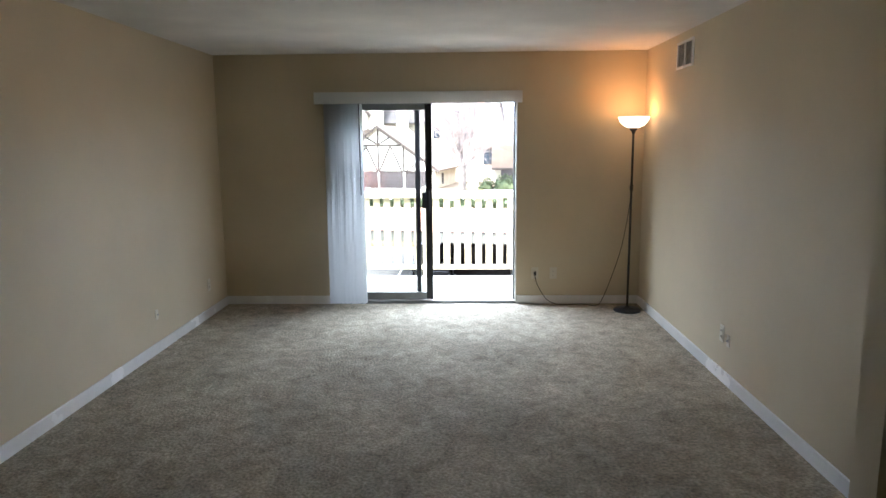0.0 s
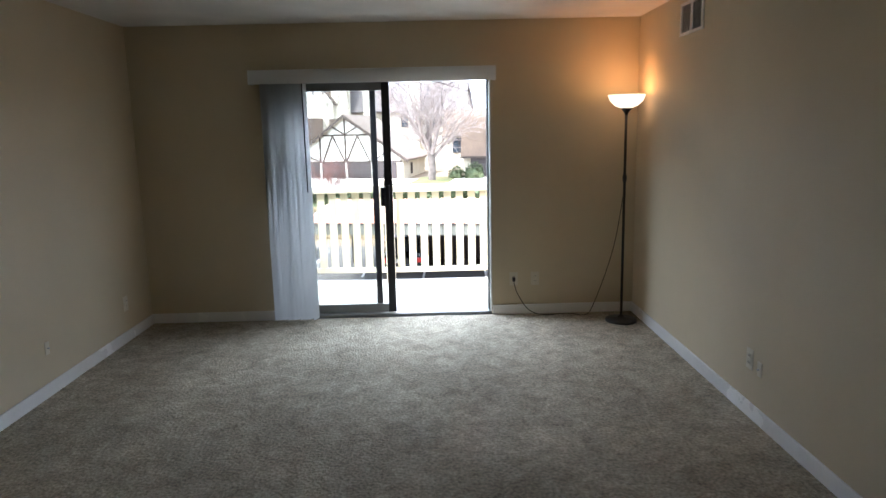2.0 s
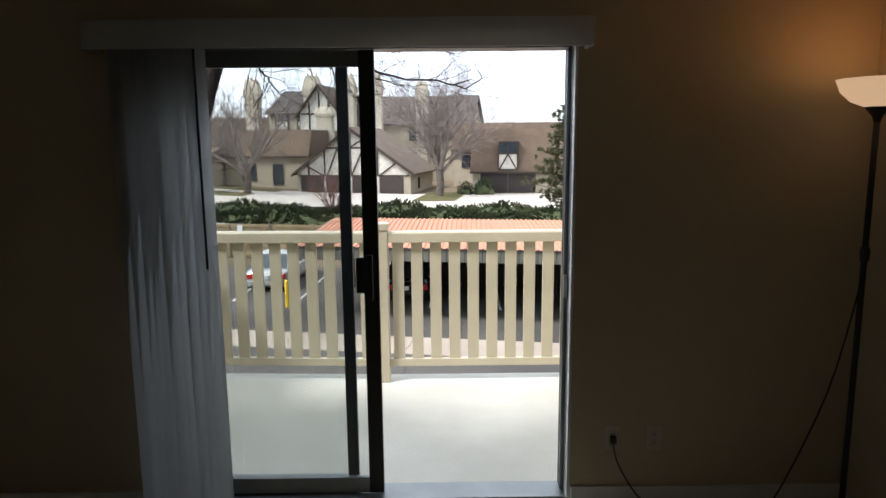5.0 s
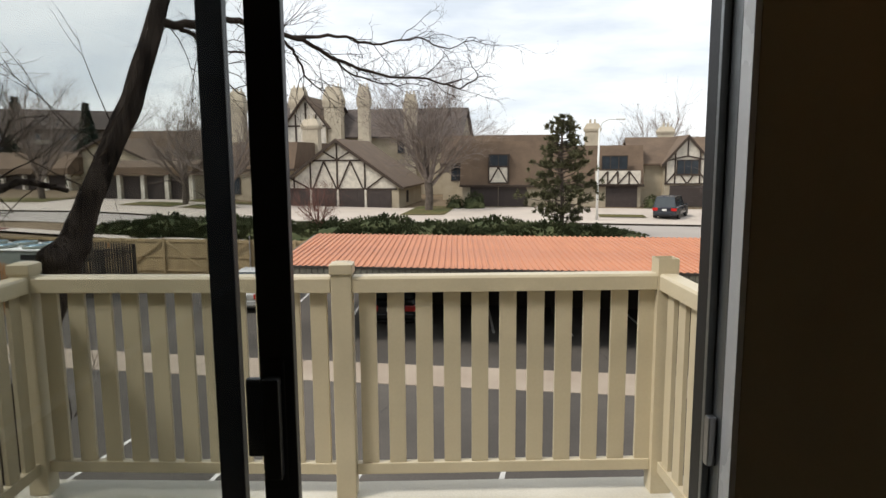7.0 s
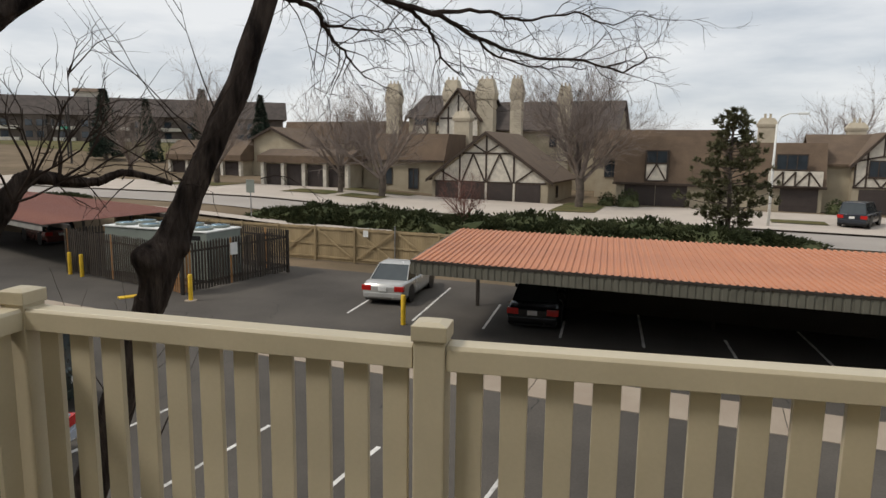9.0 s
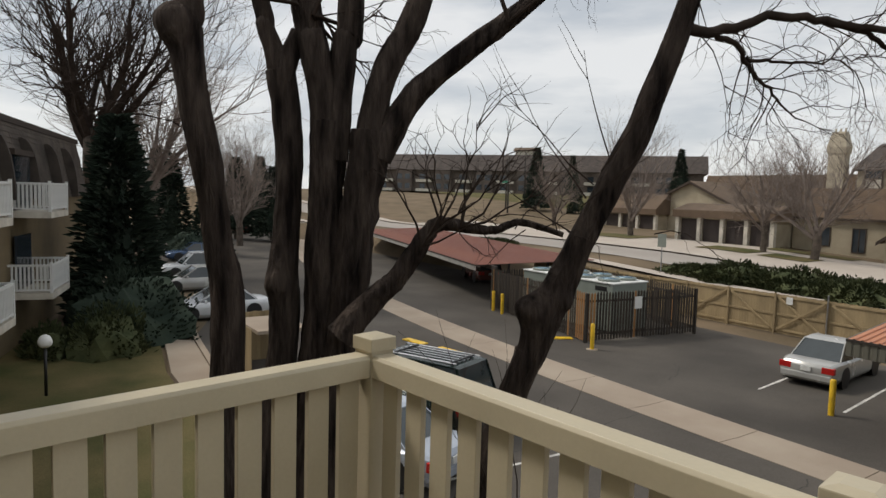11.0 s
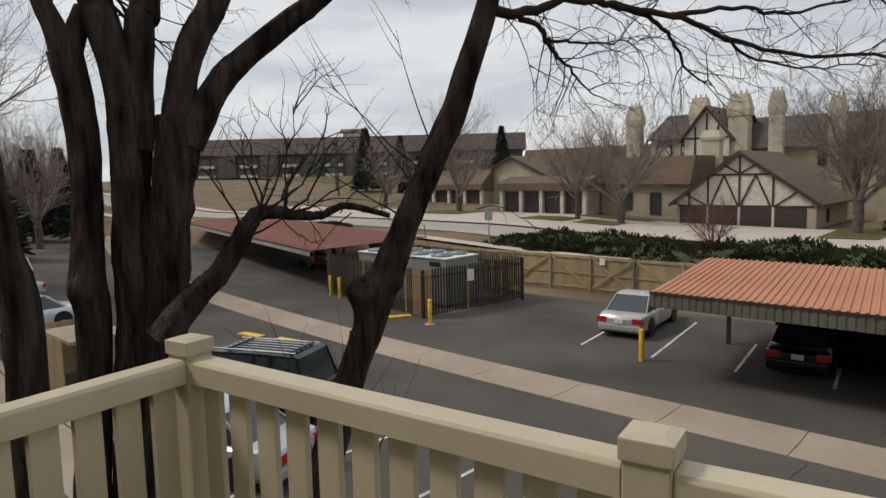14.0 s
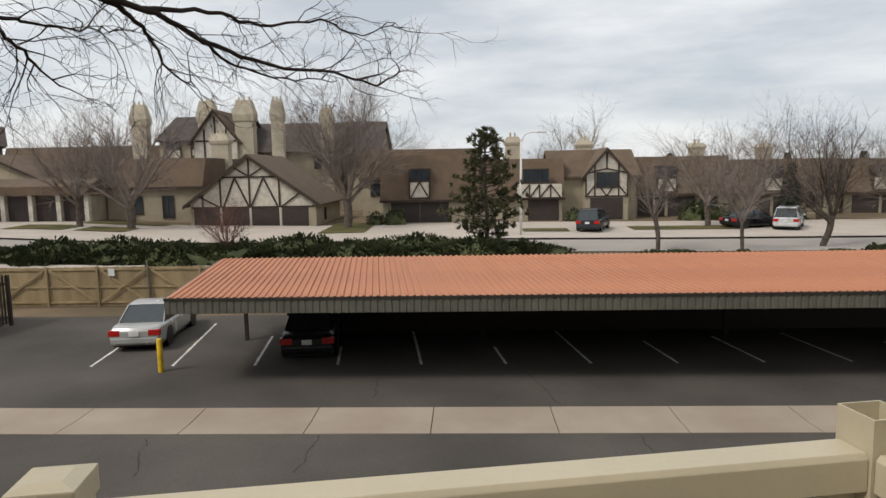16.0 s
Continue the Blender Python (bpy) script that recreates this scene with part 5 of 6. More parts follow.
dish = thing("satellite_dish", wing_pose @ Matrix.Translation((3.9, -1.25, 0.85)), "dark grey satellite dish on a balcony rail", "dish")
bm = lathe([(0.0, 0.0), (0.2, 0.02), (0.38, 0.08), (0.42, 0.11), (0.37, 0.09), (0.2, 0.035), (0.0, 0.015)], 24)
part("reflector", bm, M_ACGREY, dish, smooth=True, m=Matrix.Translation((0, 0, 0.55)) @ Matrix.Rotation(radians(65), 4, "X"))
part("mast", tubeb([(0, 0, -0.3), (0, 0.02, 0.5)], 0.025, 8), M_STEEL, dish)
part("feed_arm", tubeb([(0, -0.02, 0.45), (0, -0.4, 0.5)], 0.015, 6), M_STEEL, dish)
vt = thing("roof_vent", wing_pose @ Matrix.Translation((12, 2, 3.95)), "dark metal roof exhaust vent", "vent")
part("flue", tubeb([(0, 0, 0), (0, 0, 0.45)], 0.18, 12), M_RIM, vt)
part("hood", lathe([(0.3, 0.45), (0.34, 0.5), (0.34, 0.85), (0.3, 0.92), (0, 0.95)], 16), M_STEEL, vt, smooth=True)

# ---- trees and shrubs ----
def spline(pts, n=6):
    out = []
    P = [Vector(p) for p in pts]
    for i in range(len(P) - 1):
        p0, p1, p2, p3 = P[max(i - 1, 0)], P[i], P[i + 1], P[min(i + 2, len(P) - 1)]
        for s in range(n):
            t = s / n
            out.append(0.5 * (2 * p1 + (p2 - p0) * t + (2 * p0 - 5 * p1 + 4 * p2 - p3) * t * t + (3 * p1 - p0 - 3 * p2 + p3) * t ** 3))
    return out + [P[-1]]


def bark_tube(bm, pts, radii, seg=26, n=14, rough=0.10, knots=()):
    """A thick stem with ridged bark and swellings."""
    c = spline(pts, n)
    rs = [float(np.interp(i / n, range(len(radii)), radii)) for i in range(len(c))]
    prev = Vector((1, 0.2, 0))
    rings = []
    for i, p in enumerate(c):
        d = (c[min(i + 1, len(c) - 1)] - c[max(i - 1, 0)]).normalized()
        a = (prev - d * prev.dot(d)).normalized()
        prev = a
        b = d.cross(a)
        ring = []
        for k in range(seg):
            th = 2 * math.pi * k / seg
            o = a * math.cos(th) + b * math.sin(th)
            r = rs[i]
            q = p + o * r
            ridge = abs(noise.noise((o.x * 5.5 + d.x, o.y * 5.5, q.z * 1.1))) + 0.5 * abs(noise.noise((o.x * 11, o.y * 11, q.z * 3.0)))
            r *= 1 + rough * (1.3 - 3.4 * ridge) + 0.10 * noise.noise(q * 1.7)
            for kp, kr, ks in knots:
                dd = (q - Vector(kp)).length
                r += ks * math.exp(-(dd / kr) ** 2)
            ring.append(bm.verts.new(p + o * r))
        rings.append(ring)
    for r0, r1 in zip(rings, rings[1:]):
        for k in range(seg):
            bm.faces.new((r0[k], r0[(k + 1) % seg], r1[(k + 1) % seg], r1[k]))
    bm.faces.new(rings[-1])


def wander(rnd, d, amt):
    return (d + Vector((rnd.uniform(-1, 1), rnd.uniform(-1, 1), rnd.uniform(-1, 1))) * amt).normalized()


def twig(bm, rnd, p, d, r, ln, depth, up=0.15, kids=3, bend=0.28, seg=3, spread=0.8):
    """A wandering twig with smaller ones along it."""
    n = 4
    pts, ds = [Vector(p)], [d]
    for k in range(n):
        d = wander(rnd, d, bend)
        d = (d + Vector((0, 0, up)) * 0.25).normalized()
        pts.append(pts[-1] + d * (ln / n))
        ds.append(d)
    tube(bm, pts, [r * (1 - 0.75 * k / n) for k in range(n + 1)], seg, False)
    if depth > 0:
        for k in range(kids):
            f = rnd.uniform(0.3, 1.0)
            i = min(n - 1, int(f * n))
            q = pts[i].lerp(pts[i + 1], f * n - i)
            twig(bm, rnd, q, wander(rnd, ds[i], spread), max(r * 0.5, 0.0022), ln * rnd.uniform(0.45, 0.75), depth - 1, up, kids, bend, seg, spread)


# the many-stemmed locust right before the balcony
TB = Vector((-4.75, 3.55, -4.5))
near = thing("locust_tree", pose(TB.x, TB.y, TB.z), "bare many-stemmed locust with dark ridged bark", "tree")


def near_part(name, bm, material, label="", smooth=True):
    return part(name, bm, material, near, label, smooth, pose(-TB.x, -TB.y, -TB.z))


def stem(pts, radii, label, knots=(), seg=26, rough=0.10, off=(-0.035, -0.045, 0.0)):
    bm = bmesh.new()
    pts = [Vector(p) + Vector(off) for p in pts]
    knots = [(Vector(k) + Vector(off), kr, ks) for k, kr, ks in knots]
    bark_tube(bm, pts, radii, seg=seg, rough=rough, knots=knots)
    return near_part("stem", bm, M_BARK, label)


stem([(-4.66, 3.2, -4.6), (-4.66, 3.0, -2.4), (-4.75, 3.09, 0.38), (-4.78, 3.04, 1.06), (-4.82, 2.95, 1.74), (-4.85, 2.87, 2.17), (-4.87, 2.82, 2.6), (-4.88, 2.8, 2.79), (-4.86, 2.84, 3.03), (-4.62, 2.6, 4.0), (-4.4, 2.5, 5.6)], [0.2, 0.15, 0.128, 0.112, 0.116, 0.107, 0.112, 0.11, 0.09, 0.08, 0.06], "leaning stem with a sawn knob", knots=[((-4.88, 2.66, 2.80), 0.16, 0.11)])
stem([(-4.8, 3.6, -4.6), (-4.84, 3.48, -2.2), (-4.89, 3.68, 0.29), (-4.89, 3.68, 0.79), (-4.88, 3.71, 1.28), (-4.87, 3.72, 1.77), (-4.89, 3.69, 2.25), (-4.91, 3.65, 2.58)], [0.2, 0.14, 0.13, 0.125, 0.112, 0.105, 0.11, 0.12], "straight stem with a burl", knots=[((-4.81, 3.42, 0.72), 0.17, 0.11)])
stem([(-4.91, 3.65, 2.53), (-4.95, 3.59, 2.77), (-4.98, 3.53, 2.95), (-5.0, 3.49, 3.18), (-5.2, 2.9, 5.2)], [0.1, 0.08, 0.07, 0.068, 0.04], "upper fork")
stem([(-4.86, 3.64, 2.48), (-4.83, 3.69, 2.69), (-4.79, 3.76, 2.9)], [0.08, 0.075, 0.07], "upper fork")
stem([(-4.62, 3.7, -4.6), (-4.56, 3.72, -2.0), (-4.63, 3.92, 0.31), (-4.62, 3.93, 1.05), (-4.62, 3.94, 1.68), (-4.6, 3.96, 2.15)], [0.3, 0.2, 0.175, 0.155, 0.145, 0.15], "main stem with deep bark ridges", seg=32, rough=0.13)
stem([(-4.62, 3.94, 1.87), (-4.64, 3.9, 2.38), (-4.69, 3.83, 2.8), (-4.73, 3.77, 3.17), (-4.7, 3.3, 5.6)], [0.12, 0.115, 0.12, 0.115, 0.06], "forking leader", seg=28)
stem([(-4.58, 3.99, 1.82), (-4.56, 4.02, 2.39), (-4.54, 4.05, 2.81), (-4.51, 4.09, 3.18), (-4.3, 3.9, 5.6)], [0.12, 0.105, 0.105, 0.112, 0.06], "forking leader", seg=28)
stem([(-4.5, 3.8, -4.6), (-4.45, 3.85, -2.0), (-4.49, 4.04, 0.33), (-4.45, 4.09, 0.91), (-4.41, 4.14, 1.39), (-4.38, 4.19, 1.77), (-4.36, 4.21, 2.08)], [0.3, 0.2, 0.175, 0.165, 0.16, 0.165, 0.155], "main stem with deep bark ridges", seg=32, rough=0.13)
stem([(-4.37, 4.2, 1.92), (-4.33, 4.25, 2.38), (-4.25, 4.35, 2.73), (-4.12, 4.51, 3.16), (-3.7, 4.7, 4.6)], [0.13, 0.115, 0.112, 0.105, 0.05], "forking limb", seg=26)
stem([(-4.32, 4.26, 1.85), (-4.21, 4.4, 2.22), (-4.06, 4.57, 2.51), (-3.78, 4.86, 2.84), (-3.51, 5.1, 3.11), (-2.7, 5.6, 3.9)], [0.12, 0.11, 0.1, 0.085, 0.075, 0.04], "forking limb", seg=26)
stem([(-4.21, 3.82, 0.35), (-4.06, 4.03, 0.66), (-3.94, 4.17, 0.83), (-3.83, 4.3, 1.08), (-3.72, 4.42, 1.3), (-3.53, 4.61, 1.28), (-3.38, 4.76, 1.27), (-3.22, 4.89, 1.34), (-2.94, 5.1, 1.25)], [0.12, 0.1, 0.085, 0.075, 0.062, 0.042, 0.034, 0.03, 0.02], "low crooked limb", seg=16, rough=0.16)
stem([(-4.4, 3.85, -4.6), (-3.9, 4.0, -3.0), (-3.36, 4.32, -1.2), (-3.0, 4.57, 0.11), (-2.92, 4.64, 0.38), (-2.86, 4.69, 0.63), (-2.79, 4.74, 0.83), (-2.73, 4.79, 1.01), (-2.6, 4.88, 1.37), (-2.47, 4.97, 1.73), (-2.34, 5.04, 2.03), (-2.27, 5.08, 2.27), (-2.12, 5.16, 2.78), (-1.85, 5.2, 3.7), (-1.6, 5.4, 5.0)], [0.22, 0.15, 0.13, 0.11, 0.12, 0.135, 0.12, 0.107, 0.1, 0.096, 0.092, 0.088, 0.082, 0.06, 0.03], "leaning stem with a burl", knots=[((-2.92, 4.57, 0.70), 0.12, 0.12), ((-2.64, 4.73, 0.76), 0.07, 0.06)], seg=30, off=(0.0, 0.0, 0.0))
low_limbs = [
    ([(-2.11, 5.19, 2.82), (-1.99, 5.48, 2.82), (-1.75, 5.81, 2.96), (-1.46, 6.23, 2.96), (-1.08, 6.65, 2.9), (-0.71, 7.04, 2.74), (-0.34, 7.39, 2.6), (0.4, 7.82, 2.57), (0.85, 8.0, 2.47), (1.13, 8.18, 2.65)], 0.05, 0.008),
    ([(-1.46, 6.23, 2.96), (-1.23, 6.62, 2.87), (-1.15, 6.95, 2.73), (-1.05, 7.18, 2.5), (-0.88, 7.41, 2.38)], 0.03, 0.007),
    ([(-1.99, 5.48, 2.82), (-1.9, 5.85, 2.68), (-1.87, 6.08, 2.53), (-1.81, 6.32, 2.4), (-1.75, 6.56, 2.27)], 0.028, 0.006),
]
high_limbs = [
    ([(-1.9, 5.85, 2.68), (-1.81, 6.32, 2.69), (-1.62, 6.71, 2.75), (-1.43, 6.98, 2.8)], 0.018, 0.005),
    ([(-1.08, 6.65, 2.9), (-0.69, 7.24, 3.02), (-0.26, 7.6, 2.99), (0.28, 8.02, 3.13), (0.65, 8.22, 3.02), (1.11, 8.38, 3.19)], 0.026, 0.005),
    ([(-0.71, 7.04, 2.74), (-0.5, 7.37, 2.56), (-0.06, 7.71, 2.49), (0.45, 7.92, 2.5)], 0.018, 0.005),
]
rnd = random.Random(11)
bm = bmesh.new()
for pts, r0, r1 in low_limbs + high_limbs:
    c = [p + Vector((-0.07, 0.12, 0.0)) for p in spline(pts, 5)]
    for i in range(1, len(c) - 1):
        c[i] = c[i] + Vector((rnd.uniform(-1, 1), rnd.uniform(-1, 1), rnd.uniform(-1, 1))) * 0.022
    tube(bm, c, [r0 + (r1 - r0) * (k / (len(c) - 1)) ** 0.7 for k in range(len(c))], 7, False)
    for i in range(3, len(c)):
        if rnd.random() < 0.62:
            d = (c[i] - c[i - 1]).normalized()
            twig(bm, rnd, c[i], wander(rnd, d, 0.75), 0.007, rnd.uniform(0.35, 0.8), 2, -0.15, 3, 0.42, 4, 0.8)
near_part("limb", bm, M_TWIG, "thin overhanging branches")
bm = bmesh.new()
# shoots on the leaning stem, and the crown above
for p, d, ln in (((-2.48, 4.57, 1.55), (-0.5, -0.25, 0.8), 0.95), ((-2.44, 4.6, 1.65), (-0.65, -0.3, 0.55), 1.0), ((-2.36, 4.66, 1.85), (-0.25, -0.2, 0.9), 0.8), ((-2.5, 4.56, 1.5), (0.6, 0.35, 0.55), 0.75), ((-2.4, 4.62, 1.75), (0.55, 0.3, 0.8), 0.6), ((-2.55, 4.5, 1.3), (-0.8, -0.35, 0.35), 0.9)):
    twig(bm, rnd, Vector(p) + Vector((-0.07, 0.16, 0.0)), Vector(d).normalized(), 0.0065, ln, 1, 0.3, 2, 0.12, 4, 0.5)
for p in ((-3.52, 4.19, 1.32), (-3.60, 4.08, 1.14), (-3.4, 4.3, 1.3)):
    for k in range(4):
        twig(bm, rnd, p, wander(rnd, Vector((0.3, 0.35, 0.8)), 0.6), 0.011, rnd.uniform(0.5, 0.9), 2, 0.2, 3, 0.4, 4, 0.8)
for k in range(7):
    twig(bm, rnd, Vector((-3.2, 4.45, 1.3)).lerp(Vector((-2.2, 5.2, 1.3)), rnd.random()), wander(rnd, Vector((0.3, 0.2, -0.1)), 0.9), 0.006, rnd.uniform(0.3, 0.7), 1, -0.2, 3, 0.4, 3, 0.8)
for p in ((-4.4, 2.5, 5.0), (-5.2, 2.9, 4.9), (-4.4, 4.2, 5.2), (-4.7, 3.4, 5.2), (-3.7, 4.8, 4.4), (-2.6, 5.7, 3.8), (-3.0, 5.4, 3.45), (-3.6, 4.9, 4.4), (-1.5, 5.3, 4.8), (-4.8, 3.35, 3.1), (-4.6, 3.7, 3.0), (-3.5, 4.9, 3.0)):
    for k in range(4):
        twig(bm, rnd, p, wander(rnd, Vector((0.15, 0.2, 0.55)), 0.8), 0.02, rnd.uniform(0.8, 1.6), 3, 0.1, 3, 0.34, 4, 0.8)
near_part("crown", bm, M_TWIG, "dark bare twigs")
bm = bmesh.new()
for k in range(9):
    twig(bm, rnd, (-2.9 + rnd.uniform(-0.3, 0.3), 4.3 + rnd.uniform(-0.2, 0.2), -0.6), wander(rnd, Vector((0.2, -0.1, 1)), 0.35), 0.006, rnd.uniform(0.5, 1.1), 1, 0.3, 2, 0.2, 4, 0.5)
near_part("sucker_growth", bm, M_TWIG, "thin upright shoots")


def bare_tree(name, m, h, spread, seed, r, material, bark, label, limbs=6, depth=3, fork=0.28):
    t = thing(name, m, label, "tree")
    rnd = random.Random(seed)
    bm = bmesh.new()
    top = Vector((rnd.uniform(-0.3, 0.3), rnd.uniform(-0.3, 0.3), h * fork))
    tube(bm, spline([(0, 0, -0.4), (0, 0, 0.1), top * 0.5 + Vector((0.1, 0, 0)), top], 4), [r * 1.25, r * 1.1] + [r] * 9 + [r * 0.85] * 2, 10)
    part("trunk", bm, bark, t, smooth=True)
    bm = bmesh.new()
    for k in range(limbs):
        a = 2 * math.pi * (k + rnd.random() * 0.6) / limbs
        s = spread * rnd.uniform(0.45, 1.0)
        d = Vector((math.cos(a) * s, math.sin(a) * s, rnd.uniform(0.6, 1.1))).normalized()
        limb_l = h * (1 - fork) * rnd.uniform(0.6, 0.85)
        pts, ds = [top - Vector((0, 0, rnd.uniform(0, h * 0.08)))], [d]
        for i in range(6):
            d = (wander(rnd, d, 0.2) + Vector((0, 0, 0.10))).normalized()
            pts.append(pts[-1] + d * limb_l / 6)
            ds.append(d)
        tube(bm, pts, [r * 0.55 * (1 - 0.85 * i / 6) for i in range(7)], 5, False)
        for i in range(1, 7):
            for _ in range(3):
                twig(bm, rnd, pts[i], wander(rnd, ds[i], 0.75), r * 0.16 * (1.2 - i / 8), limb_l * rnd.uniform(0.28, 0.5), depth - 1, 0.18, 4, 0.25, 3, 0.7)
    part("crown", bm, material, t, "bare twigs")
    return t


def tuft(bm, p, d, ln, w):
    d = Vector(d).normalized()
    a = d.orthogonal().normalized()
    b = d.cross(a)
    tip = Vector(p) + d * ln
    mid = Vector(p) + d * ln * 0.45
    base = bm.verts.new(p)
    e = bm.verts.new(tip)
    for s in (a, b):
        v0, v1 = bm.verts.new(mid + s * w), bm.verts.new(mid - s * w)
        bm.faces.new((base, v0, e, v1))


def conifer(name, m, h, rad, seed, material, label, n=1500, base=0.06, open_=0.0, shape=1.0, droop=-0.15):
    t = thing(name, m, label, "tree")
    rnd = random.Random(seed)
    part("trunk", tubeb([(0, 0, -0.3), (0, 0, h * 0.5), (0, 0, h * 0.96)], [h * 0.022, h * 0.016, h * 0.004], 7), M_BARKFAR, t)
    bm = bmesh.new()
    k = 0
    while k < n:
        f = rnd.random() ** 1.25
        z = h * (base + (0.99 - base) * f)
        a = rnd.uniform(0, 2 * math.pi)
        lump = 0.75 + 0.5 * abs(noise.noise((math.cos(a) * 1.6, math.sin(a) * 1.6, z * 1.3 + seed)))
        R = rad * ((1 - f) ** shape) * lump + 0.05
        if open_ and noise.noise((math.cos(a) * 2.2, math.sin(a) * 2.2, z * 0.9 + seed * 3)) < open_ - 0.35:
            k += 1
            continue
        q = R * (0.35 + 0.65 * rnd.random() ** 0.5)
        d = Vector((math.cos(a), math.sin(a), droop + rnd.uniform(-0.25, 0.45)))
        tuft(bm, (q * math.cos(a) * 0.8, q * math.sin(a) * 0.8, z), d, h * rnd.uniform(0.035, 0.075), h * rnd.uniform(0.008, 0.017))
        k += 1
    # dense heart of the crown
    for f0 in range(9):
        f, g = f0 / 9, (f0 + 1) / 9
        if f < base:
            continue
        tube(bm, [(0, 0, h * f), (0, 0, h * g * 0.99)], [rad * (0.28 if open_ else 0.42) * (1 - f) ** shape + 0.04, rad * (0.20 if open_ else 0.30) * (1 - g) ** shape + 0.02], 7)
    part("crown", bm, material, t, "needle foliage")
    return t


def pine(name, m, h, rad, seed, material, label):
    """An open scrubby pine: limbs that carry separate clumps of needles."""
    t = thing(name, m, label, "tree")
    rnd = random.Random(seed)
    part("trunk", tubeb(spline([(0, 0, -0.3), (0.05, 0, h * 0.3), (-0.08, 0.05, h * 0.65), (0.02, 0, h * 0.97)], 4), [h * 0.022 * (1 - 0.06 * k) for k in range(13)], 8), M_BARKFAR, t, smooth=True)
    wood, bm = bmesh.new(), bmesh.new()
    for i in range(92):
        f = 0.13 + 0.86 * (i + rnd.random()) / 92
        a = i * 2.4 + rnd.uniform(-0.5, 0.5)
        wide = math.sin(min(1.0, (f - 0.04) / 0.34) * math.pi / 2) * (1 - max(0.0, f - 0.38) / 0.66) ** 0.75
        r = rad * wide * rnd.uniform(0.62, 1.12) + 0.12
        p0 = Vector((0, 0, h * f - 0.12 * r))
        d = Vector((math.cos(a), math.sin(a), rnd.uniform(0.1, 0.45)))
        p1 = p0 + d * r
        mid = p0.lerp(p1, 0.5) - Vector((0, 0, 0.06 * r))
        tube(wood, [p0, mid, p1], [0.035, 0.025, 0.01], 5, False)
        for k in range(3 + int(r * 2.6)):
            g = rnd.uniform(0.35, 1.05)
            q = p0.lerp(p1, g) + Vector((rnd.uniform(-1, 1), rnd.uniform(-1, 1), rnd.uniform(-0.3, 0.6))) * 0.20 * (0.6 + 0.4 * r)
            for _ in range(16):
                e = wander(rnd, d + Vector((0, 0, 0.35)), 1.0)
                tuft(bm, q + e * rnd.uniform(0.0, 0.12), e, rnd.uniform(0.15, 0.32), rnd.uniform(0.026, 0.046))
    part("limb", wood, M_BARKFAR, t, "thin crooked limbs")
    part("crown", bm, material, t, "clumps of olive needles")
    return t


def shrub(name, m, rx, ry, h, seed, material, label, n=1100, up=0.55):
    """A spreading shrub of many short sprays."""
    t = thing(name, m, label, "shrub")
    rnd = random.Random(seed)
    bm = bmesh.new()
    bmesh.ops.create_icosphere(bm, subdivisions=3, radius=1.0)
    for v in bm.verts:
        s = 0.80 + 0.35 * noise.noise(v.co * 1.8 + Vector((seed, 0, 0)))
        v.co = Vector((v.co.x * rx * s, v.co.y * ry * s, max(v.co.z, -0.1) * h * s * 0.85))
    part("shrub_core", bm, material, t, smooth=False)
    bm = bmesh.new()
    for k in range(n):
        a = rnd.uniform(0, 2 * math.pi)
        c = rnd.random()
        s = 0.82 + 0.38 * noise.noise((math.cos(a) * 2.2, math.sin(a) * 2.2, c * 2 + seed)) + rnd.uniform(-0.12, 0.06)
        q = math.sqrt(1 - c * c)
        p = Vector((math.cos(a) * q * rx * s, math.sin(a) * q * ry * s, c * h * s))
        d = Vector((math.cos(a) * q + rnd.uniform(-0.3, 0.3), math.sin(a) * q + rnd.uniform(-0.3, 0.3), up + c * 0.6 + rnd.uniform(-0.3, 0.3)))
        tuft(bm, p, d, rnd.uniform(0.10, 0.26), rnd.uniform(0.025, 0.06))
    part("foliage", bm, material, t, "dense sprays")
    return t


# junipers on the bank
rnd = random.Random(3)
js = [shrub("juniper", lotpose(-30 - 6 * k, 500, -30), 2.6, 1.7, 1.05 + 0.15 * k, 21 + k, M_JUNIPER, "low spreading dark green juniper shrub", n=2600) for k in range(3)]
u = -26.0
k = 0
while u < 3.2:
    v = 38.2 + rnd.uniform(-1.2, 1.2)
    z = ground_z(u, v) - 0.1
    mt = lotpose(u, v, z, rnd.uniform(0, 360)) @ Matrix.Diagonal((1.15, 1.1, 0.82 + 0.25 * rnd.random(), 1))
    if k < 3:
        js[k].matrix_basis = mt
    else:
        copy_thing(js[k % 3], mt)
    u += rnd.uniform(0.9, 1.4)
    k += 1
for u, v, s in ((10.2, 37.2, 0.55), (12.0, 37.4, 0.6), (13.8, 37.2, 0.5), (15.4, 37.3, 0.55), (21, 38, 0.5), (23, 38, 0.5), (30, 38, 0.5), (35.2, 38, 0.6)):
    copy_thing(js[int(u) % 3], lotpose(u, v, ground_z(u, v) - 0.1, u * 40) @ Matrix.Diagonal((s, s, s, 1)))
copy_thing(js[0], lotpose(-47, 37.5, ground_z(-47, 37.5) - 0.1, 50) @ Matrix.Diagonal((0.8, 0.8, 0.7, 1)))
# street pine and broad trees before the houses
pine("pine_tree", lotpose(1.35, 38.6, ground_z(1.35, 38.6) - 0.1), 7.2, 2.15, 5, M_PINE, "olive green scrubby pine by the sidewalk")
bare_tree("street_tree", streetpose(-9.8, 56.5, -3.2), 12.0, 0.85, 8, 0.36, M_TWIGFAR, M_BARKFAR, "large bare shade tree before the houses", limbs=9, depth=4, fork=0.22)
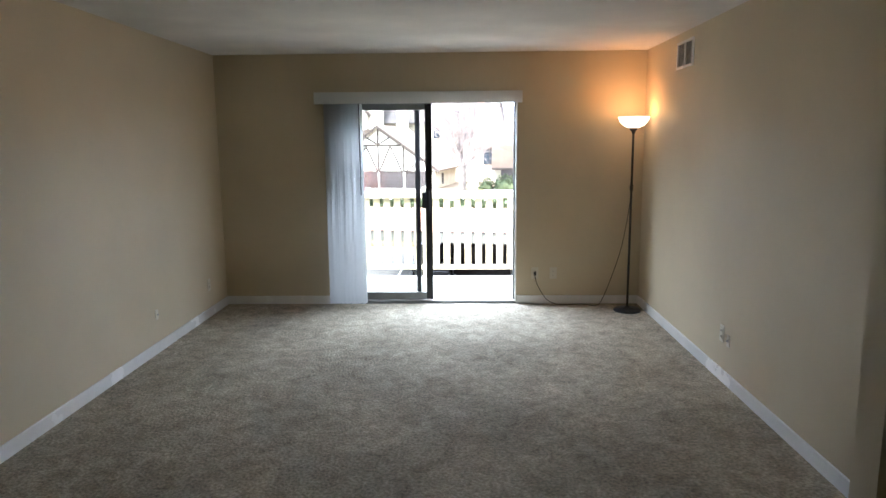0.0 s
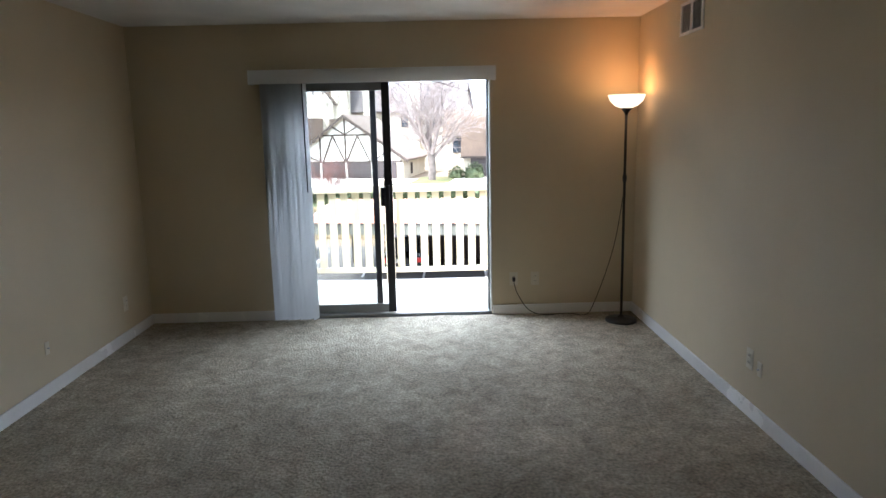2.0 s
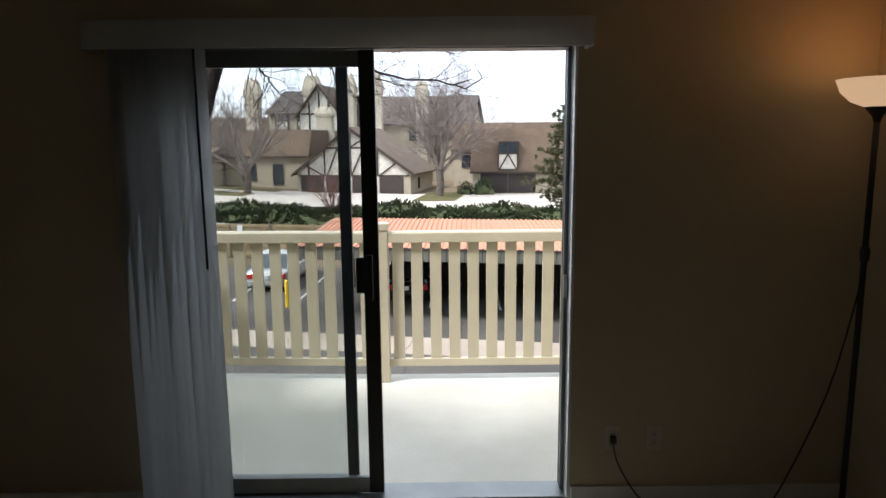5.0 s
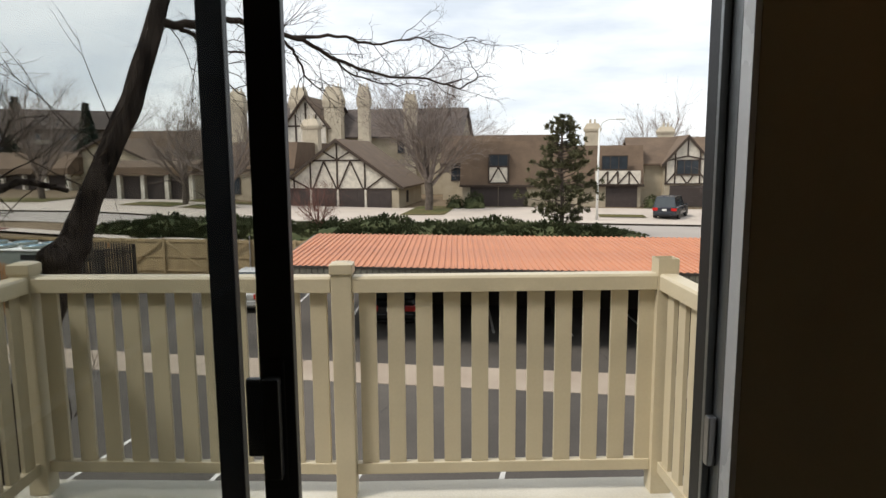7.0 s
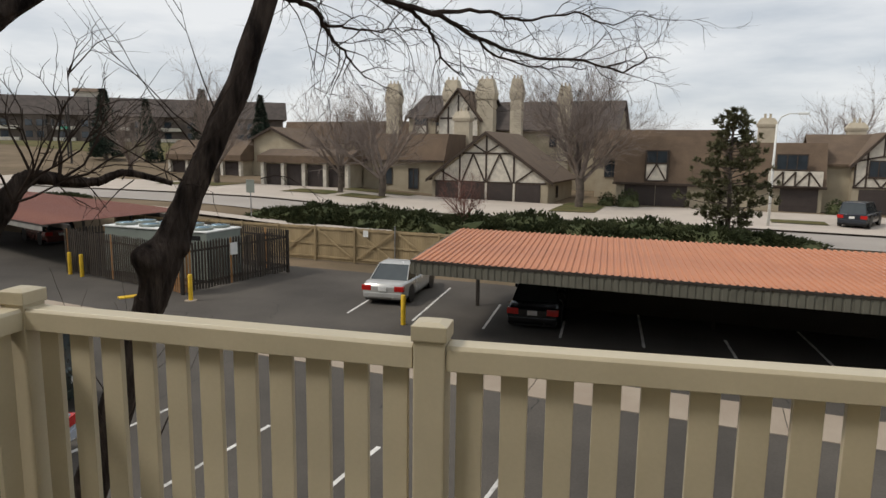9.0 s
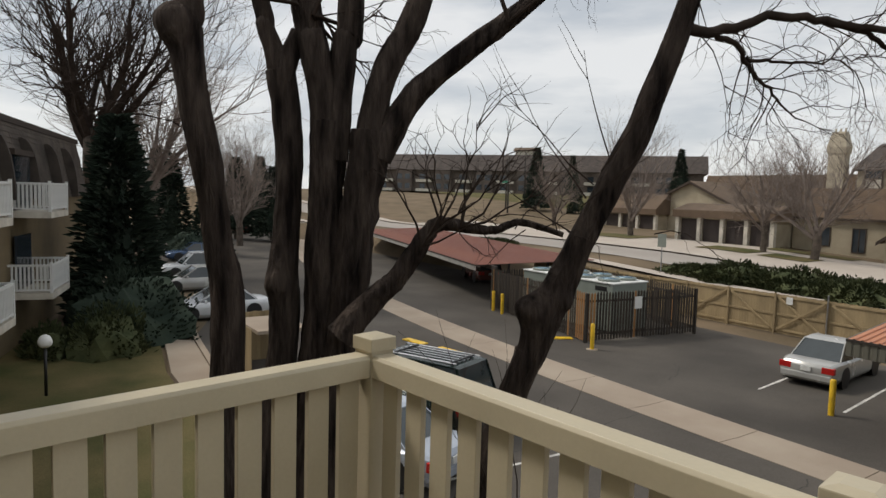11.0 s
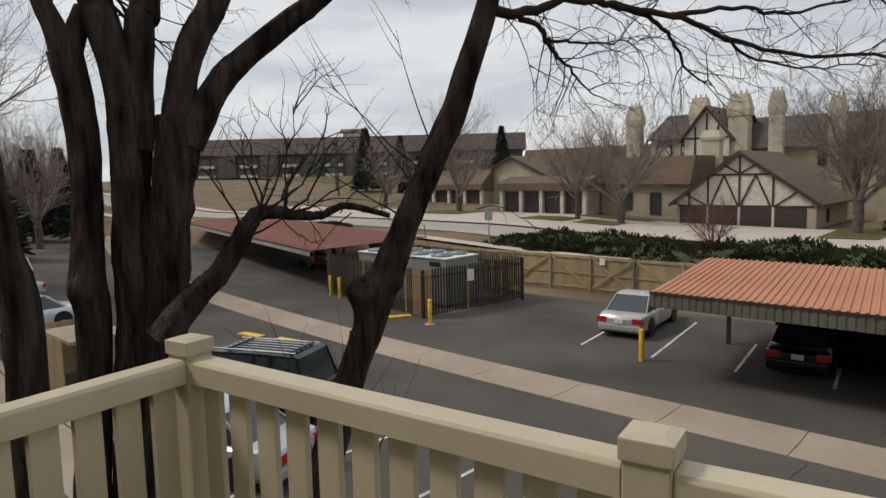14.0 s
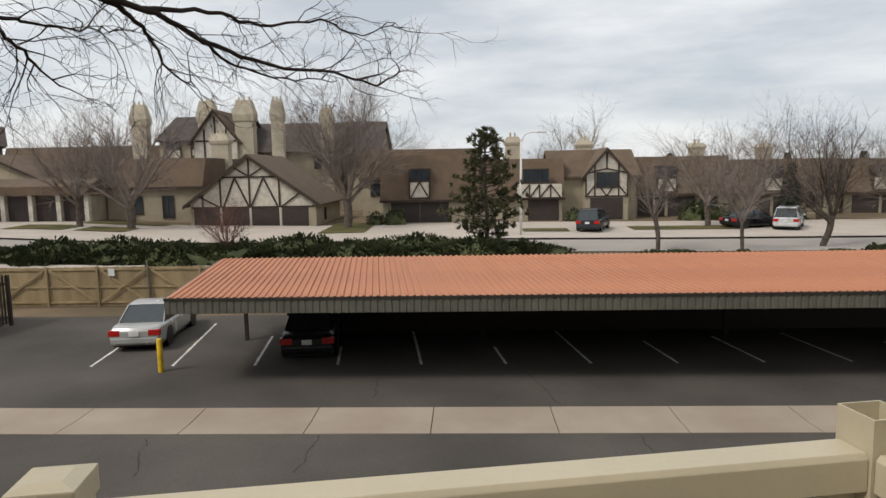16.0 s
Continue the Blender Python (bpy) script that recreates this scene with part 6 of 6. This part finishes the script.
bare_tree("ornamental_tree", lotpose(-13.4, 38.0, ground_z(-13.4, 38.0)), 4.0, 0.9, 9, 0.09, M_TWIGRED, M_BARKFAR, "small reddish bare ornamental tree", limbs=7, depth=3, fork=0.25)
tA = bare_tree("street_tree", streetpose(-27.6, 54.8, -2.45), 10.8, 0.95, 12, 0.32, M_TWIGFAR, M_BARKFAR, "bare shade tree beside the driveway", limbs=7, depth=3, fork=0.2)
tB = bare_tree("street_tree", streetpose(-32.2, 55.2, -2.2), 9.6, 0.9, 13, 0.26, M_TWIGFAR, M_BARKFAR, "bare shade tree beside the driveway", limbs=7, depth=3, fork=0.25)
copy_thing(tA, streetpose(-49.2, 58.0, -1.9, 130) @ Matrix.Diagonal((1.0, 1.0, 1.15, 1)))
tC = bare_tree("street_tree", lotpose(11.5, 40.2, ground_z(11.5, 40.2)), 6.4, 0.7, 14, 0.13, M_TWIGFAR, M_BARKFAR, "young bare street tree on the verge", limbs=6, depth=3, fork=0.35)
copy_thing(tC, lotpose(16.4, 40.2, ground_z(16.4, 40.2), 80) @ Matrix.Diagonal((0.85, 0.85, 0.85, 1)))
copy_thing(tB, streetpose(19.3, 54.0, -4.0, 40) @ Matrix.Diagonal((0.85, 0.85, 0.85, 1)))
tD = bare_tree("street_tree", lotpose(22.0, 42.0, ground_z(22.0, 42.0)), 8.8, 0.95, 15, 0.19, M_BARKFAR, M_BARKFAR, "dark bare street tree on the verge", limbs=7, depth=3, fork=0.22)
conifer("spruce_tree", streetpose(28.5, 60, -4.3), 5.2, 1.9, 17, M_SPRUCE, "dark green spruce between the houses", n=900)
for u, v, s in ((24, 58, 0.8), (31, 60, 0.9), (14, 86, 1.05), (-8, 92, 0.9), (36, 56, 0.75), (9.5, 90, 0.9), (-44, 84, 1.1), (-55, 92, 1.0), (46, 62, 0.9), (-34, 92, 1.3), (-28, 94, 1.2), (-70, 66, 0.9)):
    copy_thing((tA, tB)[int(u) % 2], lotpose(u, v, ground_z(u, v) - 0.1, u * 70) @ Matrix.Diagonal((s, s, s, 1)))
sp1 = conifer("spruce_tree", lotpose(-90, 80, ground_z(-90, 80) - 0.3), 11.5, 3.4, 18, M_SPRUCE, "dark green spruce beside the junction", n=1500)
for u, v, s in ((-97, 86, 0.75), (-84, 84, 0.6), (-120, 118, 0.9), (3, 96, 0.62), (7, 97, 0.68), (-2, 99, 0.6), (19, 95, 0.55), (45, 96, 0.6), (52, 90, 0.6), (60, 85, 0.7), (30, 100, 0.62), (12, 100, 0.64), (70, 75, 0.6), (-14, 100, 0.75), (-140, 128, 1.0), (-118, 134, 1.2), (-105, 140, 1.1)):
    copy_thing(sp1, lotpose(u, v, ground_z(u, v) - 0.4, u * 30) @ Matrix.Diagonal((s, s, s, 1)))
# garden of the neighbouring wing
conifer("spruce_tree", pose(-31.4, 10.7, -4.5), 9.2, 2.7, 25, M_SPRUCE, "large dark spruce beside the apartment wing", n=4200, base=0.05, shape=0.6, open_=0.10, droop=0.1)
bt = bare_tree("shade_tree", pose(-42.5, 12.9, -4.4), 22.0, 0.75, 26, 0.5, M_TWIG, M_BARKFAR, "tall bare tree beside the apartment wing", limbs=9, depth=3, fork=0.42)
bare_tree("shade_tree", pose(-47, 17.2, -4.4), 18.5, 0.7, 27, 0.42, M_TWIGFAR, M_BARKFAR, "tall bare tree beside the parking bays", limbs=8, depth=3, fork=0.3)
shrub("yew_shrub", pose(-27.2, 9.8, -4.4), 3.0, 2.6, 3.1, 31, M_SPRUCE, "rounded dark evergreen shrub on gravel", n=1800)
shrub("yew_shrub", pose(-24.9, 8.2, -4.4), 1.7, 1.5, 1.8, 32, M_JUNIPER, "rounded evergreen shrub on gravel", n=1100)
shrub("yew_shrub", pose(-25.6, 6.6, -4.4), 1.2, 1.0, 1.1, 33, M_JUNIPER, "low evergreen shrub on gravel", n=900)
shrub("yew_shrub", pose(-56.5, 24.5, -4.3), 2.6, 2.2, 2.5, 34, M_SPRUCE, "rounded dark evergreen shrub on gravel", n=1400)
for x, y, s in ((-58, 27, 0.7), (-64, 26, 0.85), (-54, 18, 0.8), (-75, 38, 0.9), (-95, 52, 1.0), (-88, 46, 0.8), (-110, 60, 1.1), (-70, 40, 0.8), (-120, 70, 1.2), (-100, 38, 1.1)):
    copy_thing(sp1, pose(x, y, -4.4, 0, 0, x * 9) @ Matrix.Diagonal((s * 1.1, s * 1.1, s * 0.95, 1)))
for x, y, s in ((-66, 34, 1.1), (-84, 42, 1.1), (-104, 50, 1.2), (-78, 30, 1.1)):
    copy_thing(tA, pose(x, y, -4.3, 0, 0, x * 9) @ Matrix.Diagonal((s, s, s * 1.1, 1)))
sh0 = shrub("house_shrub", streetpose(-6.0, 58.6, -3.3), 1.1, 0.9, 1.5, 41, M_JUNIPER, "green shrub before the house", n=500)
for u, v, s, b in ((-4.6 - 3.2, 58.9, 0.8, -3.3), (9.9, 60.8, 0.85, -3.85), (20.5, 61, 1.3, -4.1), (23, 61, 1.2, -4.2)):
    copy_thing(sh0, streetpose(u, v, b, u * 50) @ Matrix.Diagonal((s, s, s, 1)))
# verges with dormant grass
def verge(us, v0, v1, lift=0.09):
    sheet("verge", ground_z, us, steps(v0, v1, 3), M_LAWN, "strip of patchy green brown grass", "grass", lift)


verge(steps(-11.5, -7.8, 4), 52.2, 60.5)
verge(steps(-31, -27, 4), 52.2, 55.2)
verge(steps(-37, -32, 4), 52.2, 55.8)
verge(steps(-33.5, -26, 4), 57.4, 59.5)
verge(steps(-54, -46, 5), 54, 59)
verge(steps(4.5, 8, 4), 50.9, 53)
verge(steps(13, 21, 6), 51.9, 54.5)
sheet("verge", ground_z, steps(-230, -78, 20), steps(88, 140, 8), M_LAWN, "broad dormant lawn beyond the junction", "grass", 0.05)

# ---- parked vehicles ----
def loft(rings):
    bm = bmesh.new()
    rv = [[bm.verts.new(p) for p in r] for r in rings]
    n = len(rings[0])
    for a, b in zip(rv, rv[1:]):
        for k in range(n):
            bm.faces.new((a[k], a[(k + 1) % n], b[(k + 1) % n], b[k]))
    bm.faces.new(rv[0][::-1])
    bm.faces.new(rv[-1])
    bmesh.ops.recalc_face_normals(bm, faces=bm.faces[:])
    return bm


def car(name, m, ln, wd, ht, style, color, label, rack=False):
    """Nose towards local +x, standing on z=0."""
    c = thing(name, m, label, "car")
    mp = paint("car_paint", color)
    w = wd / 2
    belt = ht * (0.60 if style == "sedan" else 0.56)
    hood = ht * (0.575 if style == "sedan" else 0.55)
    if style == "sedan":
        st = [(-0.5, 0.36, 0.84), (-0.485, 0.24, 0.97), (-0.40, 0.20, 1.03), (-0.30, 0.17, 1.0), (0.0, 0.17, 0.98), (0.22, 0.17, 0.99), (0.30, 0.18, 0.96), (0.42, 0.2, 0.88), (0.485, 0.24, 0.72), (0.5, 0.32, 0.58)]
        gh = [(-0.345, 0.0), (-0.185, 1.0), (0.045, 1.0), (0.235, 0.0)]
    else:
        st = [(-0.5, 0.36, 0.95), (-0.49, 0.26, 1.0), (-0.40, 0.22, 1.0), (-0.30, 0.2, 1.0), (0.0, 0.2, 1.0), (0.22, 0.2, 1.0), (0.29, 0.2, 0.99), (0.42, 0.22, 0.94), (0.485, 0.26, 0.80), (0.5, 0.34, 0.62)]
        gh = [(-0.485, 0.0), (-0.44, 1.0), (0.06, 1.0), (0.22, 0.0)]
    rings = []
    for x, zl, zh in st:
        zt = (belt if x < 0.25 else hood) * zh if zh <= 1.05 else belt
        k = 0.90 if abs(x) > 0.48 else (0.965 if abs(x) > 0.41 else 1.0)
        ww = w * k
        rings.append([(x * ln, -ww * 0.90, zl), (x * ln, -ww, zl + 0.14), (x * ln, -ww, zt - 0.20), (x * ln, -ww * 0.965, zt - 0.06), (x * ln, -ww * 0.86, zt), (x * ln, ww * 0.86, zt), (x * ln, ww * 0.965, zt - 0.06), (x * ln, ww, zt - 0.20), (x * ln, ww, zl + 0.14), (x * ln, ww * 0.90, zl)])
    body = part("body", loft(rings), mp, c, smooth=True)
    md = body.modifiers.new("bevel", "BEVEL")
    md.width, md.segments = 0.02, 2
    rings = []
    for x, f in gh:
        z = belt - 0.03 + (ht - belt) * f
        wb = w * (0.86 if f == 0 else 0.70)
        rings.append([(x * ln, -w * 0.88 if f else -wb, belt - 0.05), (x * ln, -wb, z if f else belt - 0.03), (x * ln, wb, z if f else belt - 0.03), (x * ln, w * 0.88 if f else wb, belt - 0.05)])
    part("glasshouse", loft(rings), M_CARGLASS, c, "tinted windows")
    x1, x2 = gh[1][0] * ln, gh[2][0] * ln
    roof = part("roof", prismb([(x1 - 0.05, ht - 0.045), (x2 + 0.06, ht - 0.045), (x2 - 0.1, ht - 0.005), ((x1 + x2) / 2, ht + 0.012), (x1 + 0.08, ht - 0.005)], 1, -w * 0.71, w * 0.71, bev=0.012), mp, c)
    for s in (-1, 1):
        for (xa, za, xb, zb) in ((gh[0][0] * ln, belt - 0.03, x1, ht - 0.03), (gh[3][0] * ln, belt - 0.03, x2, ht - 0.03), ((x1 + x2) / 2 - 0.1, belt - 0.03, (x1 + x2) / 2 - 0.05, ht - 0.03)):
            yb, yt = (w * 0.865, w * 0.705)
            part("pillar", beamb((xa, s * yb, za), (xb, s * yt, zb), 0.075, 0.03, up=(0, 1, 0)), mp, c)
        if style != "sedan":
            part("pillar", beamb((x1 + ln * 0.16, s * w * 0.865, belt - 0.03), (x1 + ln * 0.14, s * w * 0.705, ht - 0.03), 0.09, 0.03), mp, c)
        wr = 0.33 if style == "sedan" else 0.37
        for xw in (-0.30, 0.31):
            wh = part("wheel", lathe([(wr * 0.66, -0.10), (wr * 0.95, -0.10), (wr, -0.07), (wr, 0.07), (wr * 0.95, 0.10), (wr * 0.66, 0.10)], 24), M_RUBBER, c, smooth=True, m=Matrix.Translation((xw * ln, s * (w - 0.09), wr)) @ Matrix.Rotation(radians(90), 4, "X"))
            bm = lathe([(wr * 0.66, -0.09), (wr * 0.6, -0.05), (0.06, -0.03), (0.06, 0.03), (wr * 0.6, 0.05), (wr * 0.66, 0.09)], 24)
            part("rim", bm, M_RIM, wh)
            part("wheel_arch", lathe([(0.0, 0.0), (wr * 1.13, 0.0), (wr * 1.13, 0.012), (0, 0.012)], 20), M_BLACK, c, m=Matrix.Translation((xw * ln, s * (w + (0.0015 if s < 0 else 0.0015)), wr + 0.02)) @ Matrix.Rotation(radians(90), 4, "X") @ Matrix.Translation((0, 0, -0.006 - s * 0.004)))
        part("mirror", boxb(0.165 * ln, 0.165 * ln + 0.12, s * w - 0.02 if s > 0 else -w - 0.16, s * w + 0.16 if s > 0 else -w + 0.02, belt - 0.02, belt + 0.11, bev=0.02), mp, c)
        part("tail_lamp", boxb(-0.5 * ln - 0.008, -0.5 * ln + 0.16, s * w * 0.74 - 0.20, s * w * 0.74 + 0.19, belt * 0.66, belt * 0.90, bev=0.02), M_TAIL, c, "red tail lamp")
        part("head_lamp", boxb(0.5 * ln - 0.18, 0.5 * ln - 0.006, s * w * 0.68 - 0.15, s * w * 0.68 + 0.15, hood * 0.60, hood * 0.76, bev=0.03), M_HEAD, c, "clear head lamp")
        if rack:
            part("roof_rail", tubeb([(x1 + 0.1, s * w * 0.58, ht + 0.05), (x2 - 0.1, s * w * 0.58, ht + 0.05)], 0.02, 8), M_RIM, c, "silver roof rail")
    part("bumper", boxb(-0.5 * ln - 0.03, -0.5 * ln + 0.12, -w * 0.88, w * 0.88, 0.30, 0.30 + belt * 0.24, bev=0.04), mp, c)
    part("licence_plate", boxb(-0.5 * ln - 0.042, -0.5 * ln - 0.012, -0.16, 0.16, belt * 0.66, belt * 0.66 + 0.15), M_SIGN, c, "white licence plate")
    part("underbody", boxb(-0.46 * ln, 0.46 * ln, -w * 0.86, w * 0.86, 0.16, 0.30), M_BLACK, c)
    if rack:
        for k in range(5):
            y = -w * 0.44 + k * w * 0.22
            part("roof_rib", boxb(x1 + 0.2, x2 - 0.3, y - 0.035, y + 0.035, ht + 0.013, ht + 0.035), M_RIM, c, "silver roof rib")
        part("cross_bar", boxb(x1 + 0.25, x1 + 0.31, -w * 0.58, w * 0.58, ht + 0.04, ht + 0.07), M_BLACK, c)
        part("cross_bar", boxb(x2 - 0.5, x2 - 0.44, -w * 0.58, w * 0.58, ht + 0.04, ht + 0.07), M_BLACK, c)
    return c


SILVER, WHITE, BLACK, GREEN, BLUE = (0.46, 0.455, 0.43), (0.66, 0.67, 0.68), (0.012, 0.012, 0.014), (0.012, 0.024, 0.02), (0.05, 0.09, 0.17)
car("sedan", lotpose(-11.5, 25.1, Z_LOT, 97), 4.75, 1.80, 1.44, "sedan", SILVER, "silver sedan parked half under the carport")
car("sedan", lotpose(-5.2, 23.8, Z_LOT, 97), 4.7, 1.82, 1.45, "sedan", BLACK, "black sedan parked under the carport")
car("hatchback", lotpose(23.4, 24.9, Z_LOT, 97), 4.5, 1.82, 1.6, "suv", BLACK, "dark car parked under the carport")
car("suv", lotpose(-15.3, 9.6, Z_LOT, 203), 5.1, 1.98, 1.82, "suv", GREEN, "dark green suv with silver roof rack", rack=True)
car("sedan", lotpose(-12.9, 7.4, Z_LOT, 203), 4.7, 1.8, 1.45, "sedan", (0.42, 0.46, 0.52), "pale silver blue sedan beside the suv")
for u, v, st, col, lb in ((-31.5, 9.0, "sedan", WHITE, "white sedan nosed in to the kerb"), (-40.5, 10.2, "sedan", SILVER, "silver sedan nosed in to the kerb"), (-46.5, 11.4, "suv", WHITE, "white suv nosed in to the kerb"), (-58, 14.0, "sedan", BLUE, "dark blue sedan nosed in to the kerb"), (-63.5, 15.6, "suv", BLACK, "black suv nosed in to the kerb"), (-68.5, 17.0, "sedan", (0.10, 0.11, 0.13), "dark grey sedan nosed in to the kerb")):
    car("sedan" if st == "sedan" else "suv", lotpose(u, v, Z_LOT, -90), 4.7, 1.82, 1.45 if st == "sedan" else 1.72, st, col, lb)
car("suv", lotpose(-92, 27, Z_LOT + 0.0, 10), 4.9, 1.9, 1.8, "suv", (0.30, 0.012, 0.015), "red truck parked before the low wall")
car("suv", lotpose(9.95, 52.2, ground_z(9.95, 52.2) + 0.05, 68), 4.4, 1.85, 1.65, "suv", (0.035, 0.04, 0.05), "dark grey suv parked on the driveway")
car("suv", lotpose(24.9, 52.6, ground_z(24.9, 52.6) + 0.05, 60), 4.6, 1.85, 1.65, "suv", WHITE, "white suv parked on the driveway")
car("sedan", lotpose(22.4, 53.4, ground_z(22.4, 53.4) + 0.05, 20), 4.6, 1.8, 1.42, "sedan", BLACK, "black sedan parked on the driveway")
car("suv", lotpose(-38, 29.3, Z_LOT, 160), 4.6, 1.85, 1.7, "suv", (0.16, 0.05, 0.04), "dark red suv under the older carport")
# small refuse enclosure by the path
en = thing("refuse_enclosure", lotpose(-22.9, 6.9, Z_LOT), "tan board enclosure beside the parking bays", "enclosure")
for k in range(22):
    part("board", boxb(k * 0.14, k * 0.14 + 0.132, 0, 0.025, 0, 1.75 + 0.01 * math.sin(k * 3)), M_FENCE, en)
for k in range(16):
    part("board", boxb(0, 0.025, 0.03 + k * 0.14, 0.162 + k * 0.14, 0, 1.75 + 0.01 * math.sin(k * 2)), M_FENCE, en)
part("lid", boxb(0.3, 2.8, 0.3, 2.0, 1.5, 1.62, bev=0.02), M_CONC, en, "pale flat lid")
# low wall at the far end of the lot
structure("wall_far", prismb([tuple(L(u, v)[:2]) for u, v in ((-106, 30), (-72, 37.2), (-72, 37.5), (-106, 30.3))], 2, -4.6, -2.7), M_CONC2, "low tan wall at the lot's end")
# traffic signals at the junction
ts = thing("traffic_signal", lotpose(-88, 72, ground_z(-88, 72)), "dark traffic signal mast with long arm", "traffic light")
part("pole", tubeb([(0, 0, 0), (0, 0, 9.5)], [0.16, 0.10], 10), M_STEEL, ts)
part("arm", tubeb([(0, 0, 5.6), (-9, 3, 6.0)], [0.10, 0.06], 8), M_STEEL, ts)
for k in range(3):
    f = 0.35 + 0.3 * k
    sgn = part("signal_head", boxb(-9 * f - 0.2, -9 * f + 0.2, 3 * f - 0.2, 3 * f + 0.12, 5.3 + 0.4 * f, 6.3 + 0.4 * f, bev=0.04), M_BLACK, ts)
part("street_name_board", boxb(-2.4, -0.6, 0.3, 0.34, 5.05, 5.45), paint("green_board", (0.01, 0.14, 0.08), 0.0), ts, "green street name board")
for u, v, hh in ((-96, 78, 9.0), (-105, 90, 9.5)):
    up_ = thing("utility_pole", lotpose(u, v, ground_z(u, v)), "dark wooden utility pole by the road", "pole")
    part("pole", tubeb([(0, 0, -0.2), (0, 0, hh)], [0.16, 0.11], 8), M_STEEL, up_)
    part("cross_arm", boxb(-0.9, 0.9, -0.06, 0.06, hh - 0.7, hh - 0.55), M_STEEL, up_)
